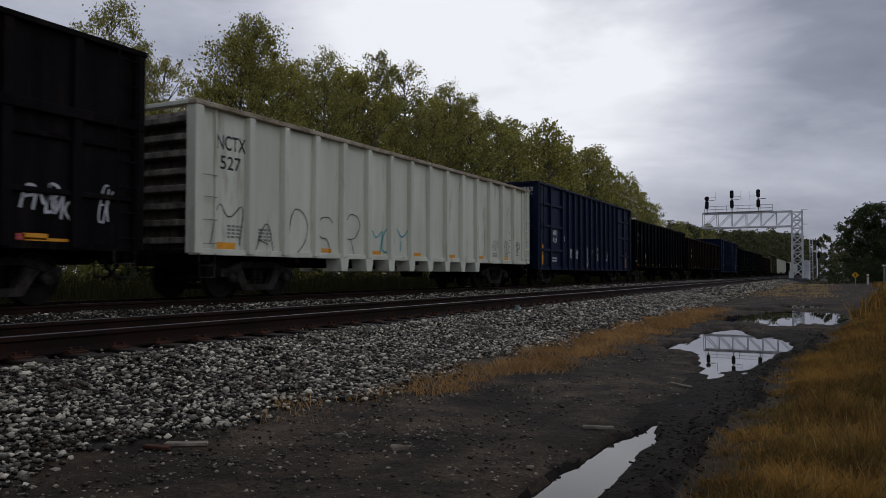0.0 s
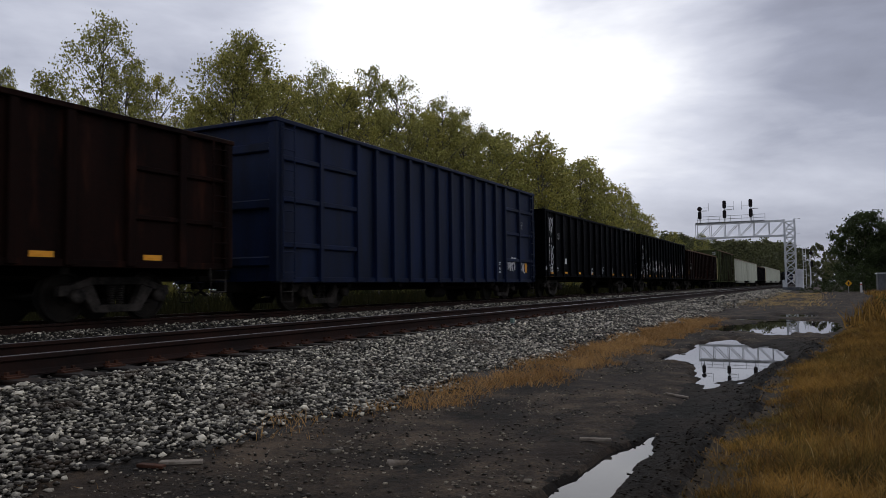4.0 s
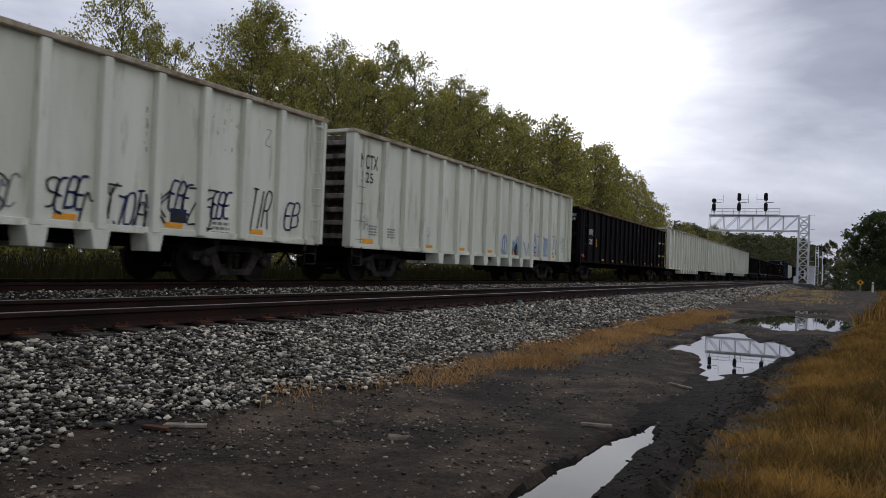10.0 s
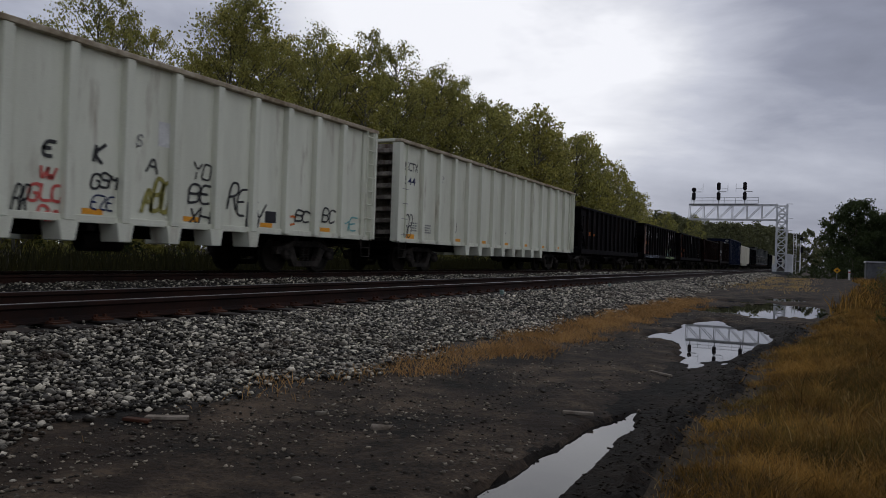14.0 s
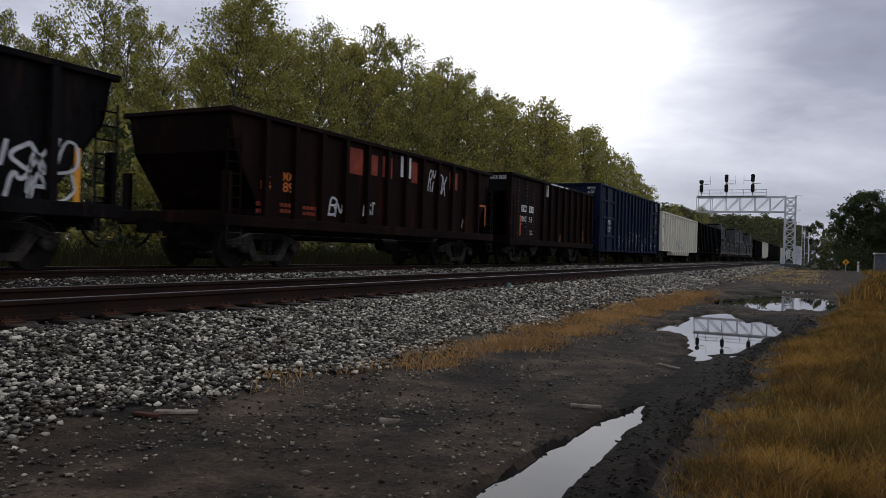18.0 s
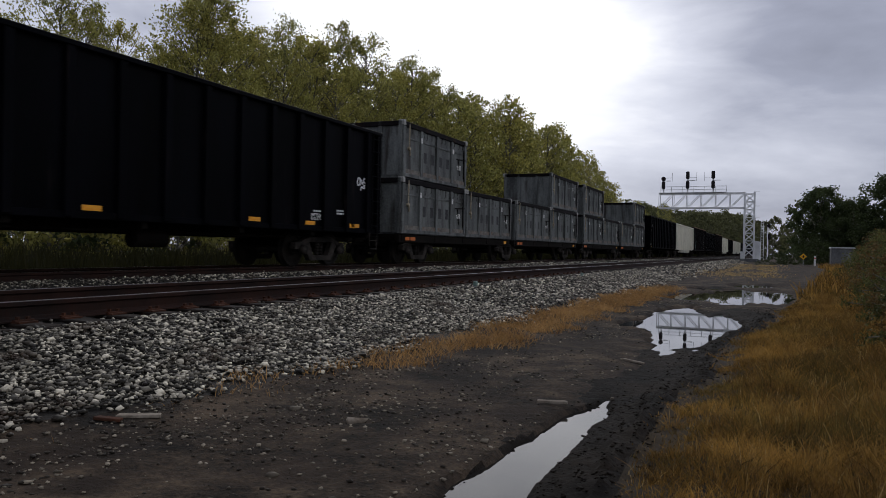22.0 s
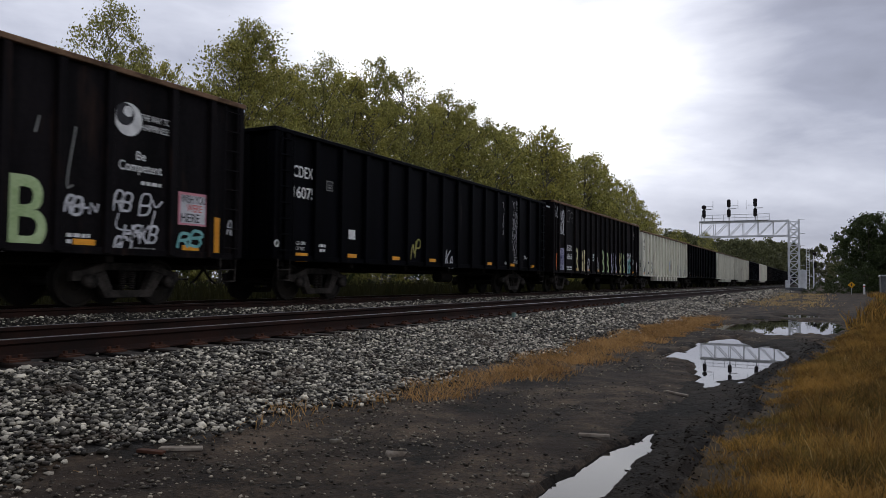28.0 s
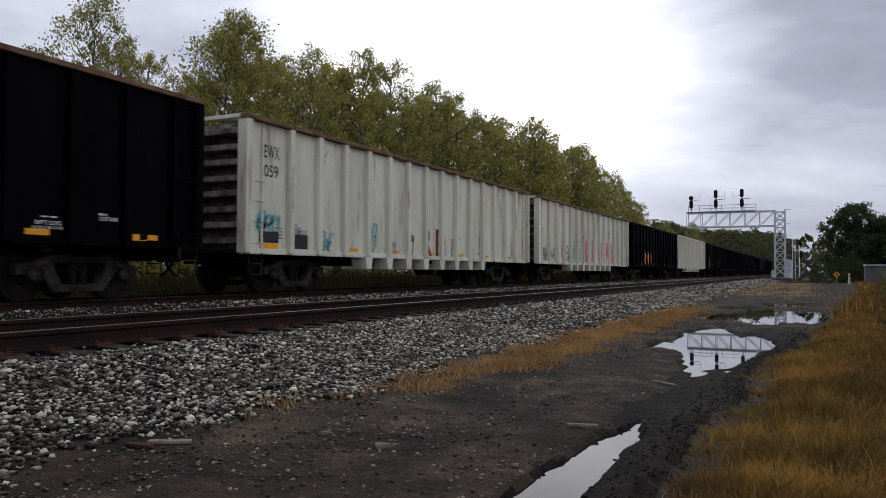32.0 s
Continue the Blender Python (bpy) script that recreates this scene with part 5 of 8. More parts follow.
GLYPHS.update({"4": "30,36,02,42", "9": "10,40,45,36,16,05,04,13,43", "8": "13,33,42,41,30,10,01,02,13,04,05,16,36,45,44,33", "5": "46,06,04,34,43,41,30,00", "Q": "10,30,41,45,36,16,05,01,10 22,40"})


def rounded(pts):
    """Cuts the corners of a stroke twice."""
    for _ in range(2):
        out = [pts[0]]
        for p, q in zip(pts, pts[1:]):
            out += [(0.75 * p[0] + 0.25 * q[0], 0.75 * p[1] + 0.25 * q[1]), (0.25 * p[0] + 0.75 * q[0], 0.25 * p[1] + 0.75 * q[1])]
        pts = out + [pts[-1]]
    return pts


def handwriting(text, w, h, seed, loose=0.35):
    """Strokes of sprayed capitals in a box w by h about its middle."""
    rng = random.Random(seed)
    n = len(text)
    strokes = []
    for i, ch in enumerate(text):
        wide = w / n * rng.uniform(0.82, 1.0)
        left, low, tall = -w / 2 + i * w / n, -h / 2 + h * loose * 0.2 * rng.uniform(-1, 1), h * rng.uniform(1 - loose * 0.4, 1.0)
        for run in GLYPHS[ch].split():
            pts = [((int(p[0]) + loose * rng.uniform(-1, 1)) / 4, (int(p[1]) + loose * rng.uniform(-1, 1)) / 6) for p in run.split(",")]
            strokes.append(rounded([(left + wide * a, low + tall * b) for a, b in pts]))
    return strokes


def scribble(rng, w, h, kind):
    """Strokes of a sprayed tag in a box w by h."""
    n = max(2, min(5, int(w / max(0.13, h * 0.45))))
    strokes = handwriting("".join(rng.choice("ABEGKMNRSWZOYFVH") for _ in range(n)), w, h, rng.random(), 0.8)
    if rng.random() < 0.3:
        strokes.append([(-w / 2 + w * q / 10, -h * 0.58 + 0.04 * math.sin(q * 1.3)) for q in range(11)])
    return strokes


def tag_mesh(seed, w, h, width, mat, kind=""):
    b = Build()
    for pts in scribble(random.Random(seed), w, h, kind):
        b.ribbon(pts, width, 0.0)
    me = bpy.data.meshes.new("tag")
    me.from_pydata(b.v, [], b.f)
    me.materials.append(mat)
    return me


def bubble_mesh(seed, w, h, mat):
    """One fat filled throw-up letter: a lumpy outline."""
    rng = random.Random(seed)
    n = 26
    ph = [rng.uniform(0, 6.28) for _ in range(3)]
    v = [(0.0, 0.0, 0.0)]
    for i in range(n):
        a = 2 * math.pi * i / n
        sq = 1.0 / max(abs(math.cos(a)), abs(math.sin(a))) ** 0.7
        r = sq * (1 + 0.10 * math.sin(2 * a + ph[0]) + 0.10 * math.sin(3 * a + ph[1]) + 0.05 * math.sin(5 * a + ph[2]))
        v.append((0.0, w / 2 * r * math.cos(a) * 0.86, h / 2 * r * math.sin(a) * 0.86))
    me = bpy.data.meshes.new("throw_up")
    me.from_pydata(v, [], [(0, i, i % n + 1) for i in range(1, n + 1)])
    me.materials.append(mat)
    return me


class Car:
    """A wagon being built: its root, its body's length and side wall."""

    def __init__(self, name, label, category, left, right, group="wagons of the freight train"):
        self.left, self.right = left, right
        self.mid, self.length = (left + right) / 2, right - left
        self.root = tagged(new(name), label, category, group)
        self.sets = []
        self.wall = HALF
        TRAIN.append(self)

    def at(self, y):
        """Local y of a place y metres from the leading (left) end."""
        return y - self.length / 2

    def word(self, text, y, z, size, mat="letter", bold=0.0, squeeze=1.0, x=None, name="lettering", label=""):
        return part(name, letters(text, size, M[mat], bold, squeeze), self.root, ((self.wall + 0.006) if x is None else x, self.at(y), z), label)

    def end_word(self, text, x0, x1, z0, z1, out=0.02, mat="letter"):
        """Words on the leading end wall."""
        me = letters(text, 1.0, M[mat], 0.008).copy()
        ys, zs = [v.co.y for v in me.vertices], [v.co.z for v in me.vertices]
        for v in me.vertices:
            v.co.y, v.co.z = (v.co.y - min(ys)) * (x1 - x0) / (max(ys) - min(ys)), (v.co.z - min(zs)) * (z1 - z0) / (max(zs) - min(zs))
        return part("lettering", me, self.root, (x0, -self.length / 2 - out, z0), turn=-90)

    def bars(self, y, z, w, h, rows, mat="letter", x=None):
        """Small print too small to read."""
        b = Build()
        for k in range(rows):
            zz = z + h * (rows - 1 - k) / rows
            seg = random.Random(k + int(y * 10))
            yy = 0.0
            while yy < w * 0.98:
                d = seg.uniform(0.05, 0.14)
                b.ribbon([(yy, zz - z + h / rows * 0.3), (min(w, yy + d), zz - z + h / rows * 0.3)], h / rows * 0.6, 0.0)
                yy += d + 0.03
        me = bpy.data.meshes.new("small_print")
        me.from_pydata(b.v, [], b.f)
        me.materials.append(M[mat])
        return part("small_print", me, self.root, ((self.wall + 0.006) if x is None else x, self.at(y), z))

    def patch(self, y, z, w, h, mat, name="reflector", label="", x=None):
        m = shared("%s|%.2f %.2f" % (name, w, h), lambda: Build().box(0, 0.004, 0, w, 0, h), M[mat])
        return part(name, m, self.root, ((self.wall + 0.004) if x is None else x, self.at(y), z), label)

    def tag(self, y, z, w, h, mat, seed=0, width=0.045, kind=""):
        return part("tag", tag_mesh(seed + int(y * 13), w, h, width, M[mat], kind), self.root, (self.wall + 0.011, self.at(y), z), "sprayed graffiti tag")

    def bubble(self, y, z, w, h, mat, outline="spray_black", seed=0):
        part("throw_up", bubble_mesh(seed + int(y * 7), w, h, M[mat]), self.root, (self.wall + 0.012, self.at(y), z), "fat graffiti letter")
        part("tag", tag_mesh(seed + int(y * 5), w * 0.8, h * 0.8, 0.05, M[outline]), self.root, (self.wall + 0.016, self.at(y), z))

    def fit(self, text, y0, y1, z0, z1, mat, bold=0.012, x=None, name="lettering", label=""):
        """Words that fill a box on the side wall."""
        k = ("fit", text, y0, z0, mat, bold)
        if k not in CACHE:
            me = letters(text, 1.0, M[mat], bold).copy()
            ys, zs = [v.co.y for v in me.vertices], [v.co.z for v in me.vertices]
            ya, yk, za, zk = min(ys), (y1 - y0) / (max(ys) - min(ys)), min(zs), (z1 - z0) / (max(zs) - min(zs))
            for v in me.vertices:
                v.co.y, v.co.z = (v.co.y - ya) * yk, (v.co.z - za) * zk
            CACHE[k] = me
        return part(name, CACHE[k], self.root, ((self.wall + 0.006) if x is None else x, self.at(y0), z0), label)

    def fat(self, text, y0, y1, z0, z1, fill, outline=None):
        """A filled throw-up letter, with or without an outline round it."""
        if outline:
            e = 0.06
            self.fit(text, y0 - e, y1 + e, z0 - e, z1 + e, outline, 0.028, self.wall + 0.008, "throw_up", "outline of a graffiti letter")
        self.fit(text, y0, y1, z0, z1, fill, 0.014, self.wall + 0.014, "throw_up", "fat graffiti letter")

    def chalk(self, text, y0, y1, z0, z1, mat, width):
        b = Build()
        if mat in ("spray_black", "spray_grey", "spray_navy"):
            width *= 0.62
        for pts in handwriting(text, y1 - y0, z1 - z0, text + str(y0)):
            b.ribbon([(y + 0.18 * z, z) for y, z in pts], width, 0.0)
        me = bpy.data.meshes.new("tag")
        me.from_pydata(b.v, [], b.f)
        me.materials.append(M[mat])
        return part("tag", me, self.root, (self.wall + 0.018, self.at((y0 + y1) / 2), (z0 + z1) / 2), "sprayed graffiti tag")

    def scrape(self, y0, y1, z0, z1, count, mat="spray_white"):
        """Short upright scratches where the paint is chipped."""
        rng = random.Random(str(y0) + mat)
        b = Build()
        for _ in range(count):
            y, z, h = rng.uniform(y0, y1), rng.uniform(z0, z1), rng.uniform(0.03, 0.16)
            b.ribbon([(y, z), (y + rng.uniform(-0.03, 0.03), z + h)], rng.uniform(0.008, 0.025), 0.0)
        me = bpy.data.meshes.new("scraped_paint")
        me.from_pydata(b.v, [], b.f)
        me.materials.append(M[mat])
        part("scraped_paint", me, self.root, (self.wall + 0.010, -self.length / 2, 0), "chipped and scraped paint")["kind"] = "stuff"

    def running_gear(self, inset=2.3):
        for y in (inset, self.length - inset):
            self.sets.append((truck(self.root, self.at(y)), y))
        for s, y in ((-1, 0.0), (1, self.length)):
            part("coupler", shared("coupler", coupler_build, M["under"], 0.015), self.root, (0, self.at(y) + s * 0.42, 0), turn=0 if s > 0 else 180)
            part("brake_hose", shared("brake_hose", hose_build, M["under"]), self.root, (0, self.at(y) + s * 0.1, 0), turn=0 if s > 0 else 180)

    def underframe(self, z, drop=0.25):
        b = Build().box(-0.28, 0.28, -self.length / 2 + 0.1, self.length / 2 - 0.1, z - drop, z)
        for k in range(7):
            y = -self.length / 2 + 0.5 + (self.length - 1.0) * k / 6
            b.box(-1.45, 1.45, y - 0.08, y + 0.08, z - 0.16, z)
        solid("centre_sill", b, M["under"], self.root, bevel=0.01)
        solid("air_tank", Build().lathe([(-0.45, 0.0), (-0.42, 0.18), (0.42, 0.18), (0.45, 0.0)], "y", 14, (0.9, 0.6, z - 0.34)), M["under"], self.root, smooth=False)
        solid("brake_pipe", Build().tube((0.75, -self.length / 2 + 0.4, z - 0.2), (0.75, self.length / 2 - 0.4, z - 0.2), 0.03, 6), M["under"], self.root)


TRAIN = []


def gondola(name, label, left, right, mat, top, sill, ribs, style, rim=None):
    """High-sided open wagon. style: white (ribs with feet, slatted end), black, tall (boxed ends), brown (banded end)."""
    c = Car(name, label, "gondola car", left, right)
    L, m, root = c.length, M[mat], c.root
    depth = {"white": 0.14, "black": 0.10, "tall": 0.11, "brown": 0.10, "wide": 0.10}[style]
    x = HALF - depth
    c.wall = x
    low = sill + 0.12
    for s in (-1, 1):
        solid("side_panel", Build().box(min(s * x, s * (x - 0.03)), max(s * x, s * (x - 0.03)), -L / 2 + 0.12, L / 2 - 0.12, sill, top - 0.05), m, root)
        solid("top_chord", Build().box(min(s * (x - 0.05), s * (x + depth + 0.02)), max(s * (x - 0.05), s * (x + depth + 0.02)), -L / 2, L / 2, top - 0.10, top), M[rim] if rim else m, root, bevel=0.012)
        solid("side_sill", Build().box(min(s * (x - 0.06), s * (x + 0.05)), max(s * (x - 0.06), s * (x + 0.05)), -L / 2 + 0.05, L / 2 - 0.05, sill - 0.03, low - 0.02), m, root, bevel=0.01)
        for e in (-1, 1):
            b = Build().box(min(s * (x - 0.12), s * (x + depth)), max(s * (x - 0.12), s * (x + depth)), -0.11, 0.11, sill, top - 0.1)
            solid("corner_post", b, m, root, bevel=0.01, at=(0, e * (L / 2 - 0.14), 0))
    for e in (-1, 1):
        y = e * (L / 2 - (0.62 if style == "white" else 0.16))
        # white wagons: end wall and slats painted darker, for grime and gap shade
        end_paint = M["end_grime_shade"] if style == "white" else m
        solid("end_panel", Build().box(-x + 0.02, x - 0.02, y - 0.02, y + 0.02, sill, top - 0.06), end_paint, root, "grimy end wall, darkened for the shade between wagons" if style == "white" else "")
        solid("end_chord", Build().box(-x, x, e * L / 2 - 0.09 - e * 0.09, e * L / 2 + 0.09 - e * 0.09, top - 0.09, top), m, root, bevel=0.01)
        if style == "white":
            n = 8
            for k in range(n):
                z = sill + 0.25 + (top - sill - 0.6) * k / (n - 1)
                solid("end_brace", Build().box(-x + 0.05, x - 0.1, min(y, y + e * (0.50 if k % 2 else 0.44)), max(y, y + e * (0.50 if k % 2 else 0.44)), z - 0.05, z + 0.08), end_paint, root, bevel=0.015)
        elif style in ("brown", "tall"):
            for k in range(3):
                z = sill + 0.35 + (top - sill - 0.6) * k / 2.4
                solid("end_band", Build().box(-x + 0.06, x - 0.06, min(y, y + e * 0.12), max(y, y + e * 0.12), z, z + 0.22), m, root, bevel=0.03)
        else:
            for k in range(3):
                xx = -x / 2 + k * x / 2
                solid("end_post", Build().box(xx - 0.06, xx + 0.06, min(y, y + e * 0.10), max(y, y + e * 0.10), sill + 0.1, top - 0.1), m, root, bevel=0.01)
    solid("floor", Build().box(-x + 0.03, x - 0.03, -L / 2 + 0.2, L / 2 - 0.2, sill, sill + 0.08), M["under"], root)
    rib_z0, rib_z1 = (sill, top - 0.10)
    wid = {"white": 0.085, "black": 0.085, "tall": 0.07, "brown": 0.08, "wide": 0.07}[style]
    rib = shared("rib|%s %.2f %.2f" % (style, sill, top), lambda: Build().prism([(0, -wid * 1.15), (depth, -wid), (depth, wid), (0, wid * 1.15)], "z", rib_z0, rib_z1), M["green_rib"] if mat == "green" else m, 0.008)
    foot = shared("rib_foot|%.2f" % sill, lambda: Build().prism([(-0.19, sill), (0.19, sill), (0.13, sill - 0.34), (-0.13, sill - 0.34)], "x", -0.35, depth * 0.9), m, 0.01)
    if style == "tall":
        mids = round((L - 6.6) / 0.94)
        ys = [0.14, 1.78] + [3.42 + (L - 6.64) * k / mids for k in range(mids + 1)] + [L - 1.72, L - 0.14]
    else:
        first, last, ahead, behind = {"white": (1.66, 1.61, [], []), "black": (0.50, 0.74, [], []), "brown": (4.78, 4.78, [1.37, 2.57, 3.8], [3.8, 2.57, 1.37]), "wide": (3.42, 3.33, [0.93, 1.92], [1.91, 0.91])}[style]
        ys = ahead + [first + (L - first - last) * k / (ribs - 1) for k in range(ribs)] + [L - q for q in behind]
    for k, yy in enumerate(ys):
        for s in (-1, 1):
            part("rib", rib, root, (s * x, c.at(yy), 0), turn=0 if s > 0 else 180)
            if style == "white" and 4.1 < yy < L - 4.3:
                part("rib_foot", foot, root, (s * x, c.at(yy), 0), turn=0 if s > 0 else 180)
    if style == "tall":
        # boxed end bays with horizontal ribs
        for y0, y1 in ((0.25, ys[1] - 0.08), (ys[-2] + 0.08, L - 0.25), (ys[1] + 0.08, ys[2] - 0.08), (ys[-3] + 0.08, ys[-2] - 0.08)):
            for z in (sill + 0.78, sill + 1.84, sill + 2.80):
                for s in (-1, 1):
                    solid("bay_rib", Build().box(min(s * x, s * (x + 0.09)), max(s * x, s * (x + 0.09)), c.at(y0), c.at(y1), z, z + 0.13), m, root, bevel=0.02)
    if style == "white":
        # thin angle irons that close the corner sheets, and grab irons at the leading corner
        for yy in (0.68, L - 0.60):
            for s in (-1, 1):
                part("corner_angle", shared("corner_angle|%.2f %.2f" % (sill, top), lambda: Build().box(0.0, 0.05, -0.02, 0.02, sill + 0.1, top - 0.1), m), root, (s * x, c.at(yy), 0), turn=0 if s > 0 else 180)
        for z in (1.14, 1.62, 2.08, 2.52):
            part("grab_iron", shared("grab_iron", lambda: Build().line([(0.0, -0.24, 0), (0.09, -0.24, 0), (0.09, 0.24, 0), (0.0, 0.24, 0)], 0.010, 5), M["casting"]), root, (x + 0.02, c.at(0.42), z), "thin iron grab handle")
    hgt = top - sill - 0.15
    lad = shared("ladder|%.2f" % hgt, lambda: ladder_build(hgt, 0.42, 8), m)
    for yy in (0.42, L - 0.42):
        if style != "white" or yy > 1:
            part("ladder", lad, root, (x + depth + 0.04, c.at(yy), sill + 0.05))
        part("ladder", lad, root, (-x - depth - 0.04, c.at(yy), sill + 0.05))
        part("stirrup", shared("stirrup", stirrup_build, M["truck"]), root, (x + 0.08, c.at(yy), sill))
        part("stirrup", shared("stirrup", stirrup_build, M["truck"]), root, (-x - 0.08, c.at(yy), sill))
    c.underframe(sill)
    c.running_gear(2.45)
    if style == "brown":
        # ledges across the end bays
        for y0, y1 in ((0.26, ys[0] - 0.08), (ys[-1] + 0.08, L - 0.26), (ys[-2] + 0.08, ys[-1] - 0.08)):
            for z in (sill + 0.85, sill + 1.75):
                for s in (-1, 1):
                    solid("bay_ledge", Build().box(min(s * x, s * (x + 0.07)), max(s * x, s * (x + 0.07)), c.at(y0), c.at(y1), z, z + 0.10), m, root, bevel=0.02)
    for yy in () if style == "tall" else (ys[2] + 0.32, ys[4] + 0.32, ys[6] + 0.32, ys[-6] + 0.32, ys[-4] + 0.32, ys[-2] + 0.32):
        c.patch(yy, low, 0.42, 0.10, "reflector")
    return c


def tub(name, label, left, right, mat, top, sill, ribs, slope=1.3, upright=False):
    """Open wagon whose end sheets slope in above the bogies, on a long side beam."""
    c = Car(name, label, "hopper car", left, right)
    L, m, root = c.length, M[mat], c.root
    x = HALF - 0.12
    c.wall = x
    for s in (-1, 1):
        out = [(-L / 2 + 0.2, top - 0.08), (L / 2 - 0.2, top - 0.08), (L / 2 - 0.2, sill), (-L / 2 + 0.2, sill)] if upright else [(-L / 2 + 0.25, top - 0.08), (L / 2 - 0.25, top - 0.08), (L / 2 - 0.35, top - 0.9), (L / 2 - 0.35 - slope, sill + 0.3), (L / 2 - 0.35 - slope, sill), (-L / 2 + 0.35 + slope, sill), (-L / 2 + 0.35 + slope, sill + 0.3), (-L / 2 + 0.35, top - 0.9)]
        solid("side_panel", Build().prism(out, "x", min(s * x, s * (x - 0.03)), max(s * x, s * (x - 0.03))), m, root)
        solid("top_chord", Build().box(min(s * (x - 0.06), s * (x + 0.12)), max(s * (x - 0.06), s * (x + 0.12)), -L / 2 + 0.1, L / 2 - 0.1, top - 0.11, top), m, root, bevel=0.012)
        solid("side_sill", Build().box(min(s * (x - 0.05), s * (x + 0.14)), max(s * (x - 0.05), s * (x + 0.14)), -L / 2, L / 2, sill - 0.20, sill + 0.04), m, root, bevel=0.012)
        for e in (-1, 1):
            solid("corner_post", Build().box(min(s * (x - 0.1), s * (x + 0.1)), max(s * (x - 0.1), s * (x + 0.1)), -0.05, 0.05, sill, top - 0.1 if upright else sill + 0.95), m, root, at=(0, e * (L / 2 - 0.18), 0))
    for e in (-1, 1):
        y0, y1 = e * (L / 2 - 0.2), e * (L / 2 - 0.35 - slope)
        b = Build().prism([(y0, top - 0.1), (y0 - e * 0.15, top - 0.9), (y1, sill + 0.2), (y1 - e * 0.06, sill + 0.2), (y0 - e * 0.21, top - 0.9), (y0 - e * 0.06, top - 0.1)], "x", -x, x)
        solid("slope_sheet", b, m, root)
        solid("end_chord", Build().box(-x, x, y0 - 0.08, y0 + 0.08, top - 0.1, top), m, root, bevel=0.01)
        solid("end_platform", Build().box(-x, x, e * (L / 2 - 0.05) - 0.05, e * (L / 2 - 0.05) + 0.05, sill - 0.16, sill + 0.1), m, root, bevel=0.01)
        if upright:
            solid("end_header", Build().box(-x + 0.02, x - 0.02, e * (L / 2 - 0.16) - 0.015, e * (L / 2 - 0.16) + 0.015, top - 0.75, top - 0.08), M["black_worn"], root, "riveted plate across the top of the end")
            for xx in (-0.75, 0.75):
                solid("end_post", Build().box(xx - 0.05, xx + 0.05, min(e * (L / 2 - 0.12), e * (L / 2 - 0.22)), max(e * (L / 2 - 0.12), e * (L / 2 - 0.22)), sill, top - 0.7), M["black_worn"], root)
    rib = shared("rib|tub %.2f %.2f" % (sill, top), lambda: Build().prism([(0, -0.08), (0.12, -0.07), (0.12, 0.07), (0, 0.08)], "z", sill + 0.03, top - 0.1), m, 0.008)
    a0 = 1.05 if upright else 1.33
    for k in range(ribs):
        yy = a0 + (L - 2 * a0) * k / (ribs - 1)
        for s in (-1, 1):
            if upright and k < 3:
                part("seam_strip", shared("seam_strip|%.2f" % top, lambda: Build().box(0, 0.012, -0.10, 0.10, sill + 0.03, top - 0.1), m), root, (s * x, c.at(yy), 0), turn=0 if s > 0 else 180)
            else:
                part("rib", rib, root, (s * x, c.at(yy), 0), turn=0 if s > 0 else 180)
    lad = shared("ladder|tub", lambda: ladder_build(top - sill - 0.5, 0.42, 7), m)
    for yy in (0.32, L - 0.32):
        part("ladder", lad, root, (x + 0.05, c.at(yy), sill))
        part("stirrup", shared("stirrup", stirrup_build, M["truck"]), root, (x + 0.1, c.at(yy), sill - 0.1))
    c.underframe(sill - 0.15, 0.3)
    c.running_gear(2.0)
    return c


def hopper(name, label, left, right, mat, top, sill, ribs, bays):
    c = tub(name, label, left, right, mat, top, sill, ribs, 1.5, True)
    L = c.length
    for k in range(bays):
        y = 3.35 + (L - 6.7) * k / (bays - 1)
        b = Build()
        for s in (-1, 1):
            b.prism([(c.at(y) - 0.75, sill - 0.1), (c.at(y) + 0.75, sill - 0.1), (c.at(y) + 0.12, sill - 0.62), (c.at(y) - 0.12, sill - 0.62)], "x", s * 0.78 - 0.62, s * 0.78 + 0.62)
        h = solid("hopper_bay", b, M["truck"], c.root, "dusty hopper chute")
        solid("door_lip", Build().box(0.3, 1.3, c.at(y) - 0.16, c.at(y) + 0.16, sill - 0.66, sill - 0.60), M["truck"], h)
    return c


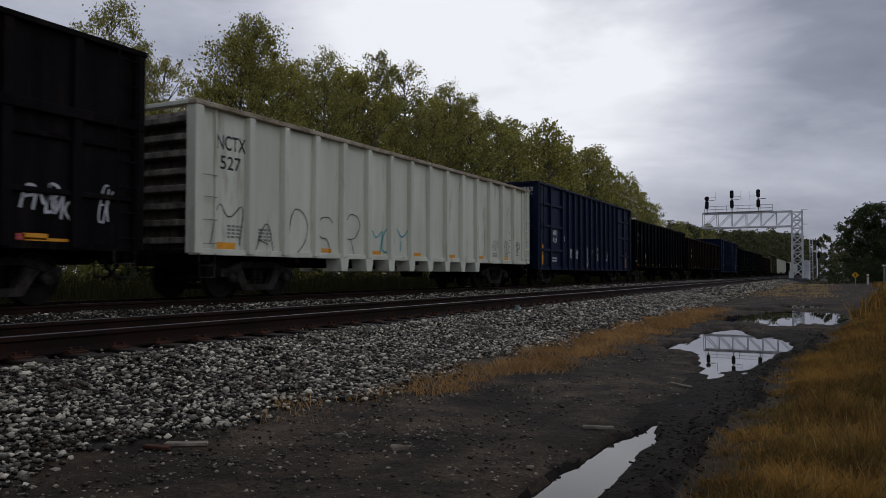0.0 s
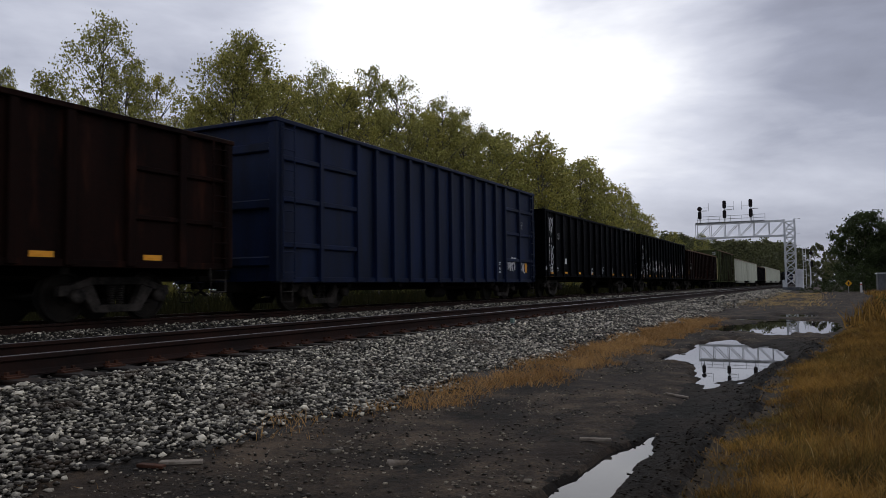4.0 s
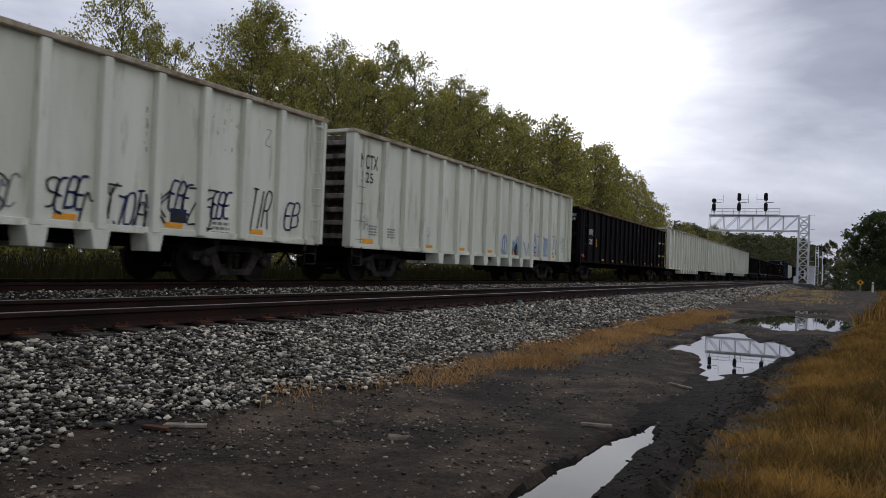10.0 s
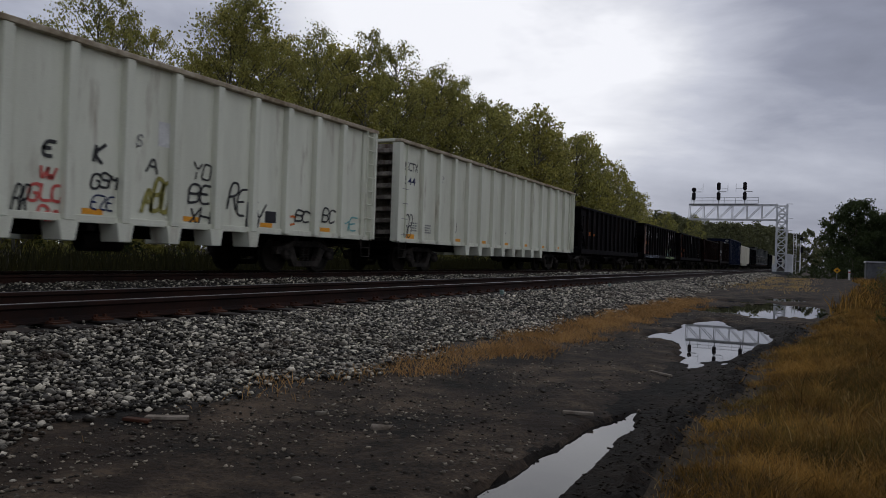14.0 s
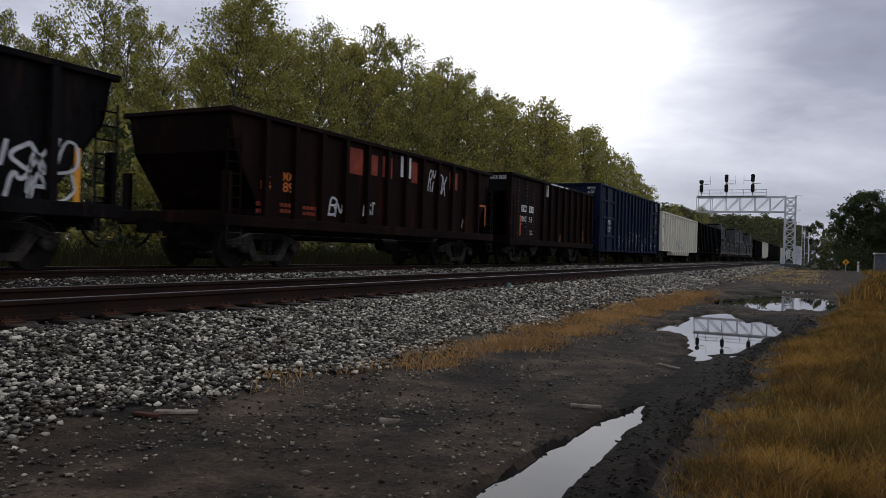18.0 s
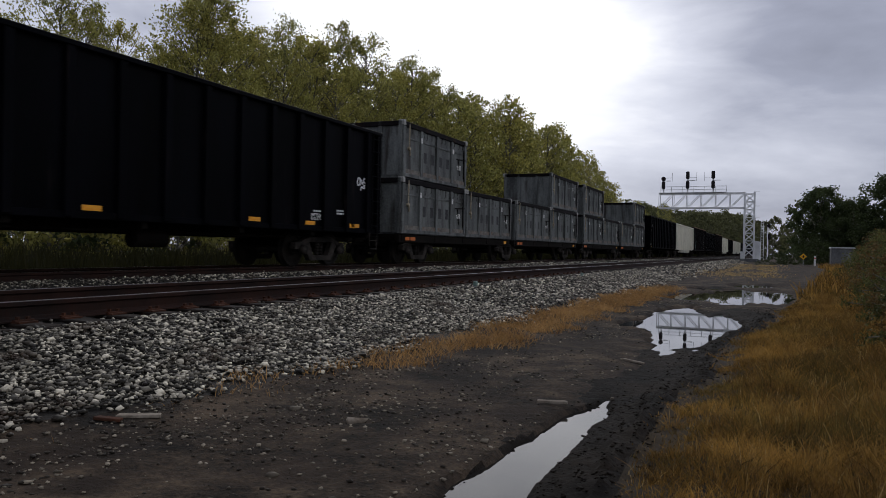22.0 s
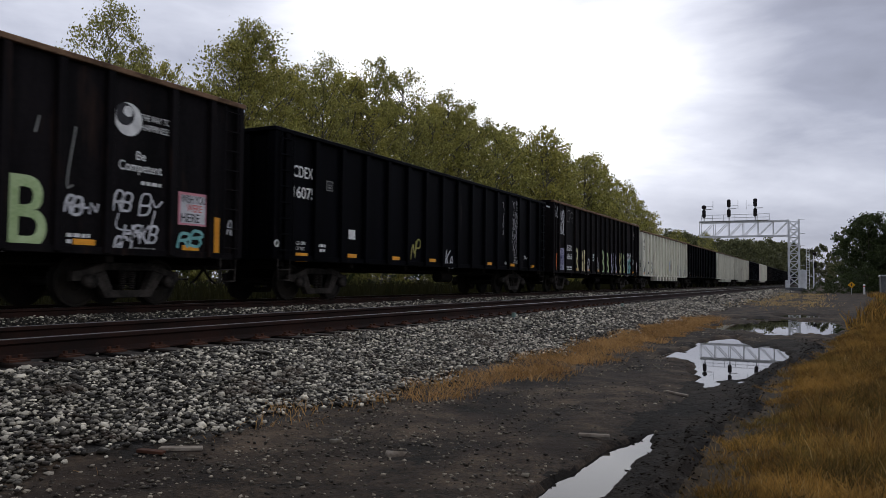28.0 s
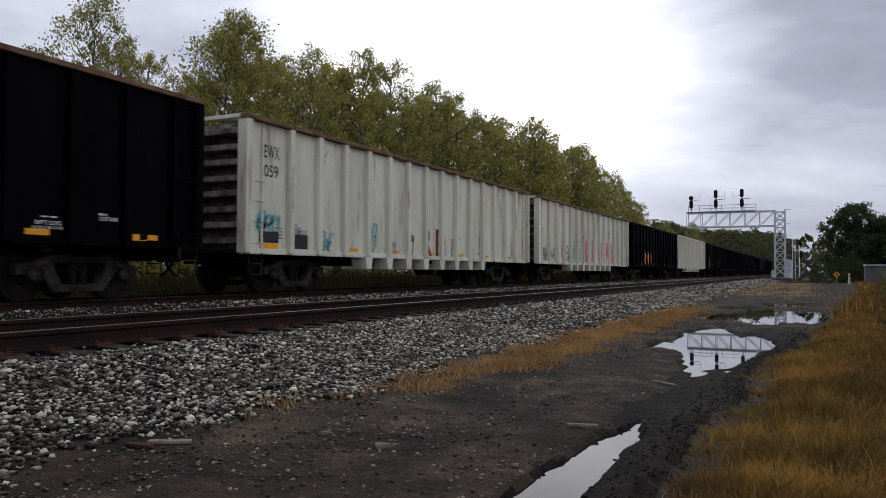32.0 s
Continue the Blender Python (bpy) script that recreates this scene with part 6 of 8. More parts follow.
def bin_mesh_parts(parent, name_label, y0, y1, z0, z1, rail_gap=0.0):
    """An open steel waste container with posts, top rail, hatches; local to its wagon's space."""
    m = M["grey"]
    x = 1.30
    c = tagged(new("waste_container"), name_label, "container", "grey waste containers on the train")
    L = y1 - y0
    H = z1 - z0
    for s in (-1, 1):
        solid("side_panel", Build().box(min(s * x, s * (x - 0.05)), max(s * x, s * (x - 0.05)), -L / 2, L / 2, 0.05, H - 0.1), m, c)
        solid("top_rail", Build().box(min(s * (x - 0.10), s * (x + 0.06)), max(s * (x - 0.10), s * (x + 0.06)), -L / 2, L / 2, H - 0.17, H), M["black_worn"], c, "dark worn top rail", 0.015)
        solid("bottom_rail", Build().box(min(s * (x - 0.10), s * (x + 0.05)), max(s * (x - 0.10), s * (x + 0.05)), -L / 2, L / 2, 0.0, 0.13), m, c, bevel=0.015)
        n = 5
        for k in range(n):
            y = -L / 2 + 0.09 + (L - 0.18) * k / (n - 1)
            solid("post", Build().box(min(s * x, s * (x + 0.07)), max(s * x, s * (x + 0.07)), y - 0.09, y + 0.09, 0.1, H - 0.16), m, c, bevel=0.01)
        solid("lock_bar", Build().box(min(s * x, s * (x + 0.03)), max(s * x, s * (x + 0.03)), -L / 2 + 0.1, L / 2 - 0.1, H * 0.70, H * 0.70 + 0.05), m, c)
    for e in (-1, 1):
        solid("end_door", Build().box(-x + 0.02, x - 0.02, min(e * L / 2, e * (L / 2 - 0.06)), max(e * L / 2, e * (L / 2 - 0.06)), 0.05, H - 0.05), m, c)
        for xx in (-x + 0.05, -0.5, 0.5, x - 0.05):
            solid("end_post", Build().box(xx - 0.06, xx + 0.06, min(e * L / 2, e * (L / 2 + 0.06)), max(e * L / 2, e * (L / 2 + 0.06)), 0.0, H), m, c, bevel=0.01)
        solid("end_rail", Build().box(-x, x, e * L / 2 - 0.06, e * L / 2 + 0.06, H - 0.16, H), M["black_worn"], c, "", 0.012)
        for k in range(4):
            solid("hinge", Build().tube((x + 0.04, e * (L / 2 - 0.03), 0.3 + k * (H - 0.6) / 3 - 0.1), (x + 0.04, e * (L / 2 - 0.03), 0.3 + k * (H - 0.6) / 3 + 0.1), 0.035, 8), m, c)
    # company lettering as plain dark blocks, white marker plates
    for k in range(4):
        part("letter_block", shared("letter_block", lambda: Build().box(0, 0.004, -0.11, 0.11, -0.18, 0.18), M["ink"]), c, (x + 0.004, -L / 2 + (1.76, 2.36, 3.04, 3.66)[k], H * 0.43), "plain block of worn black lettering")
    for y, z in ((-L / 2 + 1.33, H * 0.73), (L / 2 - 1.33, H * 0.71)):
        part("marker_plate", shared("marker_plate", lambda: Build().box(0, 0.006, -0.05, 0.05, -0.09, 0.09), M["letter"]), c, (x + 0.075, y, z))
    part("data_plate", shared("data_plate", lambda: Build().box(0, 0.006, -0.14, 0.14, -0.09, 0.09).box(0, 0.005, -0.22, -0.12, 0.0, 0.05), M["letter"]), c, (x + 0.006, L / 2 - 0.60, H * 0.42), "small white data plate")
    rng = random.Random(name_label + str(y0) + str(z0))
    for s in (-1, 1):
        for e in (-1, 1):
            solid("corner_casting", Build().box(s * x - 0.11, s * x + 0.08, e * (L / 2 - 0.05) - 0.09, e * (L / 2 - 0.05) + 0.09, H - 0.14, H + 0.035), M["casting"], c, "pale worn corner casting", 0.012)
    # cover hooks hanging from the rail, the cover's pull strap, latch rods
    hooks = Build()
    for k in range(13):
        y, z = -L / 2 + 0.35 + (L - 0.7) * k / 12 + rng.uniform(-0.08, 0.08), H - rng.uniform(0.30, 0.42)
        hooks.line([(x + 0.03, y, H - 0.16), (x + 0.03, y + rng.uniform(-0.03, 0.03), z), (x + 0.03, y - 0.09, z - 0.03)], 0.008, 4)
    solid("cover_hooks", hooks, M["black_worn"], c, "row of dark cover hooks")
    solid("pull_strap", Build().line([(x + 0.05, -L / 2 + 0.45, H - 0.05), (x + 0.06, -L / 2 + 0.43, H * 0.55), (x + 0.05, -L / 2 + 0.52, H * 0.40)], 0.022, 5).lathe([(-0.05, 0.0), (-0.04, 0.06), (0.04, 0.06), (0.05, 0.0)], "x", 8, (x + 0.05, -L / 2 + 0.44, H * 0.52)), M["rim_pale"], c, "pale strap with a ratchet")
    solid("latch_rod", Build().tube((x + 0.08, L / 2 - 0.32, 0.35), (x + 0.08, L / 2 - 0.32, H - 0.35), 0.028, 6).tube((x + 0.07, L / 2 - 1.0, H * 0.58), (x + 0.07, L / 2 - 0.1, H * 0.60), 0.022, 5).tube((x + 0.07, L / 2 - 0.85, H * 0.58), (x + 0.07, L / 2 - 0.70, H * 0.25), 0.02, 5), M["black_worn"], c, "dark door latch rods")
    solid("skirt", Build().box(x + 0.001, x + 0.04, -L / 2 + 0.1, L / 2 - 0.1, 0.13, 0.27), M["bin_skirt"], c, "rust-streaked lower rail")
    c.matrix_basis = pose(0, (y0 + y1) / 2, z0)
    return c


def spine_platform(name, label, left, right, stacked_first, joint_left):
    """One low platform of a container wagon with its two bays of waste containers."""
    c = Car(name, label, "container flat car", left, right)
    L, root = c.length, c.root
    z = 1.02
    solid("deck_beam", Build().box(-0.45, 0.45, -L / 2, L / 2, z - 0.42, z - 0.1), M["under"], root, bevel=0.02)
    for s in (-1, 1):
        solid("side_beam", Build().box(min(s * 1.12, s * 1.28), max(s * 1.12, s * 1.28), -L / 2 + 0.1, L / 2 - 0.1, z - 0.30, z - 0.02), M["under"], root, bevel=0.02)
    for k in range(5):
        y = -L / 2 + 0.4 + (L - 0.8) * k / 4
        solid("cross_beam", Build().box(-1.3, 1.3, y - 0.12, y + 0.12, z - 0.25, z - 0.02), M["under"], root, bevel=0.01)
    c.wall = 1.28
    c.patch(0.5, z - 0.22, 0.34, 0.11, "orange", "reflector")
    c.patch(0.92, z - 0.22, 0.36, 0.11, "orange", "reflector")
    c.patch(L - 0.9, z - 0.22, 0.3, 0.12, "reflector")
    half = L / 2
    for i in range(2):
        y0, y1 = -half + 0.15 + i * (L - 0.2) / 2, -half + 0.05 + (i + 1) * (L - 0.2) / 2
        floors = 2 if (i == 0) == stacked_first else 1
        for k in range(floors):
            b = bin_mesh_parts(root, "scuffed grey open steel waste container on the container wagon" if k == 0 else "scuffed grey steel waste container stacked on another", y0, y1, z + k * 1.86, z + k * 1.86 + 1.82)
            LOADS.append((b, c, (y0 + y1) / 2, z + k * 1.86))
    yy = [1.9] if joint_left is None else ([1.9, L] if joint_left is False else [L - 1.9])
    for y in yy:
        c.sets.append((truck(root, c.at(y)), y))
    for s, y in ((-1, 0.0), (1, L)):
        part("coupler", shared("coupler", coupler_build, M["under"], 0.015), root, (0, c.at(y) + s * 0.3, 0), turn=0 if s > 0 else 180)
    return c


LOADS = []
WH, BK, TALL, BR = (3.98, 0.94, 14, "white"), (3.98, 0.98, 16, "black"), (4.48, 0.72, 15, "tall"), (3.66, 0.98, 12, "brown")
# where each wagon's body begins and ends along the track at the clip's start
SPANS = {
    0: (-8.70, 9.50), 1: (10.66, 28.95), 2: (29.90, 46.60), 3: (47.70, 65.90), 4: (67.40, 88.10), 5: (89.45, 106.45), 6: (107.74, 125.84), 7: (127.10, 145.20),
    8: (146.85, 167.40), 9: (168.77, 185.85), 10: (186.98, 205.05), 11: (206.15, 224.15), 12: (225.50, 246.00), 13: (247.35, 265.40), 14: (266.36, 284.44), 15: (285.65, 303.75),
    16: (305.10, 319.20), 17: (321.55, 335.50), 18: (338.00, 351.90), 19: (354.40, 368.50), 20: (370.15, 382.20), 21: (383.40, 400.30), 22: (401.50, 419.45), 23: (420.60, 438.65),
    28: (490.05, 508.15), 29: (509.30, 527.20), 30: (528.20, 545.25), 31: (546.20, 564.30), 32: (565.40, 582.67), 33: (583.74, 601.58), 34: (602.65, 620.65), 35: (621.84, 640.00),
    36: (641.20, 659.40), 37: (660.60, 679.20), 38: (680.25, 698.70), 39: (699.75, 718.00), 40: (719.05, 737.30), 41: (738.35, 756.60), 42: (757.65, 775.90), 43: (776.95, 795.20),
    44: (796.25, 814.50), 45: (815.55, 833.80), 46: (834.85, 853.10),
}


def span(k):
    return SPANS[k]


def white_marks(c):
    c.bars(1.05, 1.28, 0.42, 0.3, 4, "spray_grey")
    c.bars(2.0, 1.25, 0.4, 0.3, 4, "spray_grey")
    c.patch(0.74, 0.98, 0.55, 0.2, "reflector")


def black_marks(c):
    c.patch(2.10, 2.74, 0.26, 0.25, "spray_grey", "stencil_box", "grey stencilled square")
    c.patch(2.12, 2.76, 0.22, 0.21, "ink", "stencil_box", x=c.wall + 0.010)
    c.bars(2.17, 2.80, 0.12, 0.12, 2, "spray_grey", c.wall + 0.016)
    c.fit("LD LMT", 0.95, 1.31, 1.34, 1.42, "letter", 0.004)
    c.fit("LT WT", 0.95, 1.25, 1.21, 1.29, "letter", 0.004)
    c.bars(1.76, 1.20, 0.34, 0.24, 2, "letter")
    c.patch(3.10, 1.58, 0.30, 0.25, "letter", "data_plate", "white data plate")
    c.patch(0.93, 0.94, 0.45, 0.21, "reflector")
    c.patch(c.length - 1.85, 1.0, 0.5, 0.2, "reflector")
    part("stencil_ring", shared("stencil_ring", lambda: Build().lathe([(0.0, 0.085), (0.003, 0.085), (0.003, 0.05), (0.0, 0.05)], "x", 16), M["letter"]), c.root, (c.wall + 0.102, c.at(0.13), 1.33))


def tag_row(c, n, z, h, mats, seed, first=2.0, last=None, width=0.055):
    rng = random.Random(seed)
    last = last or c.length - 1.2
    for k in range(n):
        y = first + (last - first) * k / max(1, n - 1) + rng.uniform(-0.3, 0.3)
        c.tag(y, z + rng.uniform(-0.15, 0.3), rng.uniform(0.45, 0.95), h * rng.uniform(0.7, 1.2), rng.choice(mats), seed + k, width)


# wagons in the order in which they pass; each from its leading end to its trailing end, at the clip's start
c = gondola("open_wagon", "black high-sided open wagon with white graffiti", *span(0), "black_worn", 4.55, 0.95, 8, "brown")
c.chalk('PNB', 15.95, 16.55, 1.55, 2.0, "spray_white", 0.05)
c.chalk('VK', 16.4, 16.85, 1.42, 1.9, "spray_white", 0.04)
c.chalk('EK', 17.32, 17.55, 1.4, 2.02, "spray_white", 0.035)
c.chalk('R', 15.58, 15.74, 1.24, 1.58, "spray_white", 0.03)
c.patch(16.0, 1.0, 0.95, 0.10, "reflector")
c.patch(15.85, 1.06, 0.14, 0.10, "spray_red", "label_plate", "red label")
solid("belt_rail", Build().box(c.wall, c.wall + 0.13, -c.length / 2 + 0.05, c.length / 2 - 0.05, 3.08, 3.26), M["black_worn"], c.root, "ledge between the two tiers of side sheet", 0.02)

c = gondola("open_wagon", "off-white high-sided open wagon with black line graffiti", *span(1), "white", *WH, rim="rim_pale")
white_marks(c)
c.chalk('RIV', 14.78, 15.32, 1.39, 1.8, "spray_black", 0.03)
c.chalk('WOLE', 15.78, 16.49, 1.34, 1.84, "spray_black", 0.035)
c.chalk('CRO', 16.90, 17.50, 1.51, 1.79, "spray_black", 0.045)
c.chalk('SDE', 16.90, 17.36, 1.27, 1.52, "spray_black", 0.045)
c.chalk('Y', 16.12, 16.50, 2.02, 2.99, "spray_grey", 0.03)
c.fit('NCTX', 0.73, 1.58, 3.1, 3.41, "ink")
c.fit('527', 0.83, 1.44, 2.69, 2.98, "ink")
c.chalk('M', 0.69, 1.55, 1.06, 2.12, "spray_black", 0.035)
c.chalk('A', 1.92, 2.65, 0.97, 2.04, "spray_black", 0.035)
c.chalk('D', 3.05, 3.82, 0.97, 2.06, "spray_black", 0.035)
c.chalk('S', 4.08, 4.74, 0.95, 2.07, "spray_black", 0.035)
c.chalk('R', 5.23, 5.96, 0.93, 2.11, "spray_black", 0.035)
c.chalk('MOY', 6.42, 8.47, 1.15, 1.86, "spray_teal", 0.05)
c.bars(14.79, 1.15, 0.42, 0.17, 3, "spray_grey")
c.bars(15.82, 1.18, 0.44, 0.12, 2, "spray_grey")
c.scrape(16.12, 16.54, 2.02, 3.22, 14, "spray_grey")

c = gondola("open_wagon", "tall dark blue ribbed open wagon with graffiti", *span(2), "blue", *TALL)
c.end_word("MRRX", 0.75, 1.38, 4.06, 4.25, -0.10)
c.end_word("4124", 0.75, 1.33, 3.78, 3.97, -0.10)
c.fit('MRRX', 2.24, 2.86, 2.24, 2.5, "letter")
c.fit('4124', 2.21, 2.79, 1.94, 2.18, "letter")
c.bars(2.10, 1.08, 0.69, 0.23, 2, "letter")
c.bars(3.70, 2.06, 0.25, 0.26, 2, "letter")
c.chalk('BKY', 4.56, 4.99, 1.24, 1.75, "spray_white", 0.06)
c.chalk('EKY', 5.47, 5.96, 1.27, 1.71, "spray_white", 0.06)
c.chalk('W', 11.08, 11.48, 1.15, 1.75, "spray_white", 0.05)
c.chalk('I', 8.26, 8.42, 0.9, 1.83, "spray_white", 0.04)
c.fat('B', 7.32, 7.69, 0.89, 1.86, "spray_teal", "spray_red")
c.fat('S', 9.17, 9.57, 1.23, 1.88, "spray_teal", "spray_red")
c.patch(0.79, 0.92, 0.18, 0.88, "reflector", "stripe", "")
c.patch(9.07, 3.74, 0.17, 0.69, "reflector", "stripe", "")
c.patch(4.52, 0.9, 0.12, 0.42, "orange", "stripe", "")
c.patch(15.62, 0.9, 0.15, 0.70, "reflector", "stripe", "")
c.patch(15.69, 1.66, 0.12, 0.13, "reflector", "stripe", "")
c.bars(15.2, 0.89, 0.4, 0.05, 1, "letter")

c = gondola("open_wagon", "plain black high-sided open wagon with white markings", *span(3), "black", *BK)
c.end_word("MRRX", 0.14, 0.52, 3.42, 3.56, -0.10)
c.end_word("4312", 0.14, 0.47, 3.21, 3.35, -0.10)
black_marks(c)
c.fit("MRRX", 0.68, 1.38, 2.94, 3.16, "letter")
c.fit("4312", 0.68, 1.34, 2.49, 2.71, "letter")

c = gondola("open_wagon", "dark brown low open wagon with banded ends", *span(4), "brown", *BR)
c.word("MRRX", 2.3, 2.5, 0.34, "letter", 0.006)
c.bars(1.85, 2.0, 0.8, 0.3, 1, "letter")

c = gondola("open_wagon", "tall blue ribbed open wagon with faded markings", *span(5), "blue", *TALL)
c.chalk('DART', 13.86, 14.97, 1.14, 1.63, "spray_white", 0.1)
c.chalk('KAL', 15.49, 16.02, 1.13, 1.55, "spray_white", 0.06)
c.chalk('BR', 15.55, 15.79, 2.89, 3.21, "spray_grey", 0.04)
c.patch(16.01, 1.1, 0.24, 0.47, "reflector", "warning_plate", "orange plate")
c.bars(13.22, 1.36, 0.18, 0.13, 2, "letter")
c.bars(13.23, 1.06, 0.17, 0.25, 2, "letter")

c = gondola("open_wagon", "black high-sided open wagon with white tags", *span(6), "black", *BK)
c.end_word("MRRX", 0.13, 0.51, 3.45, 3.60, -0.10)
c.end_word("4311", 0.13, 0.46, 3.22, 3.37, -0.10)
black_marks(c)
c.chalk('SEN', 0.65, 1.35, 3.22, 3.7, "spray_white", 0.06)
c.chalk('Y', 0.89, 1.37, 2.84, 3.4, "spray_white", 0.05)
c.chalk('SOK', 0.67, 1.42, 1.92, 2.41, "spray_white", 0.07)
c.chalk('E8', 0.78, 1.39, 1.5, 2.0, "spray_white", 0.06)
c.chalk('BP', 7.47, 7.93, 1.0, 1.45, "spray_white", 0.06)
c.chalk('MF', 9.72, 10.13, 1.12, 1.53, "spray_white", 0.05)
c.chalk('AL', 11.95, 12.38, 1.02, 1.52, "spray_white", 0.06)
c.fit('MRRX', 0.66, 1.32, 2.96, 3.22, "letter")
c.fit('4311', 0.63, 1.24, 2.49, 2.74, "letter")
c.bars(0.91, 1.17, 0.42, 0.28, 2, "letter")
c.bars(1.74, 1.2, 0.31, 0.25, 2, "letter")
c.bars(2.07, 2.71, 0.25, 0.29, 2, "letter")

c = gondola("open_wagon", "black high-sided open wagon with a row of white graffiti", *span(7), "black", *BK)
c.end_word("MRRX", 0.13, 0.51, 3.42, 3.56, -0.10)
c.end_word("4331", 0.13, 0.46, 3.20, 3.34, -0.10)
black_marks(c)
tag_row(c, 10, 1.7, 0.8, ["spray_white"], 41, 1.6, 11.5)
c.chalk('XSY', 13.48, 14.23, 1.2, 2.12, "spray_white", 0.05)
c.chalk('GAH', 16.79, 17.39, 1.44, 2.18, "spray_white", 0.06)
c.fit('EMPTY LOAD', 14.59, 15.02, 1.32, 1.41, "letter")
c.fit('14 ADJ. BLOCK', 14.55, 15.06, 1.23, 1.32, "letter")
c.fit('CU FT 6400', 15.83, 16.23, 1.44, 1.52, "letter")
c.fit('MRRX', 0.67, 1.42, 2.9, 3.22, "letter")
c.fit('4331', 0.67, 1.40, 2.35, 2.69, "letter")
c.chalk('BO', 0.37, 1.88, 1.56, 2.45, "spray_white", 0.06)
c.chalk('KY', 3.00, 3.38, 2.21, 2.46, "spray_white", 0.05)
c.chalk('RO', 4.18, 4.60, 1.56, 2.26, "spray_white", 0.05)
c.chalk('FW', 5.25, 5.74, 1.37, 2.25, "spray_white", 0.06)
c.chalk('AB', 7.51, 7.95, 1.52, 2.23, "spray_white", 0.05)
c.bars(14.67, 1.44, 0.29, 0.06, 1, "letter")
c.bars(15.83, 1.55, 0.18, 0.07, 1, "letter")
c.bars(15.76, 0.99, 0.63, 0.06, 1, "letter")

c = gondola("open_wagon", "rusty brown low open wagon with banded ends", *span(8), "brown", *BR, rim="rim")
c.end_word("MRRX", 0.95, 1.33, 3.39, 3.51, 0.00)
c.end_word("4230", 0.95, 1.28, 3.21, 3.33, 0.00)
solid("yellow_ladder", ladder_build(2.5, 0.5, 8), M["spray_cream"], c.root, "faded yellow end ladder", at=(c.wall + 0.17, c.at(c.length - 0.5), 1.0))
c.fit('MRRX', 1.56, 2.46, 2.36, 2.63, "letter")
c.fit('4230', 1.54, 2.27, 1.86, 2.18, "letter")
c.patch(0.43, 1.48, 0.46, 0.21, "reflector", "reflector", "")
c.patch(10.75, 3.14, 0.22, 0.53, "letter", "stripe", "")
c.chalk('HI', 14.80, 15.20, 1.19, 1.53, "spray_white", 0.04)
c.bars(14.81, 1.19, 0.39, 0.09, 1, "spray_white")

c = gondola("open_wagon", "tall green open wagon with peeling, rusty paint", *span(9), "green", *TALL, rim="rim")
c.end_word("MRRX", 0.95, 1.36, 4.12, 4.26, 0.00)
c.end_word("4153", 0.95, 1.31, 3.92, 4.06, 0.00)
c.patch(1.99, 1.86, 1.07, 0.71, "ink", "number_board", "black painted number board")
c.patch(9.03, 0.91, 0.14, 3.48, "letter", "stripe", "")
c.patch(0.35, 0.97, 0.38, 0.26, "reflector", "reflector", "")
c.fit('MRRX', 2.04, 2.94, 2.23, 2.5, "letter", x=c.wall + 0.012)
c.fit('4153', 2.05, 2.72, 1.91, 2.18, "letter", x=c.wall + 0.012)
c.fat('A', 3.52, 3.95, 0.95, 2.07, "spray_blue", "spray_white")
c.fat('I', 4.37, 4.86, 0.92, 1.77, "spray_blue", "spray_white")
c.fat('D', 5.28, 6.02, 0.9, 1.78, "spray_blue", "spray_white")
c.fat('R', 6.17, 6.66, 0.92, 1.85, "spray_blue", "spray_white")
c.fat('S', 7.09, 7.98, 0.96, 2.13, "spray_blue", "spray_white")
c.patch(12.99, 1.32, 0.45, 0.34, "black_worn", "data_plate", "dark data plate with white print")
c.bars(13.04, 1.40, 0.34, 0.18, 2, "letter", c.wall + 0.011)
c.patch(9.32, 1.0, 0.46, 0.14, "reflector")
c.patch(12.08, 1.0, 0.40, 0.12, "reflector")
c.patch(15.86, 1.06, 0.48, 0.20, "reflector")
c.patch(13.03, 0.97, 0.45, 0.37, "letter", "data_plate", "white data plate")
c.chalk('ARE', 12.11, 12.53, 1.09, 1.31, "spray_black", 0.05)
c.chalk('MB', 14.17, 14.60, 1.14, 1.45, "spray_grey", 0.03)

c = gondola("open_wagon", "white high-sided open wagon with black tags along its foot", *span(10), "white", *WH, rim="rim_pale")
white_marks(c)
c.fit('NCTX', 0.62, 1.44, 3.09, 3.39, "ink")
c.fit('507', 0.66, 1.26, 2.68, 2.94, "ink")
c.chalk('OE', -0.06, 0.39, 2.58, 3.14, "spray_teal", 0.05)
c.chalk('RX', 0.63, 1.15, 1.5, 1.89, "spray_black", 0.06)
c.chalk('4M', 1.81, 2.31, 1.27, 2.04, "spray_black", 0.06)
c.chalk('I8', 3.98, 4.38, 0.94, 2.12, "spray_black", 0.05)
c.chalk('MTR', 5.01, 6.36, 0.9, 1.76, "spray_black", 0.05)
c.chalk('E', 6.36, 6.68, 2.05, 2.29, "spray_black", 0.05)
c.chalk('Z', 7.31, 7.65, 2.24, 2.44, "spray_black", 0.06)
c.chalk('N8', 8.36, 8.86, 1.06, 2.21, "spray_black", 0.06)
c.chalk('RS', 9.51, 10.28, 1.04, 1.72, "spray_black", 0.05)
c.chalk('MT', 11.62, 12.34, 1.05, 1.72, "spray_black", 0.06)
c.chalk('AK', 12.65, 13.41, 1.07, 1.76, "spray_black", 0.06)
c.chalk('ZE', 13.86, 14.62, 1.1, 1.92, "spray_black", 0.06)
c.chalk('8', 3.00, 3.22, 2.4, 2.68, "spray_black", 0.05)
c.chalk('9', 10.94, 11.13, 1.22, 1.71, "spray_black", 0.06)
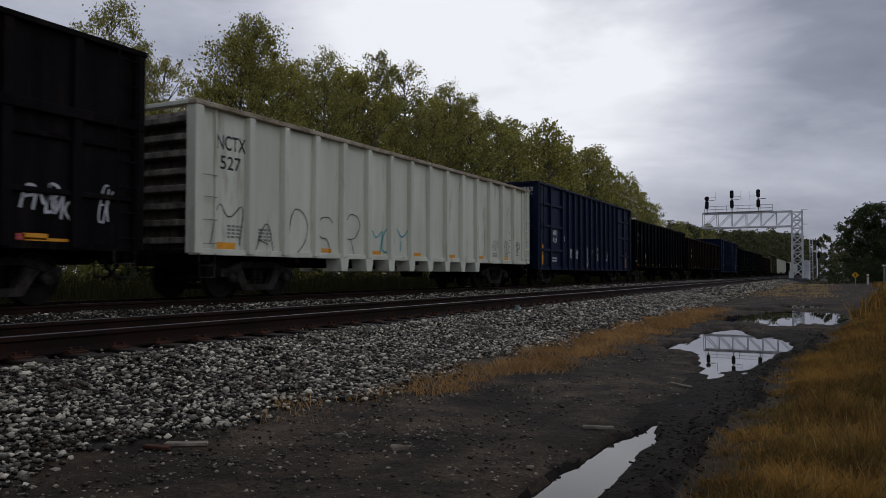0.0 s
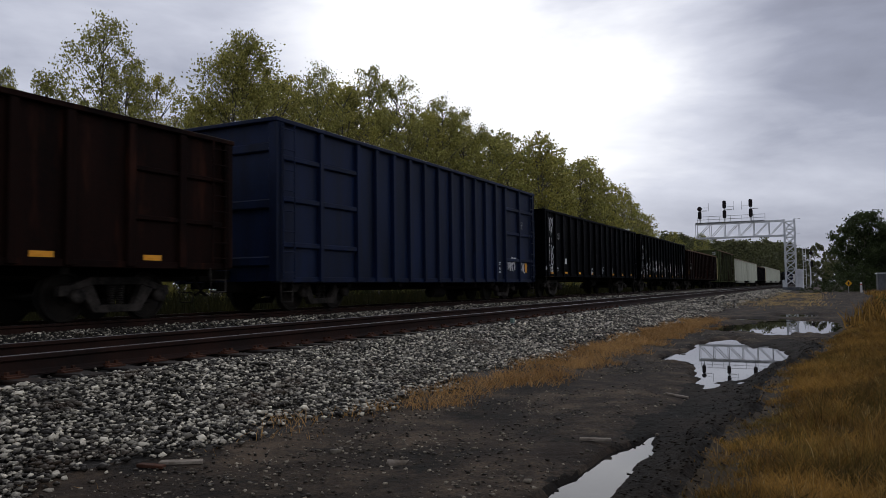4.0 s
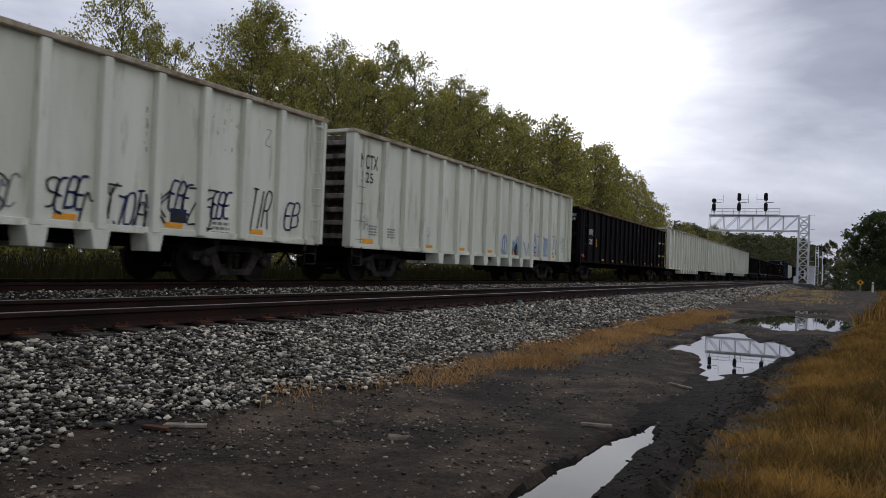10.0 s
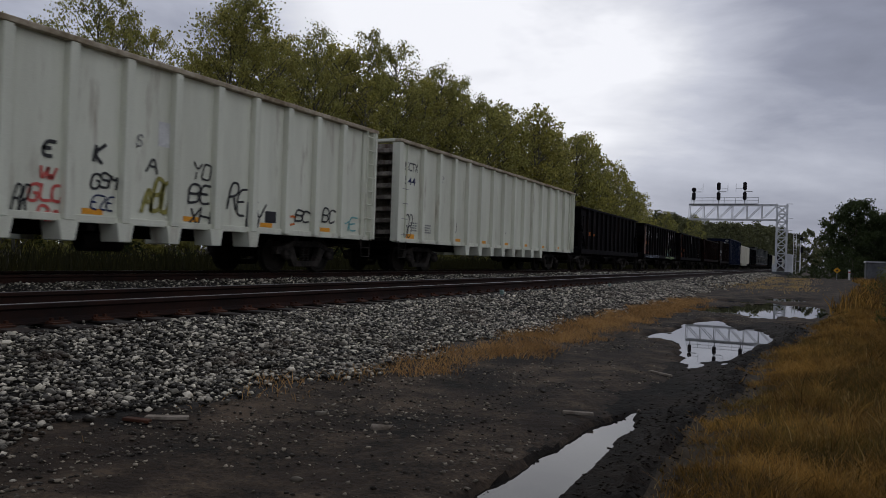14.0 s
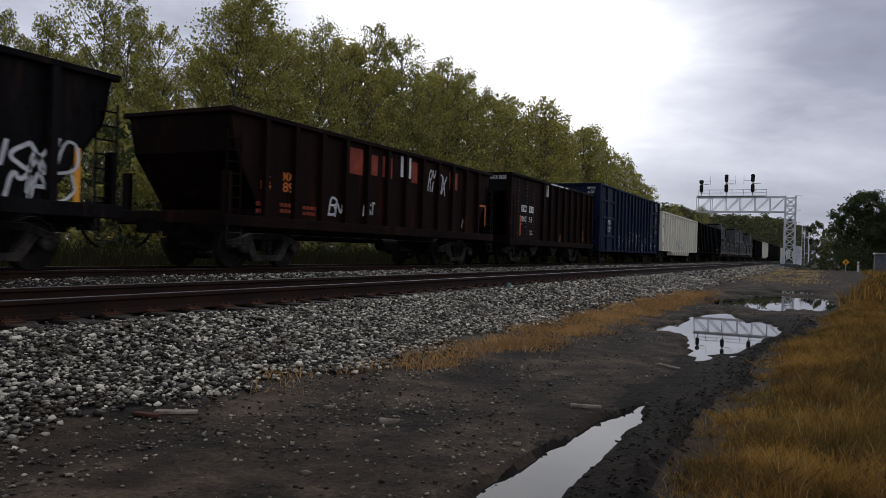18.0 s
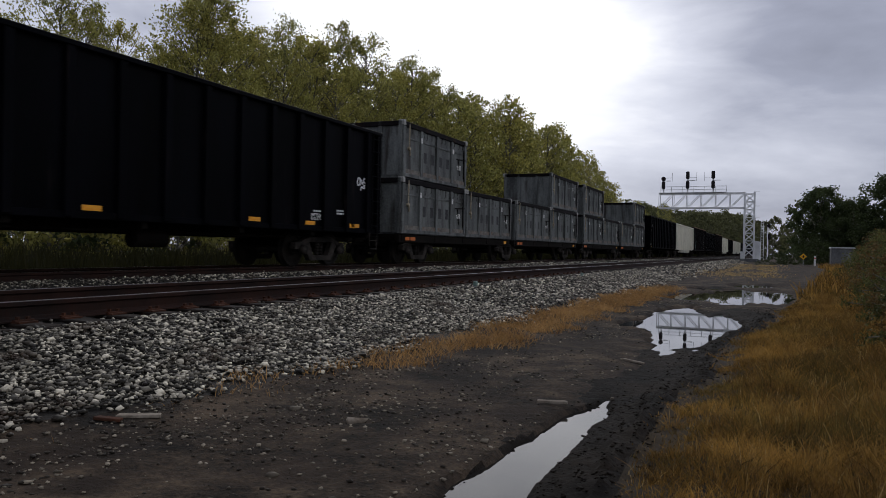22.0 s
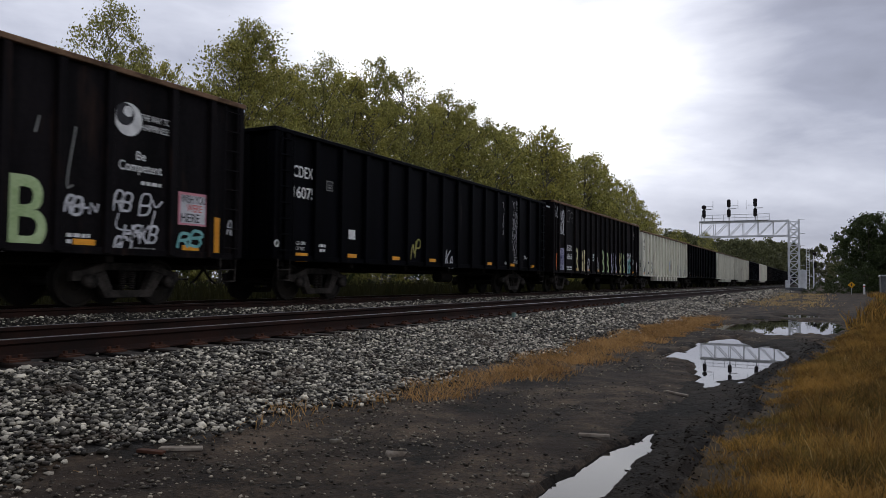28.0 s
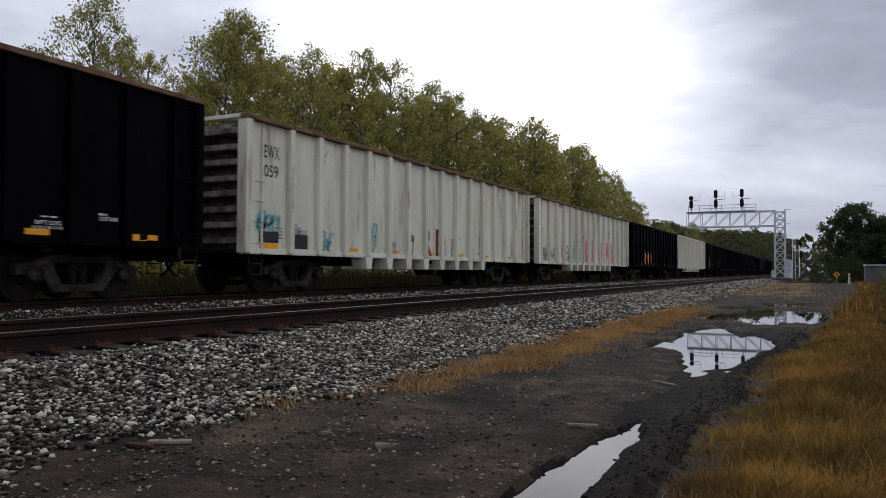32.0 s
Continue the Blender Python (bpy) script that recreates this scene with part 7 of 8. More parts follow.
c.chalk('EBE', 11.13, 11.68, 1.21, 1.82, "spray_navy", 0.075)
c.chalk('Y', 12.04, 12.24, 1.23, 1.78, "spray_black", 0.06)
c.chalk('JOTY', 12.28, 13.03, 1.03, 1.66, "spray_navy", 0.065)
c.chalk('K', 13.19, 13.41, 1.25, 1.73, "spray_black", 0.06)
c.chalk('EBE', 13.43, 13.97, 1.36, 1.96, "spray_navy", 0.07)
c.chalk('O', 14.32, 14.53, 1.05, 1.83, "spray_black", 0.06)
c.chalk('EBE', 14.52, 15.03, 1.34, 1.91, "spray_navy", 0.07)
c.chalk('TIR', 15.64, 16.26, 1.17, 2.04, "spray_black", 0.06)
c.chalk('EB', 16.79, 17.28, 1.27, 1.9, "spray_navy", 0.07)
c.chalk('MC', 10.20, 10.47, 1.16, 1.7, "spray_grey", 0.05)
c.chalk('Z', 16.00, 16.20, 3.04, 3.45, "spray_black", 0.025)
c.patch(13.47, 1.17, 0.4, 0.26, "ink", "data_plate", "black data plate")
c.bars(14.54, 1.0, 0.49, 0.29, 3, "spray_grey")
c.scrape(14.30, 15.25, 2.34, 3.81, 14, "spray_grey")
c.scrape(12.79, 13.22, 2.28, 3.16, 14, "spray_grey")

c = gondola("open_wagon", "white high-sided open wagon with blue graffiti", *span(11), "white", *WH, rim="rim_pale")
white_marks(c)
c.fit('NCTX', 0.57, 1.39, 3.04, 3.43, "ink")
c.fit('525', 0.62, 1.18, 2.67, 2.95, "ink")
c.chalk('MA', 0.62, 1.08, 1.41, 1.86, "spray_grey", 0.03)
c.chalk('K', 1.48, 1.77, 1.79, 2.45, "spray_grey", 0.04)
c.chalk('NR', 3.93, 4.48, 1.24, 1.76, "spray_white", 0.04)
c.fat('O', 10.08, 10.61, 1.03, 1.81, "spray_sky", None)
c.fat('M', 10.68, 11.78, 0.94, 1.82, "spray_sky", None)
c.fat('S', 11.97, 12.22, 1.01, 1.82, "spray_sky", None)
c.fat('V', 12.23, 12.98, 0.99, 1.59, "spray_sky", None)
c.fat('A', 13.01, 14.05, 0.94, 1.99, "spray_sky", None)
c.fat('T', 14.08, 14.60, 1.06, 1.93, "spray_sky", None)
c.fat('I', 14.60, 15.09, 1.09, 1.87, "spray_sky", None)
c.fat('DVR', 15.61, 16.75, 1.26, 1.98, "letter", "spray_black")
c.chalk('OL', 10.11, 10.57, 1.11, 1.74, "spray_blue", 0.035)
c.chalk('MN', 10.74, 11.73, 0.98, 1.77, "spray_blue", 0.035)
c.chalk('ATI', 13.07, 14.94, 1.02, 1.96, "spray_blue", 0.03)
c.chalk('BF', 16.95, 17.32, 1.71, 1.97, "spray_teal", 0.04)
c.chalk('ET', 17.00, 17.34, 1.38, 1.68, "spray_teal", 0.04)
c.chalk('L', 12.58, 12.72, 2.35, 2.96, "spray_grey", 0.02)
c.chalk('J', 16.35, 16.55, 2.04, 2.8, "spray_grey", 0.03)
c.patch(13.50, 1.2, 0.19, 0.26, "ink", "data_plate", "dark data plate")
c.scrape(12.46, 12.99, 2.27, 3.06, 14, "spray_grey")
c.scrape(16.25, 16.58, 2.04, 2.9, 14, "spray_grey")

c = gondola("open_wagon", "worn dark purple-brown low open wagon", *span(12), "black_worn", *BR, rim="rim")
c.end_word("MRRX", 0.93, 1.36, 3.19, 3.32, 0.00)
c.end_word("4228", 0.93, 1.31, 2.99, 3.12, 0.00)
solid("yellow_ladder", ladder_build(2.5, 0.5, 8), M["spray_cream"], c.root, "faded yellow end ladder", at=(c.wall + 0.17, c.at(c.length - 0.4), 1.0))
c.fit('MRRX', 1.61, 2.45, 2.37, 2.66, "letter")
c.fit('4228', 1.60, 2.33, 1.9, 2.17, "letter")
c.patch(0.33, 1.24, 0.7, 0.14, "spray_red", "label_plate", "red and white label")
c.patch(10.80, 3.19, 0.25, 0.41, "letter", "stripe", "")
c.patch(3.06, 1.8, 0.08, 0.4, "reflector", "stripe", "")
c.patch(9.98, 3.14, 0.21, 0.48, "letter", "white_panel", "bare white painted square")
c.patch(11.14, 0.92, 0.1, 0.42, "reflector", "stripe", "")
c.patch(16.84, 1.29, 0.15, 0.54, "reflector", "stripe", "")
c.patch(18.06, 2.62, 1.03, 0.17, "spray_cream", "stripe", "")
c.patch(19.25, 2.64, 0.92, 0.15, "spray_cream", "stripe", "")
c.patch(18.11, 1.71, 1.04, 0.17, "spray_cream", "stripe", "")
c.patch(19.31, 1.73, 0.92, 0.16, "spray_cream", "stripe", "")
c.patch(19.34, 1.26, 0.48, 0.12, "spray_red", "label_plate", "red and white label")
c.chalk('HI', 14.84, 15.18, 1.15, 1.45, "spray_white", 0.04)
c.chalk('B', 11.91, 12.21, 2.88, 3.27, "rim", 0.1)

c = gondola("open_wagon", "clean white high-sided open wagon with small tags", *span(13), "white", *WH, rim="rim_pale")
white_marks(c)
c.chalk('B', 7.11, 7.39, 1.45, 2.06, "spray_black", 0.06)
c.chalk('MARCY', 7.78, 8.43, 1.28, 1.72, "spray_grey", 0.03)
c.chalk('NFV', 7.79, 8.10, 1.12, 1.39, "spray_grey", 0.035)
c.chalk('MARE', 8.91, 9.52, 1.4, 1.63, "spray_grey", 0.03)
c.chalk('NFV', 8.88, 9.25, 1.08, 1.36, "spray_grey", 0.035)
c.chalk('ECRO', 10.05, 10.75, 1.72, 2.03, "spray_black", 0.06)
c.chalk('MARE', 10.02, 10.62, 1.44, 1.65, "spray_grey", 0.03)
c.chalk('NFV', 10.02, 10.63, 1.09, 1.41, "spray_grey", 0.035)
c.chalk('NFV', 11.15, 11.65, 1.32, 1.69, "spray_black", 0.045)
c.chalk('MAR', 12.24, 12.89, 1.44, 1.67, "spray_grey", 0.03)
c.chalk('NE', 12.26, 12.83, 1.14, 1.41, "spray_grey", 0.035)
c.chalk('Z', 14.95, 15.15, 2.09, 2.54, "orange", 0.025)
c.chalk('MUC', 15.66, 16.74, 1.48, 2.01, "spray_navy", 0.06)
c.chalk('NE', 16.81, 17.28, 1.24, 1.72, "spray_black", 0.045)
c.chalk('MA', 14.52, 14.99, 1.48, 1.83, "spray_grey", 0.03)
c.chalk('L', 11.71, 11.78, 2.98, 3.67, "spray_black", 0.02)
c.chalk('I', 11.15, 11.19, 3.58, 3.65, "spray_black", 0.02)
c.chalk('L', 7.94, 8.05, 3.43, 3.68, "spray_black", 0.02)
c.patch(13.43, 1.17, 0.42, 0.27, "ink", "data_plate", "black data plate with white bars")
c.bars(14.50, 1.13, 0.51, 0.29, 3, "spray_grey")
c.scrape(13.23, 13.90, 1.84, 3.71, 14, "spray_grey")
c.scrape(11.42, 11.83, 2.86, 3.84, 14, "spray_grey")

c = gondola("open_wagon", "white high-sided open wagon with black scrawls", *span(14), "white", *WH, rim="rim_pale")
white_marks(c)
c.fit('NCTX', 0.70, 1.52, 3.11, 3.41, "ink")
c.fit('563', 0.73, 1.36, 2.68, 2.93, "ink")
c.chalk('FR', 0.68, 1.28, 1.88, 2.54, "spray_teal", 0.04)
c.chalk('BX', 4.01, 4.78, 1.13, 1.76, "spray_black", 0.06)
c.chalk('B', 1.89, 2.28, 1.55, 1.86, "spray_black", 0.07)
c.chalk('X', 6.34, 6.83, 1.22, 1.58, "spray_black", 0.05)
c.chalk('E', 8.06, 8.29, 1.95, 2.19, "spray_black", 0.1)
c.chalk('K', 9.02, 9.26, 1.95, 2.27, "spray_black", 0.1)
c.chalk('GSM', 8.97, 9.54, 1.52, 1.8, "spray_black", 0.07)
c.chalk('EZE', 8.99, 9.46, 1.14, 1.39, "spray_navy", 0.05)
c.chalk('VW', 8.01, 8.30, 1.54, 1.79, "spray_red", 0.05)
c.chalk('GLO', 7.85, 8.45, 1.22, 1.5, "spray_red", 0.05)
c.chalk('RA', 8.00, 8.43, 0.9, 1.17, "spray_red", 0.05)
c.chalk('BR', 7.60, 7.86, 0.96, 1.47, "spray_black", 0.06)
c.chalk('A', 10.15, 10.46, 1.9, 2.28, "spray_black", 0.07)
c.chalk('ABO', 10.10, 10.76, 1.18, 1.82, "spray_olive", 0.08)
c.chalk('YO', 11.30, 11.83, 1.92, 2.25, "spray_black", 0.06)
c.chalk('BE', 11.23, 11.82, 1.45, 1.86, "spray_black", 0.08)
c.chalk('XH', 11.25, 11.82, 0.99, 1.4, "spray_black", 0.07)
c.chalk('RE', 12.35, 12.91, 1.33, 1.93, "spray_black", 0.08)
c.chalk('WY', 12.87, 13.51, 0.91, 1.66, "spray_black", 0.07)
c.chalk('BC', 14.63, 15.23, 1.27, 1.54, "spray_black", 0.07)
c.chalk('BC', 15.73, 16.31, 1.3, 1.67, "spray_black", 0.07)
c.chalk('C', 14.35, 14.62, 1.15, 1.37, "orange", 0.05)
c.chalk('ME', 16.54, 17.35, 1.12, 1.48, "spray_teal", 0.04)
c.chalk('S', 9.91, 10.04, 2.38, 2.59, "spray_grey", 0.05)
c.patch(10.41, 2.44, 0.33, 0.47, "letter", "sprayed_panel", "white overpainted patch")
c.patch(13.54, 1.17, 0.38, 0.26, "ink", "data_plate", "black data plate")

c = gondola("open_wagon", "white high-sided open wagon followed by black hoppers", *span(15), "white", *WH, rim="rim_pale")
white_marks(c)
c.fit('NCTX', 0.60, 1.43, 3.1, 3.37, "ink")
c.fit('544', 0.60, 1.27, 2.68, 2.93, "spray_navy")
c.chalk('SB', 0.66, 1.15, 1.09, 1.83, "spray_black", 0.06)
c.chalk('R', 2.87, 3.22, 2.97, 3.22, "spray_grey", 0.05)
c.chalk('O', 3.95, 4.34, 1.21, 1.71, "spray_black", 0.05)
c.chalk('MK', 8.43, 8.95, 1.03, 1.61, "spray_black", 0.05)

for k in (16, 17, 18, 19):
    c = tub("open_hopper", {16: "black open hopper with sloping ends", 17: "black open hopper with green graffiti and orange lettering", 18: "black open hopper with orange lettering on its end bay", 19: "brown-black open hopper with faded red lettering"}[k], *span(k), "black_worn" if k < 19 else "brown", 3.42, 1.12, 12, 0.9)
    if k == 16:
        c.fit("MLMX", 1.55, 2.2, 1.93, 2.15, "orange")
        c.bars(2.45, 1.93, 0.6, 0.22, 1, "orange")
    if k == 17:
        c.chalk('UMB', 9.99, 10.54, 2.37, 2.94, "spray_white", 0.045)
        c.chalk('O', 10.11, 10.48, 2.93, 3.07, "spray_white", 0.04)
        c.chalk('SB', 9.95, 10.35, 1.99, 2.44, "spray_white", 0.045)
        c.chalk('PEA', 10.86, 11.46, 2.62, 3.1, "spray_white", 0.05)
        c.chalk('OSAY', 11.7, 12.38, 2.5, 3.03, "spray_white", 0.05)
        c.chalk('PEEK', 12.58, 13.17, 2.6, 3.0, "spray_white", 0.05)
        c.chalk('NB', 10.02, 10.54, 1.14, 1.71, "spray_teal", 0.05)
        c.fat('C', 9.3, 9.73, 1.1, 1.85, "spray_green", "spray_black")
        c.fat('A', 9.77, 10.54, 1.11, 1.81, "spray_green", "spray_black")
        c.fat('Z', 10.64, 11.62, 1.08, 1.82, "spray_green", "spray_black")
        c.patch(11.84, 1.49, 0.18, 0.17, "letter", "data_plate", "white data plate")
        c.patch(10.42, 1.13, 0.12, 0.43, "orange", "stripe", "")
        c.patch(13.05, 1.23, 0.12, 0.85, "reflector", "stripe", "")
        c.bars(12.6, 1.51, 0.44, 0.71, 3, "spray_grey")
        c.fit('MLMX', 0.73, 1.33, 1.93, 2.15, "orange")
        c.fit('1283', 1.62, 2.17, 1.93, 2.15, "orange")
        for word, y0, y1 in (('KENO', 0.72, 1.32), ('REWD', 1.56, 2.24), ('KEWD', 2.45, 3.08), ('AEWO', 3.37, 3.95)):
            c.chalk(word, y0, y1, 2.46, 2.95, "spray_white", 0.026)
            c.chalk('O', y0 + 0.22, y1 - 0.18, 2.95, 3.17, "spray_white", 0.024)
        c.chalk('WBR', 5.06, 5.9, 2.45, 2.96, "spray_white", 0.045)
        c.chalk('MNW', 0.73, 1.2, 1.38, 1.68, "spray_grey", 0.03)
        c.chalk('WWVWMNBEROCREBEROCMR', 0.3, 5.6, 0.93, 1.12, "spray_sky", 0.022).location.x += 0.15
        c.chalk('NMWEBN', 8.6, 12.6, 0.93, 1.10, "spray_green", 0.05).location.x += 0.15
        for y, w, z in ((0.79, 0.38, 1.26), (1.6, 0.52, 1.26), (2.45, 0.52, 1.24), (3.38, 0.46, 1.28)):
            c.bars(y, z, w, 0.2, 2, "faded_red")
        c.patch(0.08, 1.2, 0.34, 1.95, "bare_sheet", "corner_sheet", "bare pinkish weathered corner sheet", c.wall + 0.10)
    if k == 18:
        c.fit('MLMX', 1.89, 2.52, 1.66, 1.97, "orange")
        c.fit('1531', 2.78, 3.4, 1.68, 1.97, "orange")
        c.bars(1.96, 1.2, 0.57, 0.32, 2, "faded_red")
        c.bars(2.84, 1.22, 0.53, 0.29, 2, "faded_red")
        c.patch(7.24, 2.62, 0.6, 0.63, "letter", "data_plate", "white placard")
        c.patch(1.15, 1.16, 0.37, 0.43, "orange", "mark_block", "plain orange painted block")
        c.patch(10.56, 1.13, 0.43, 0.45, "orange", "stripe", "")
        c.chalk('FFR', 5.28, 5.94, 1.14, 1.58, "spray_grey", 0.04)
        c.chalk('NB', 12.22, 13.1, 1.18, 2.17, "spray_white", 0.05)
        c.chalk('KX', 11.8, 12.59, 1.61, 2.1, "spray_white", 0.07)
        c.chalk('MB', 11.89, 12.65, 1.13, 1.66, "spray_white", 0.07)
        c.patch(13.01, 1.16, 0.11, 0.91, "reflector", "stripe", "")
        for j in range(6):
            c.patch(1.21, 1.9 + j * 0.24, 0.3, 0.17, "orange", "mark_block", "plain orange painted block")
    if k == 19:
        c.fit('ML', 1.25, 1.54, 2.06, 2.26, "orange")
        c.fit('MX', 2.0, 2.35, 2.03, 2.23, "orange")
        c.fit('14', 1.23, 1.57, 1.78, 1.97, "orange")
        c.fit('89', 1.99, 2.39, 1.77, 2.0, "orange")
        c.bars(1.09, 1.24, 0.32, 0.32, 2, "faded_red")
        c.bars(1.91, 1.29, 0.43, 0.28, 2, "faded_red")
        c.bars(2.75, 1.28, 0.53, 0.27, 2, "faded_red")
        c.patch(4.64, 2.48, 0.66, 0.69, "faded_red", "mark_block", "plain faded red painted block")
        c.patch(5.54, 2.54, 0.52, 0.56, "faded_red", "mark_block", "plain faded red painted block")
        c.patch(6.32, 2.54, 0.53, 0.59, "faded_red", "mark_block", "plain faded red painted block")
        c.patch(7.98, 2.54, 0.36, 0.63, "faded_red", "mark_block", "plain faded red painted block")
        c.patch(10.54, 2.56, 0.62, 0.57, "faded_red", "mark_block", "plain faded red painted block")
        c.patch(7.34, 2.65, 0.61, 0.61, "letter", "data_plate", "white placard")
        c.patch(13.06, 2.14, 0.6, 0.07, "orange", "stripe", "")
        c.patch(13.51, 1.44, 0.18, 0.78, "orange", "stripe", "")
        c.chalk('BN', 3.8, 4.41, 1.34, 1.77, "spray_white", 0.06)
        c.chalk('DST', 5.39, 5.95, 1.42, 1.76, "spray_white", 0.05)
        c.chalk('RY', 9.08, 9.5, 2.39, 3.07, "spray_white", 0.05)
        c.chalk('OX', 9.74, 10.3, 2.34, 3.03, "spray_white", 0.05)
        c.chalk('P', 11.6, 11.95, 1.33, 1.67, "spray_white", 0.05)

c = hopper("hopper_wagon", "dark red-brown riveted hopper wagon with white lettering", *span(20), "brown", 3.70, 1.02, 11, 3)
for y, w, txt in ((1.50, 0.58, "PM"), (2.40, 0.52, "RX")):
    c.patch(y, 2.21, w, 0.27, "letter", "mark_board", "white mark board", c.wall + 0.014)
    c.fit(txt, y + 0.06, y + w - 0.05, 2.25, 2.44, "ink", 0.004, x=c.wall + 0.022)
c.fit("860", 1.51, 2.08, 1.80, 2.03, "letter", 0.004, x=c.wall + 0.016)
c.fit("51", 2.42, 2.74, 1.80, 2.03, "letter", 0.004, x=c.wall + 0.016)
c.fit("213700", 2.50, 2.88, 1.38, 1.46, "letter", 0.0, x=c.wall + 0.016)
c.fit("49300", 2.54, 2.88, 1.26, 1.34, "letter", 0.0, x=c.wall + 0.016)
c.bars(1.44, 1.68, 0.2, 0.07, 2, "letter")
c.end_word("PMRX 86051", 0.55, 1.40, 3.42, 3.58, -0.14)
for y, z0, h in ((1.38, 1.20, 0.85), (4.08, 1.06, 0.35), (6.65, 1.06, 0.33), (8.26, 1.11, 0.42), (10.44, 1.16, 0.58)):
    c.patch(y, z0, 0.10, h, "orange", "stripe")
for y in (4.72, 7.18):
    c.patch(y, 3.04, 0.16, 0.54, "letter", "stripe", "white painted stripe below the rim")
    c.bars(y - 0.14, 3.06, 0.08, 0.48, 6, "letter")
for y, w in ((4.9, 0.9), (5.95, 0.75), (7.0, 0.4)):
    c.patch(y, 3.605, w, 0.06, "letter", "stripe", "scraped white paint on the rim", c.wall + 0.122)
for z in (1.36, 1.96):
    solid("ledge", Build().box(c.wall, c.wall + 0.05, c.at(0.2), c.at(1.0), z - 0.02, z + 0.02), M["brown"], c.root)
rivet = shared("rivet", lambda: Build().box(0, 0.018, -0.022, 0.022, -0.022, 0.022), M["rivet"], 0.006)
for y in (1.17, 1.97, 2.17, 2.95):
    for k in range(17):
        part("rivet", rivet, c.root, (c.wall, c.at(y), 1.15 + k * 0.145))

c = gondola("open_wagon", "tall bright blue ribbed open wagon with chalked graffiti", *span(21), "blue", *TALL)
c.end_word("MRRX", 0.87, 1.32, 4.12, 4.27, 0.00)
c.end_word("4137", 0.87, 1.27, 3.90, 4.05, 0.00)
c.fit('MRRX', 1.96, 2.90, 2.26, 2.55, "letter")
c.fit('4137', 1.94, 2.84, 1.82, 2.15, "letter")
c.chalk('B', 4.64, 5.08, 1.06, 1.81, "chalk_line", 0.045)
c.chalk('L', 5.58, 5.97, 1.41, 1.89, "chalk_line", 0.045)
c.chalk('U', 6.44, 7.07, 1.05, 1.83, "chalk_line", 0.045)
c.chalk('E', 7.44, 7.95, 1.44, 1.96, "chalk_line", 0.045)
c.chalk('J', 8.33, 8.75, 1.31, 1.93, "chalk_line", 0.045)
c.chalk('A', 9.58, 9.81, 1.73, 2.06, "chalk_line", 0.045)
c.chalk('C', 10.30, 10.67, 1.47, 1.93, "chalk_line", 0.045)
c.chalk('K', 11.17, 11.53, 1.44, 2.06, "chalk_line", 0.045)
c.chalk('E', 12.18, 12.45, 1.85, 2.13, "chalk_line", 0.045)
c.chalk('T', 13.04, 13.45, 1.6, 2.09, "chalk_line", 0.045)
c.chalk('S', 14.03, 14.67, 1.44, 2.05, "chalk_line", 0.045)
c.chalk('XB', 9.30, 9.81, 1.06, 1.77, "chalk_line", 0.04)
c.chalk('BO', 11.19, 11.63, 0.9, 1.38, "spray_white", 0.05)
c.chalk('MRR', 12.13, 12.64, 1.23, 1.76, "chalk_line", 0.035)
c.chalk('JSO', 15.57, 16.38, 3.98, 4.34, "chalk_line", 0.04)
c.chalk('OK', 16.17, 16.59, 3.79, 4.02, "chalk_line", 0.035)
c.chalk('WILE', 15.56, 16.52, 3.13, 3.41, "chalk_line", 0.035)
c.chalk('SIIM', 15.57, 16.53, 2.82, 3.09, "chalk_line", 0.035)
c.chalk('WIPED', 15.62, 16.55, 2.15, 2.4, "chalk_line", 0.03)
c.chalk('N', 15.78, 16.05, 1.14, 1.36, "spray_white", 0.06)
c.patch(5.68, 0.93, 0.1, 0.43, "orange", "stripe", "")
c.patch(7.65, 0.96, 0.11, 0.42, "orange", "stripe", "")
c.patch(10.27, 0.95, 0.16, 0.43, "orange", "stripe", "")
c.patch(13.06, 0.95, 0.17, 0.46, "orange", "stripe", "")
c.patch(8.35, 4.28, 0.11, 0.24, "letter", "white_panel", "white patch at the top edge")
c.bars(14.14, 1.02, 0.47, 0.33, 3, "letter")
c.bars(8.30, 0.89, 0.17, 0.07, 1, "letter")
c.bars(12.14, 0.88, 0.45, 0.08, 1, "letter")

c = gondola("open_wagon", "cream high-sided open wagon with black graffiti letters", *span(22), "cream", *WH)
white_marks(c)
c.fit('NCTX', 0.76, 1.53, 2.99, 3.43, "ink")
c.fit('589', 0.77, 1.36, 2.67, 2.95, "ink")
c.chalk('MB', 0.75, 1.27, 1.04, 1.59, "spray_black", 0.05)
c.chalk('I', 1.40, 1.76, 2.5, 3.22, "spray_grey", 0.08)
c.fat('R', 6.66, 7.37, 0.88, 1.84, "spray_grey", "spray_black")
c.fat('A', 7.80, 8.51, 0.88, 1.82, "spray_grey", "spray_black")
c.fat('E', 8.91, 9.64, 0.9, 1.78, "spray_grey", "spray_black")
c.fat('N', 10.05, 10.73, 0.99, 1.84, "spray_grey", "spray_black")
c.chalk('BER', 5.56, 6.06, 1.52, 1.99, "spray_red", 0.025)
c.chalk('SPR', 5.54, 6.00, 1.26, 1.63, "spray_teal", 0.03)
c.chalk('I', 6.67, 7.14, 2.06, 2.18, "rim", 0.05)
c.chalk('EM', 7.97, 8.22, 1.82, 1.96, "spray_grey", 0.035)
c.chalk('F', 8.81, 8.95, 2.98, 3.72, "spray_grey", 0.03)
c.chalk('ME', 9.95, 10.55, 2.08, 2.33, "spray_grey", 0.03)
c.chalk('HF', 11.16, 11.52, 1.03, 1.53, "spray_grey", 0.03)
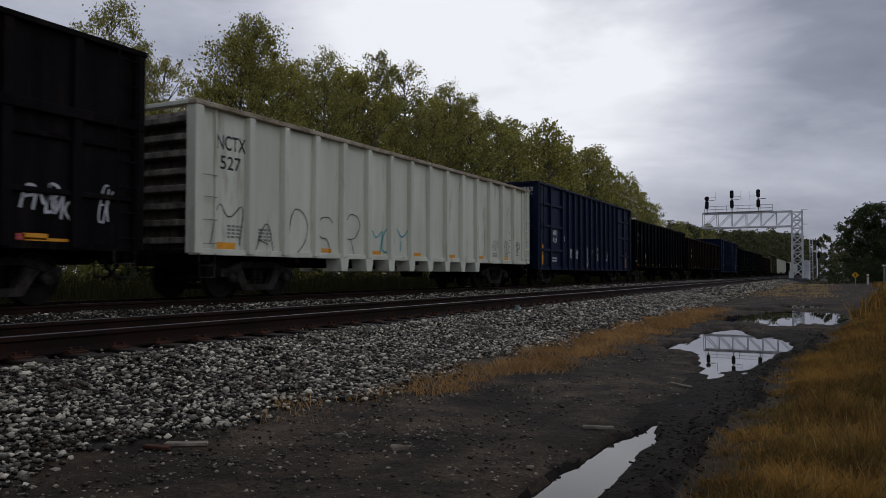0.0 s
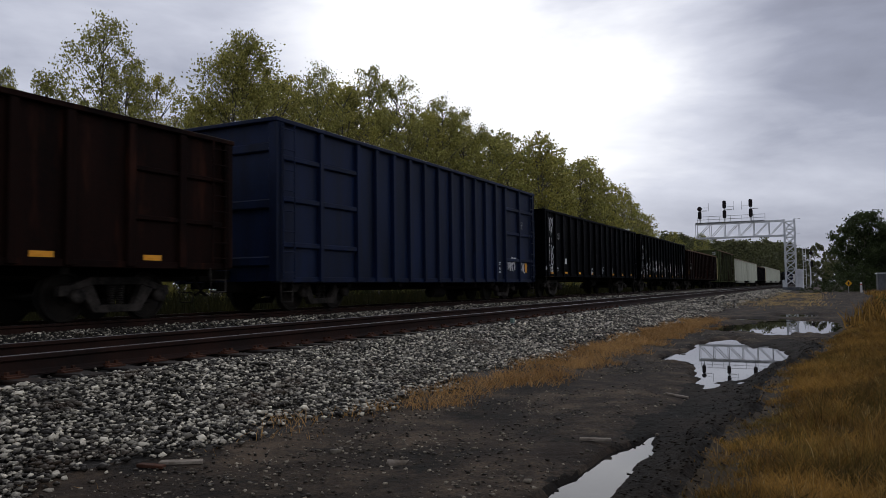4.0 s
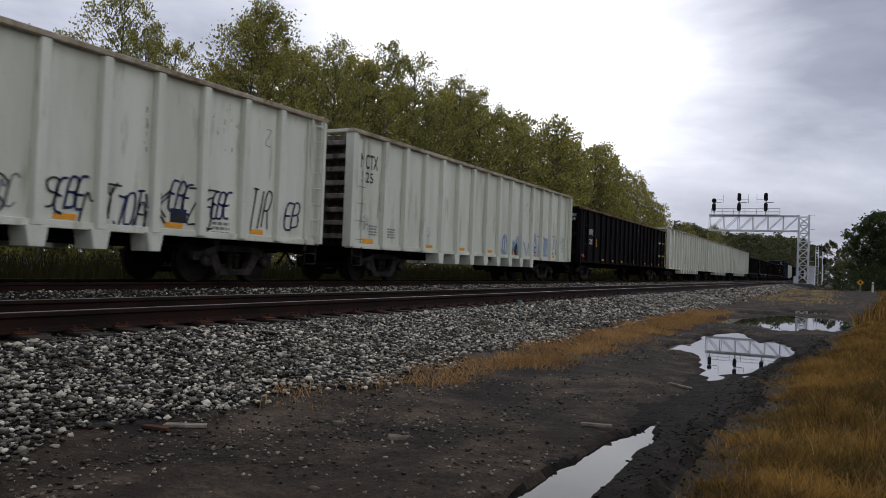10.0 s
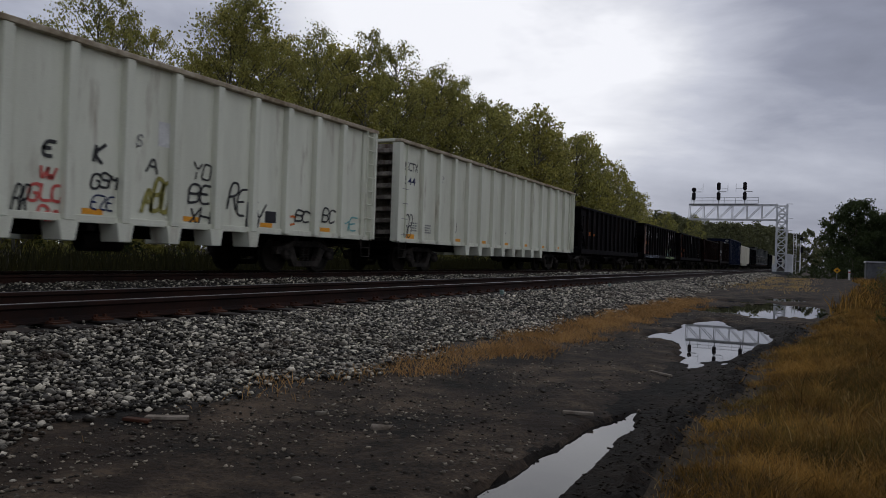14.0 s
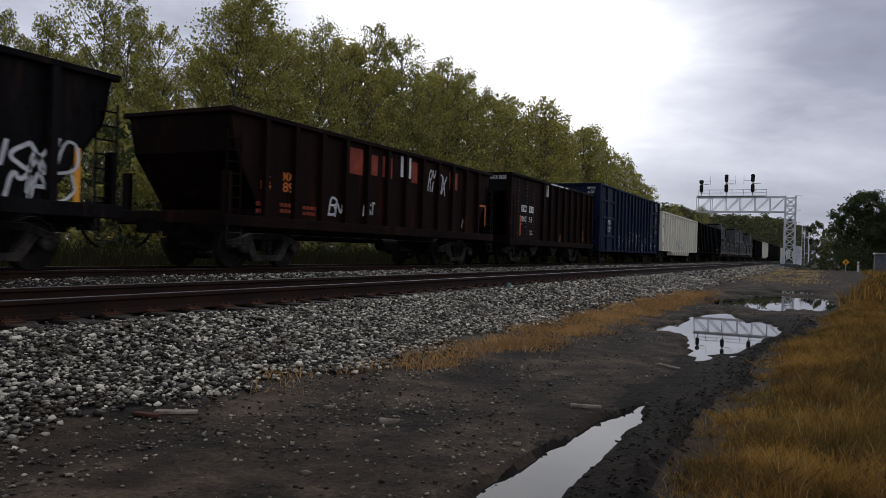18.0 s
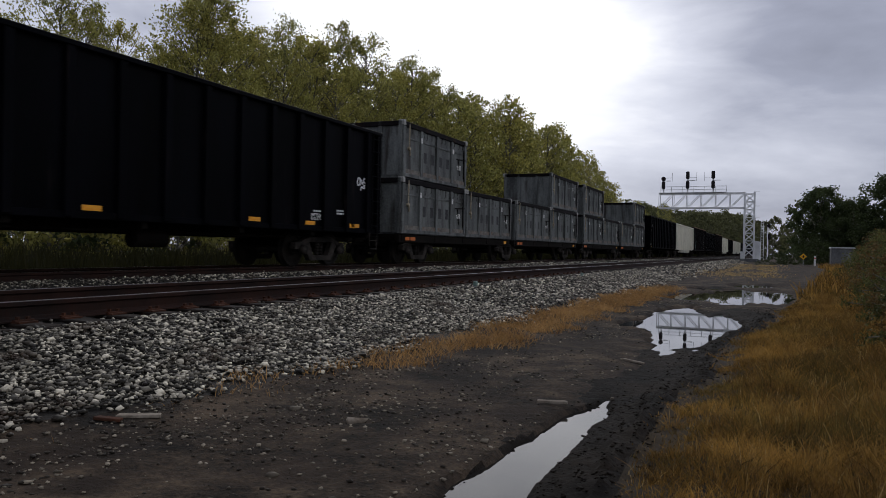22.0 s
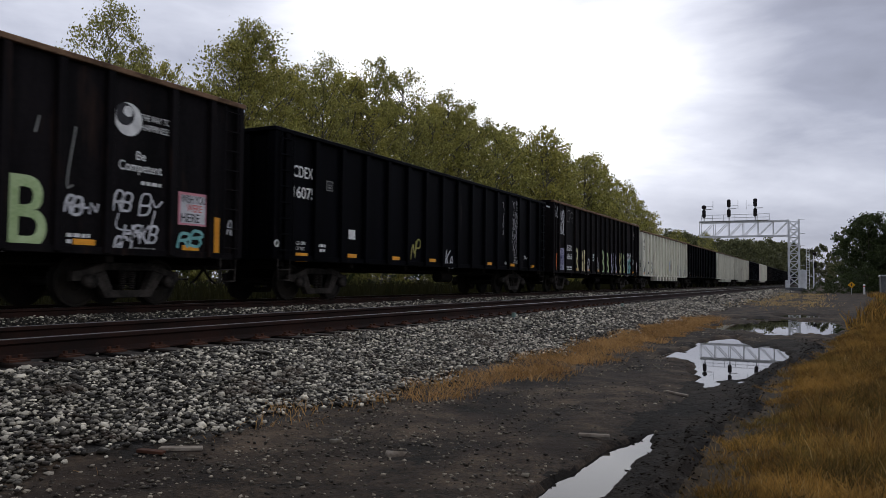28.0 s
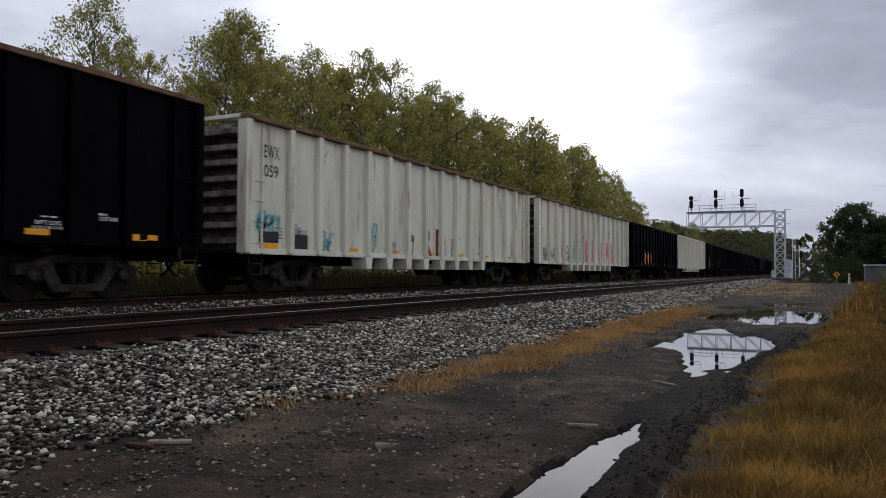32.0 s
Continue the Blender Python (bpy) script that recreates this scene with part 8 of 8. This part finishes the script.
c.chalk('KAM', 14.58, 15.26, 1.6, 1.95, "spray_black", 0.055)
c.chalk('MRE', 14.58, 15.26, 1.17, 1.57, "spray_black", 0.055)
c.chalk('FL', 15.66, 15.96, 1.18, 1.64, "spray_black", 0.035)
c.chalk('SZ', 16.80, 17.42, 1.24, 1.84, "spray_black", 0.07)
c.chalk('WA', 13.69, 14.07, 1.91, 2.81, "spray_grey", 0.025)
c.chalk('SE', 14.57, 15.10, 2.27, 2.7, "spray_grey", 0.03)
c.chalk('L', 12.03, 12.36, 0.96, 2.31, "spray_black", 0.02)
c.patch(13.45, 1.15, 0.38, 0.27, "ink", "data_plate", "black data plate with white print")
c.scrape(6.68, 7.21, 1.96, 3.32, 14, "spray_grey")
c.scrape(10.82, 11.40, 2.7, 3.67, 14, "spray_grey")

c = gondola("open_wagon", "black high-sided open wagon ahead of grey containers", *span(23), "black", *BK)
black_marks(c)
c.fit('MRRX', 0.69, 1.40, 2.91, 3.18, "letter")
c.fit('4322', 0.70, 1.41, 2.43, 2.69, "letter")
c.chalk('ONSY', 16.79, 17.45, 2.33, 2.55, "spray_white", 0.06)
c.chalk('M', 16.99, 17.29, 2.19, 2.33, "spray_white", 0.05)
c.fit('EMPTY LOAD', 14.52, 15.08, 1.32, 1.41, "letter")
c.fit('14 ADJ. BLOCK', 14.50, 15.08, 1.21, 1.31, "letter")
c.bars(14.62, 1.45, 0.36, 0.07, 1, "letter")
c.bars(15.74, 1.43, 0.35, 0.16, 2, "letter")
c.bars(15.61, 0.97, 0.63, 0.08, 1, "letter")

for left, right, first, joint in ((440.35, 451.45, True, False), (451.9, 463.65, False, True), (465.0, 476.6, True, False), (477.1, 488.15, False, True)):
    spine_platform("container_wagon", "low black container wagon carrying grey waste containers", left, right, first, joint)

c = gondola("open_wagon", "black high-sided open wagon behind the container wagons", *span(28), "black", *BK)
c.end_word("CDEX", 0.13, 0.52, 3.41, 3.55, -0.10)
c.end_word("16133", 0.13, 0.47, 3.20, 3.34, -0.10)
black_marks(c)
c.fit("CDEX", 0.66, 1.38, 2.95, 3.16, "letter")
c.fit("16133", 0.66, 1.40, 2.49, 2.70, "letter")

c = gondola("open_wagon", "cream high-sided open wagon with teal graffiti", *span(29), "cream", *WH)
tag_row(c, 9, 1.6, 0.8, ["spray_teal", "spray_cream", "spray_grey"], 58, 1.5, None, 0.07)

c = gondola("open_wagon", "tall black open wagon with big pastel graffiti letters", *span(30), "black_worn", 4.22, 0.95, 12, "wide", rim="rim")
part("emblem", Build().lathe([(0.0, 0.30), (0.004, 0.30)], "x", 24).mesh("emblem", M["letter"]), c.root, (c.wall + 0.004, c.at(14.14), 3.36), "round white painted emblem")
for k, mt in enumerate(("spray_white", "spray_white", "spray_teal", "spray_teal", "spray_cream", "spray_cream")):
    c.fat("RB"[k % 2], 1.0 + k * 1.085, 1.85 + k * 1.085, 1.15, 2.2, mt, None)
c.fat('B', 11.99, 12.62, 0.98, 2.12, "spray_green", None)
c.chalk('RB', 12.94, 13.24, 1.58, 1.91, "spray_white", 0.05)
c.chalk('HN', 13.26, 13.56, 1.6, 1.8, "spray_white", 0.04)
c.chalk('RB', 13.88, 14.25, 1.68, 2.05, "spray_white", 0.045)
c.chalk('HRKB', 14.11, 14.84, 1.16, 1.5, "spray_white", 0.045)
c.chalk('RCT', 13.90, 14.32, 0.95, 1.25, "spray_white", 0.045)
c.chalk('BY', 14.42, 14.95, 1.64, 2.04, "spray_white", 0.04)
c.chalk('U', 13.93, 14.78, 1.39, 1.7, "spray_white", 0.03)
c.chalk('RB', 15.37, 15.96, 1.14, 1.45, "spray_teal", 0.06)
c.chalk('RB', 16.67, 16.91, 1.43, 1.75, "spray_white", 0.04)
c.chalk('L', 13.04, 13.19, 2.08, 3.29, "spray_grey", 0.05)
c.chalk('I', 12.34, 12.50, 2.81, 3.11, "spray_grey", 0.05)
c.fit('Be', 14.33, 14.54, 2.66, 2.82, "letter")
c.fit('Competent', 13.96, 14.92, 2.39, 2.62, "letter")
c.fit('THE WAY TO', 14.42, 15.08, 3.40, 3.52, "letter", 0.006)
c.fit('HAPPINESS', 14.42, 15.08, 3.22, 3.34, "letter", 0.006)
part("emblem_shape", Build().lathe([(0.0, 0.20), (0.003, 0.20)], "x", 18).mesh("emblem_shape", M["ink"]), c.root, (c.wall + 0.010, c.at(14.06), 3.44))
part("emblem_shape", Build().lathe([(0.0, 0.10), (0.003, 0.10)], "x", 14).mesh("emblem_shape", M["letter"]), c.root, (c.wall + 0.014, c.at(14.12), 3.50))
c.bars(14.45, 2.22, 0.46, 0.11, 1, "letter")
c.bars(14.33, 0.99, 0.49, 0.11, 2, "spray_grey")
c.bars(12.98, 0.98, 0.44, 0.32, 3, "letter")
c.patch(15.34, 1.56, 0.76, 0.64, "spray_pink", "sprayed_panel", "pink-edged white sprayed panel")
c.patch(16.29, 0.93, 0.15, 0.84, "reflector", "stripe", "")
c.patch(12.79, 0.93, 0.1, 0.34, "spray_white", "stripe", "")
c.patch(11.88, 0.91, 0.07, 0.33, "spray_white", "stripe", "")
c.patch(15.39, 1.6, 0.64, 0.55, "spray_white", "painted_panel", "pale inside of the sprayed panel", c.wall + 0.009)
c.fit('WISH YOU', 15.39, 16.03, 1.99, 2.15, "ink", x=c.wall + 0.017)
c.fit('WERE', 15.54, 15.94, 1.82, 1.97, "spray_red", x=c.wall + 0.017)
c.fit('HERE', 15.40, 15.88, 1.62, 1.79, "ink", x=c.wall + 0.017)

c = gondola("open_wagon", "black high-sided open wagon with white lettering", *span(31), "black", *BK)
black_marks(c)
c.fit('CDEX', 0.79, 1.55, 2.93, 3.21, "letter")
c.fit('16075', 0.80, 1.64, 2.44, 2.72, "letter")
c.chalk('NP', 6.44, 6.92, 1.21, 1.83, "spray_olive", 0.05)
c.chalk('KA', 8.69, 9.26, 0.96, 1.56, "spray_white", 0.05)
c.fit('EMPTY LOAD', 14.65, 15.09, 1.3, 1.37, "letter")
c.fit('14 ADJ. BLOCK', 14.60, 15.14, 1.2, 1.28, "letter")
c.fit('CUFT6400', 15.76, 16.16, 1.42, 1.5, "letter")
c.bars(14.74, 1.43, 0.25, 0.06, 1, "letter")
c.bars(15.75, 1.52, 0.19, 0.06, 1, "letter")
c.bars(13.71, 1.16, 0.19, 0.13, 2, "letter")
c.bars(15.70, 0.96, 0.67, 0.06, 1, "letter")
c.scrape(14.51, 15.13, 2.6, 3.65, 70)
c.scrape(14.47, 14.97, 1.5, 2.75, 70)
c.scrape(13.47, 13.63, 2.25, 3.56, 22)

c = gondola("open_wagon", "tall black open wagon with cream and green graffiti letters", *span(32), "black_worn", 4.22, 0.95, 12, "wide", rim="rim")
c.patch(1.13, 0.94, 0.71, 1.13, "spray_lilac", "sprayed_panel", "white sprayed panel with blue words")
c.patch(0.66, 0.93, 0.09, 0.88, "orange", "stripe", "")
c.patch(6.45, 0.94, 0.15, 0.44, "orange", "stripe", "")
c.fit("IT'S", 1.21, 1.72, 1.8, 2.03, "spray_navy", x=c.wall + 0.012)
c.fit('SIMPLE', 1.18, 1.77, 1.55, 1.76, "spray_navy", x=c.wall + 0.012)
c.fit('DRUGS', 1.18, 1.78, 1.29, 1.52, "spray_navy", x=c.wall + 0.012)
c.fit('KILL', 1.19, 1.71, 0.99, 1.24, "spray_navy", x=c.wall + 0.012)
c.fit('REGX', 2.14, 3.04, 2.0, 2.27, "letter")
c.fit('6865', 2.15, 3.05, 1.59, 1.86, "letter")
c.bars(6.49, 1.61, 0.49, 0.45, 3, "letter")
c.bars(2.17, 1.07, 0.88, 0.22, 2, "letter")
c.bars(-0.68, 3.83, 0.52, 0.1, 1, "letter")
c.chalk('SNO', 0.29, 0.98, 3.48, 3.97, "spray_white", 0.07)
c.chalk('YBE', 1.22, 2.00, 2.8, 3.9, "spray_white", 0.07)
c.chalk('MR', 5.45, 6.04, 0.92, 1.75, "spray_white", 0.06)
c.chalk('RA', 7.37, 7.83, 0.95, 1.81, "spray_white", 0.06)
c.chalk('WR', 14.85, 15.83, 1.92, 2.32, "spray_white", 0.06)
c.chalk('OR', 2.20, 3.24, 3.36, 3.93, "spray_grey", 0.03)
c.fat('R', 3.52, 4.19, 0.95, 2.2, "spray_cream", None)
c.fat('B', 4.31, 4.93, 0.93, 2.16, "spray_cream", None)
c.fat('B', 5.03, 5.61, 0.92, 2.13, "spray_cream", None)
c.fat('B', 8.30, 9.00, 0.91, 2.27, "spray_green", None)
c.fat('B', 9.22, 9.97, 0.91, 2.16, "spray_green", None)
c.fat('B', 10.13, 10.77, 0.91, 2.16, "spray_lilac", None)
c.fat('B', 10.97, 11.70, 0.9, 2.18, "spray_lilac", None)
c.fat('B', 11.96, 12.73, 0.9, 2.27, "spray_cream", None)
c.fat('B', 12.82, 13.69, 0.9, 2.25, "spray_green", None)
c.fat('R', 14.81, 15.90, 0.91, 1.98, "spray_teal", None)
c.patch(12.89, 0.84, 0.15, 0.52, "spray_green", "stripe", "")
c.patch(14.22, 0.92, 0.1, 0.46, "reflector", "stripe", "")
c.patch(16.47, 0.87, 0.13, 0.88, "reflector", "stripe", "")
c.chalk('FA', 13.05, 13.61, 1.63, 1.99, "spray_white", 0.05)
c.chalk('PHEES', 13.06, 13.56, 1.33, 1.52, "spray_white", 0.05)
c.chalk('WMW', 14.02, 15.23, 1.88, 2.35, "spray_white", 0.09)
c.chalk('CIDA', 15.49, 16.06, 1.65, 1.99, "spray_white", 0.04)
c.chalk('RA', 16.78, 17.07, 1.3, 1.78, "spray_white", 0.05)
c.chalk('O', 16.79, 17.03, 1.01, 1.28, "spray_white", 0.04)
c.chalk('B', 16.02, 16.28, 3.26, 3.77, "spray_grey", 0.07)
c.bars(13.12, 1.02, 0.44, 0.3, 3, "letter")
c.fat('R', 14.02, 14.52, 0.93, 1.88, "spray_teal", "spray_white")
c.fat('B', 14.51, 15.13, 0.94, 1.89, "spray_teal", "spray_white")

c = gondola("open_wagon", "stained white open wagon with black and blue graffiti", *span(33), "white_dirty", *WH, rim="rim")
white_marks(c)
for y, z, w, h in ((14.22, 1.36, 0.52, 0.56), (14.48, 1.70, 0.62, 0.60), (14.88, 1.32, 0.60, 0.58)):
    part("throw_up", bubble_mesh(int(y * 100), w + 0.09, h + 0.09, M["spray_black"]), c.root, (c.wall + 0.010, c.at(y), z), "outline of a cloud-shaped graffito")
for y, z, w, h in ((14.22, 1.36, 0.52, 0.56), (14.48, 1.70, 0.62, 0.60), (14.88, 1.32, 0.60, 0.58)):
    part("throw_up", bubble_mesh(int(y * 100), w, h, M["spray_sky"]), c.root, (c.wall + 0.014 + 0.002 * w, c.at(y), z), "pale blue cloud-shaped graffito")
c.scrape(1.69, 3.28, 2.15, 3.35, 14, "spray_grey")
c.scrape(4.17, 4.65, 2.44, 3.62, 14, "spray_grey")
c.fit('LEWX', 0.60, 1.30, 3.15, 3.43, "ink")
c.fit('1085', 0.61, 1.29, 2.72, 2.98, "ink")
c.fit('IZ', 0.52, 1.05, 1.65, 1.95, "spray_black")
c.fit('IMB', 0.51, 1.11, 1.44, 1.64, "spray_black")
c.patch(0.73, 1.16, 0.51, 0.27, "ink", "data_plate", "black data plate")
c.patch(0.52, 0.95, 0.64, 0.2, "orange", "reflector", "")
c.fat('B', 1.70, 2.19, 1.08, 1.91, "spray_black", "spray_white")
c.fat('O', 2.19, 2.79, 1.05, 1.94, "spray_black", "spray_white")
c.fat('B', 2.85, 3.25, 1.14, 1.89, "spray_black", "spray_white")
c.fat('B', 3.25, 3.79, 1.13, 1.96, "spray_black", "spray_white")
c.fat('I', 3.93, 4.39, 1.13, 1.77, "spray_black", "spray_white")
c.fat('M', 8.58, 9.72, 1.04, 1.91, "spray_cream", None)
c.fat('A', 9.72, 11.44, 1.02, 2.32, "spray_blue", None)
c.fat('D', 11.77, 12.33, 1.02, 2.15, "spray_blue", "spray_white")
c.fat('J', 12.72, 13.35, 0.98, 2.12, "spray_blue", "spray_white")
c.chalk('BR', -0.20, 0.28, 1.53, 1.95, "spray_black", 0.08)
c.chalk('A', -0.09, 0.29, 1.19, 1.53, "spray_black", 0.07)
c.chalk('BV', 1.46, 1.68, 1.39, 1.91, "spray_black", 0.06)
c.chalk('MB', 5.07, 5.59, 1.43, 1.82, "spray_black", 0.06)
c.chalk('ZE', 5.08, 5.60, 1.03, 1.39, "spray_black", 0.06)
c.chalk('XH', 6.24, 6.69, 1.41, 1.8, "spray_black", 0.06)
c.chalk('RE', 6.24, 6.70, 0.98, 1.38, "spray_black", 0.06)
c.chalk('EH', 13.87, 14.50, 1.43, 1.99, "spray_black", 0.05)
c.chalk('I', 2.98, 3.27, 2.7, 3.63, "spray_grey", 0.06)
c.chalk('L', 4.18, 4.53, 2.18, 3.35, "spray_grey", 0.04)
c.patch(13.35, 0.88, 0.48, 1.1, "spray_black", "painted_panel", "black painted panel with white words")
c.fit('WISH', 13.34, 13.80, 1.76, 1.94, "spray_white", x=c.wall + 0.012)
c.fit('YOU', 13.34, 13.66, 1.56, 1.73, "spray_white", x=c.wall + 0.012)
c.fit('WERE', 13.35, 13.77, 1.37, 1.55, "spray_white", x=c.wall + 0.012)
c.fit('HERE', 13.35, 13.72, 0.91, 1.13, "spray_white", x=c.wall + 0.012)
c.fat('R', 15.33, 16.09, 0.99, 2.29, "spray_deep", "spray_black")
c.fat('o', 16.19, 16.44, 1.08, 1.44, "spray_deep", "spray_black")
c.fat('B', 16.45, 17.18, 1.12, 2.28, "spray_deep", "spray_black")
c.chalk('SE', 17.28, 17.64, 1.45, 1.84, "spray_black", 0.07)
c.chalk('MR', 17.28, 17.59, 1.07, 1.42, "spray_black", 0.07)
c.chalk('L', 14.26, 14.36, 2.03, 3.17, "spray_grey", 0.04)
c.chalk('I', 13.85, 13.94, 2.98, 3.66, "spray_grey", 0.05)
c.chalk('IN', 16.55, 17.03, 2.76, 3.6, "spray_grey", 0.05)

c = gondola("open_wagon", "plain black high-sided open wagon with yellow tape", *span(34), "black", *BK, rim="rim")
black_marks(c)
c.fit('CDEX', 0.66, 1.43, 2.86, 3.12, "letter")
c.fit('16076', 0.66, 1.52, 2.39, 2.68, "letter")
c.fit('EMPTY LOAD', 14.40, 14.86, 1.27, 1.34, "letter")
c.fit('14 ADJ. BLOCK', 14.35, 14.90, 1.19, 1.25, "letter")
c.fit('CUFT6400', 15.59, 15.97, 1.4, 1.47, "letter")
c.bars(14.50, 1.39, 0.31, 0.04, 1, "letter")
c.bars(15.58, 1.49, 0.17, 0.06, 1, "letter")

c = gondola("open_wagon", "stained white open wagon with teal and orange tags", *span(35), "white_dirty", *WH, rim="rim")
white_marks(c)
c.fit('LEWX', 0.65, 1.31, 3.11, 3.41, "ink")
c.fit('1059', 0.66, 1.27, 2.68, 2.96, "ink")
c.patch(0.62, 1.18, 0.69, 0.26, "ink", "data_plate", "black data plate")
c.patch(1.80, 1.07, 0.63, 0.34, "ink", "data_plate", "black data plate")
c.chalk('BRM', 0.58, 1.31, 1.46, 1.86, "spray_teal", 0.1)
c.chalk('OAE', 2.94, 3.51, 1.04, 1.55, "spray_teal", 0.08)
c.chalk('YB', 5.15, 5.67, 1.09, 1.91, "spray_teal", 0.06)
c.chalk('BR', 0.01, 0.34, 1.43, 1.86, "spray_pink", 0.05)
c.chalk('RA', 1.80, 2.17, 1.41, 1.7, "spray_grey", 0.05)
c.chalk('AM', 6.29, 6.77, 0.98, 1.55, "spray_sky", 0.07)
c.chalk('BM', 7.42, 7.89, 1.04, 1.85, "spray_black", 0.06)
c.chalk('RE', 10.61, 11.24, 1.06, 1.74, "spray_black", 0.06)
c.chalk('IB', 11.86, 12.28, 1.23, 1.88, "spray_black", 0.06)
c.chalk('SE', 12.90, 13.40, 1.2, 1.96, "spray_black", 0.06)
c.chalk('T', 14.16, 14.51, 1.17, 1.85, "spray_black", 0.06)
c.chalk('I', 15.32, 15.59, 1.16, 1.84, "spray_black", 0.05)
c.chalk('Y', 2.94, 3.26, 3.25, 3.62, "spray_grey", 0.04)
c.chalk('S', 16.18, 16.63, 1.27, 1.97, "spray_grey", 0.03)
c.fat('R', 8.47, 9.11, 1.02, 1.96, "faded_red", None)
c.fat('B', 9.39, 10.01, 1.01, 1.93, "faded_red", None)

c = gondola("open_wagon", "stained white open wagon with pink graffiti letters", *span(36), "white_dirty", *WH, rim="rim")
for k in range(5):
    c.bubble(8.5 + k * 1.35, 1.75, 1.05, 1.35, "spray_pink", "spray_red", k)
c.tag(6.4, 1.7, 1.2, 1.2, "spray_teal", 6, 0.14)
tag_row(c, 4, 1.5, 0.6, ["spray_black", "spray_grey"], 63, 1.5, 5)

c = gondola("open_wagon", "black open wagon with a red and green graffiti panel", *span(37), "black", *BK)
for k in range(3):
    c.bubble(4.4 + k * 1.1, 1.6, 1.2, 1.1, "spray_red", "spray_cream", k)

c = gondola("open_wagon", "cream open wagon with faint brown graffiti", *span(38), "cream", *WH)
tag_row(c, 6, 1.6, 0.9, ["orange", "spray_grey"], 64, 5, None, 0.1)

for k, mt, lab in ((39, "black_worn", "black open wagon with white graffiti letters"), (40, "black", "black high-sided open wagon far along the train"), (41, "black", "black high-sided open wagon far along the train"), (42, "black_worn", "worn black open wagon far along the train"), (43, "black", "black high-sided open wagon far along the train"), (44, "blue", "blue open wagon far along the train"), (45, "black", "black high-sided open wagon far along the train"), (46, "black", "black high-sided open wagon far along the train")):
    c = gondola("open_wagon", lab, *span(k), mt, *BK)
    if k == 39:
        for j in range(4):
            c.word("RB"[j % 2], 3.0 + j * 3.2, 1.3, 1.5, "spray_white", 0.04, 1.0, x=c.wall + 0.016, name="throw_up")


# ---- motion ----
def motions():
    """The train runs past at a steady speed; its wheels turn while it is near."""
    for c in TRAIN:
        walk(c.root, [(t, pose(TRAIN_X, c.mid - SPEED * t, RAIL)) for t in (0, 8, 16, 24, 32)])
        for sets, y in c.sets:
            start = c.left + y
            t0, t1 = (start - 40.0) / SPEED, (start + 2.0) / SPEED
            n0, n1 = max(0, math.ceil(t0 * FPS)), min(32 * FPS, math.floor(t1 * FPS))
            if n1 - n0 < 2:
                continue
            for w, q in sets:
                step = math.degrees(SPEED / FPS / 0.457)
                rows = [(0, pose(0, q, 0.457))] if n0 > 0 else []
                rows += [(n / FPS, pose(0, q, 0.457, step * (n - n0))) for n in range(n0, n1 + 1)]
                if n1 < 32 * FPS:
                    rows.append((32, pose(0, q, 0.457, step * (n1 - n0))))
                walk(w, rows)
    for b, c, y, z in LOADS:
        walk(b, [(t, pose(TRAIN_X, c.mid + y - SPEED * t, RAIL + z)) for t in (0, 8, 16, 24, 32)])


motions()
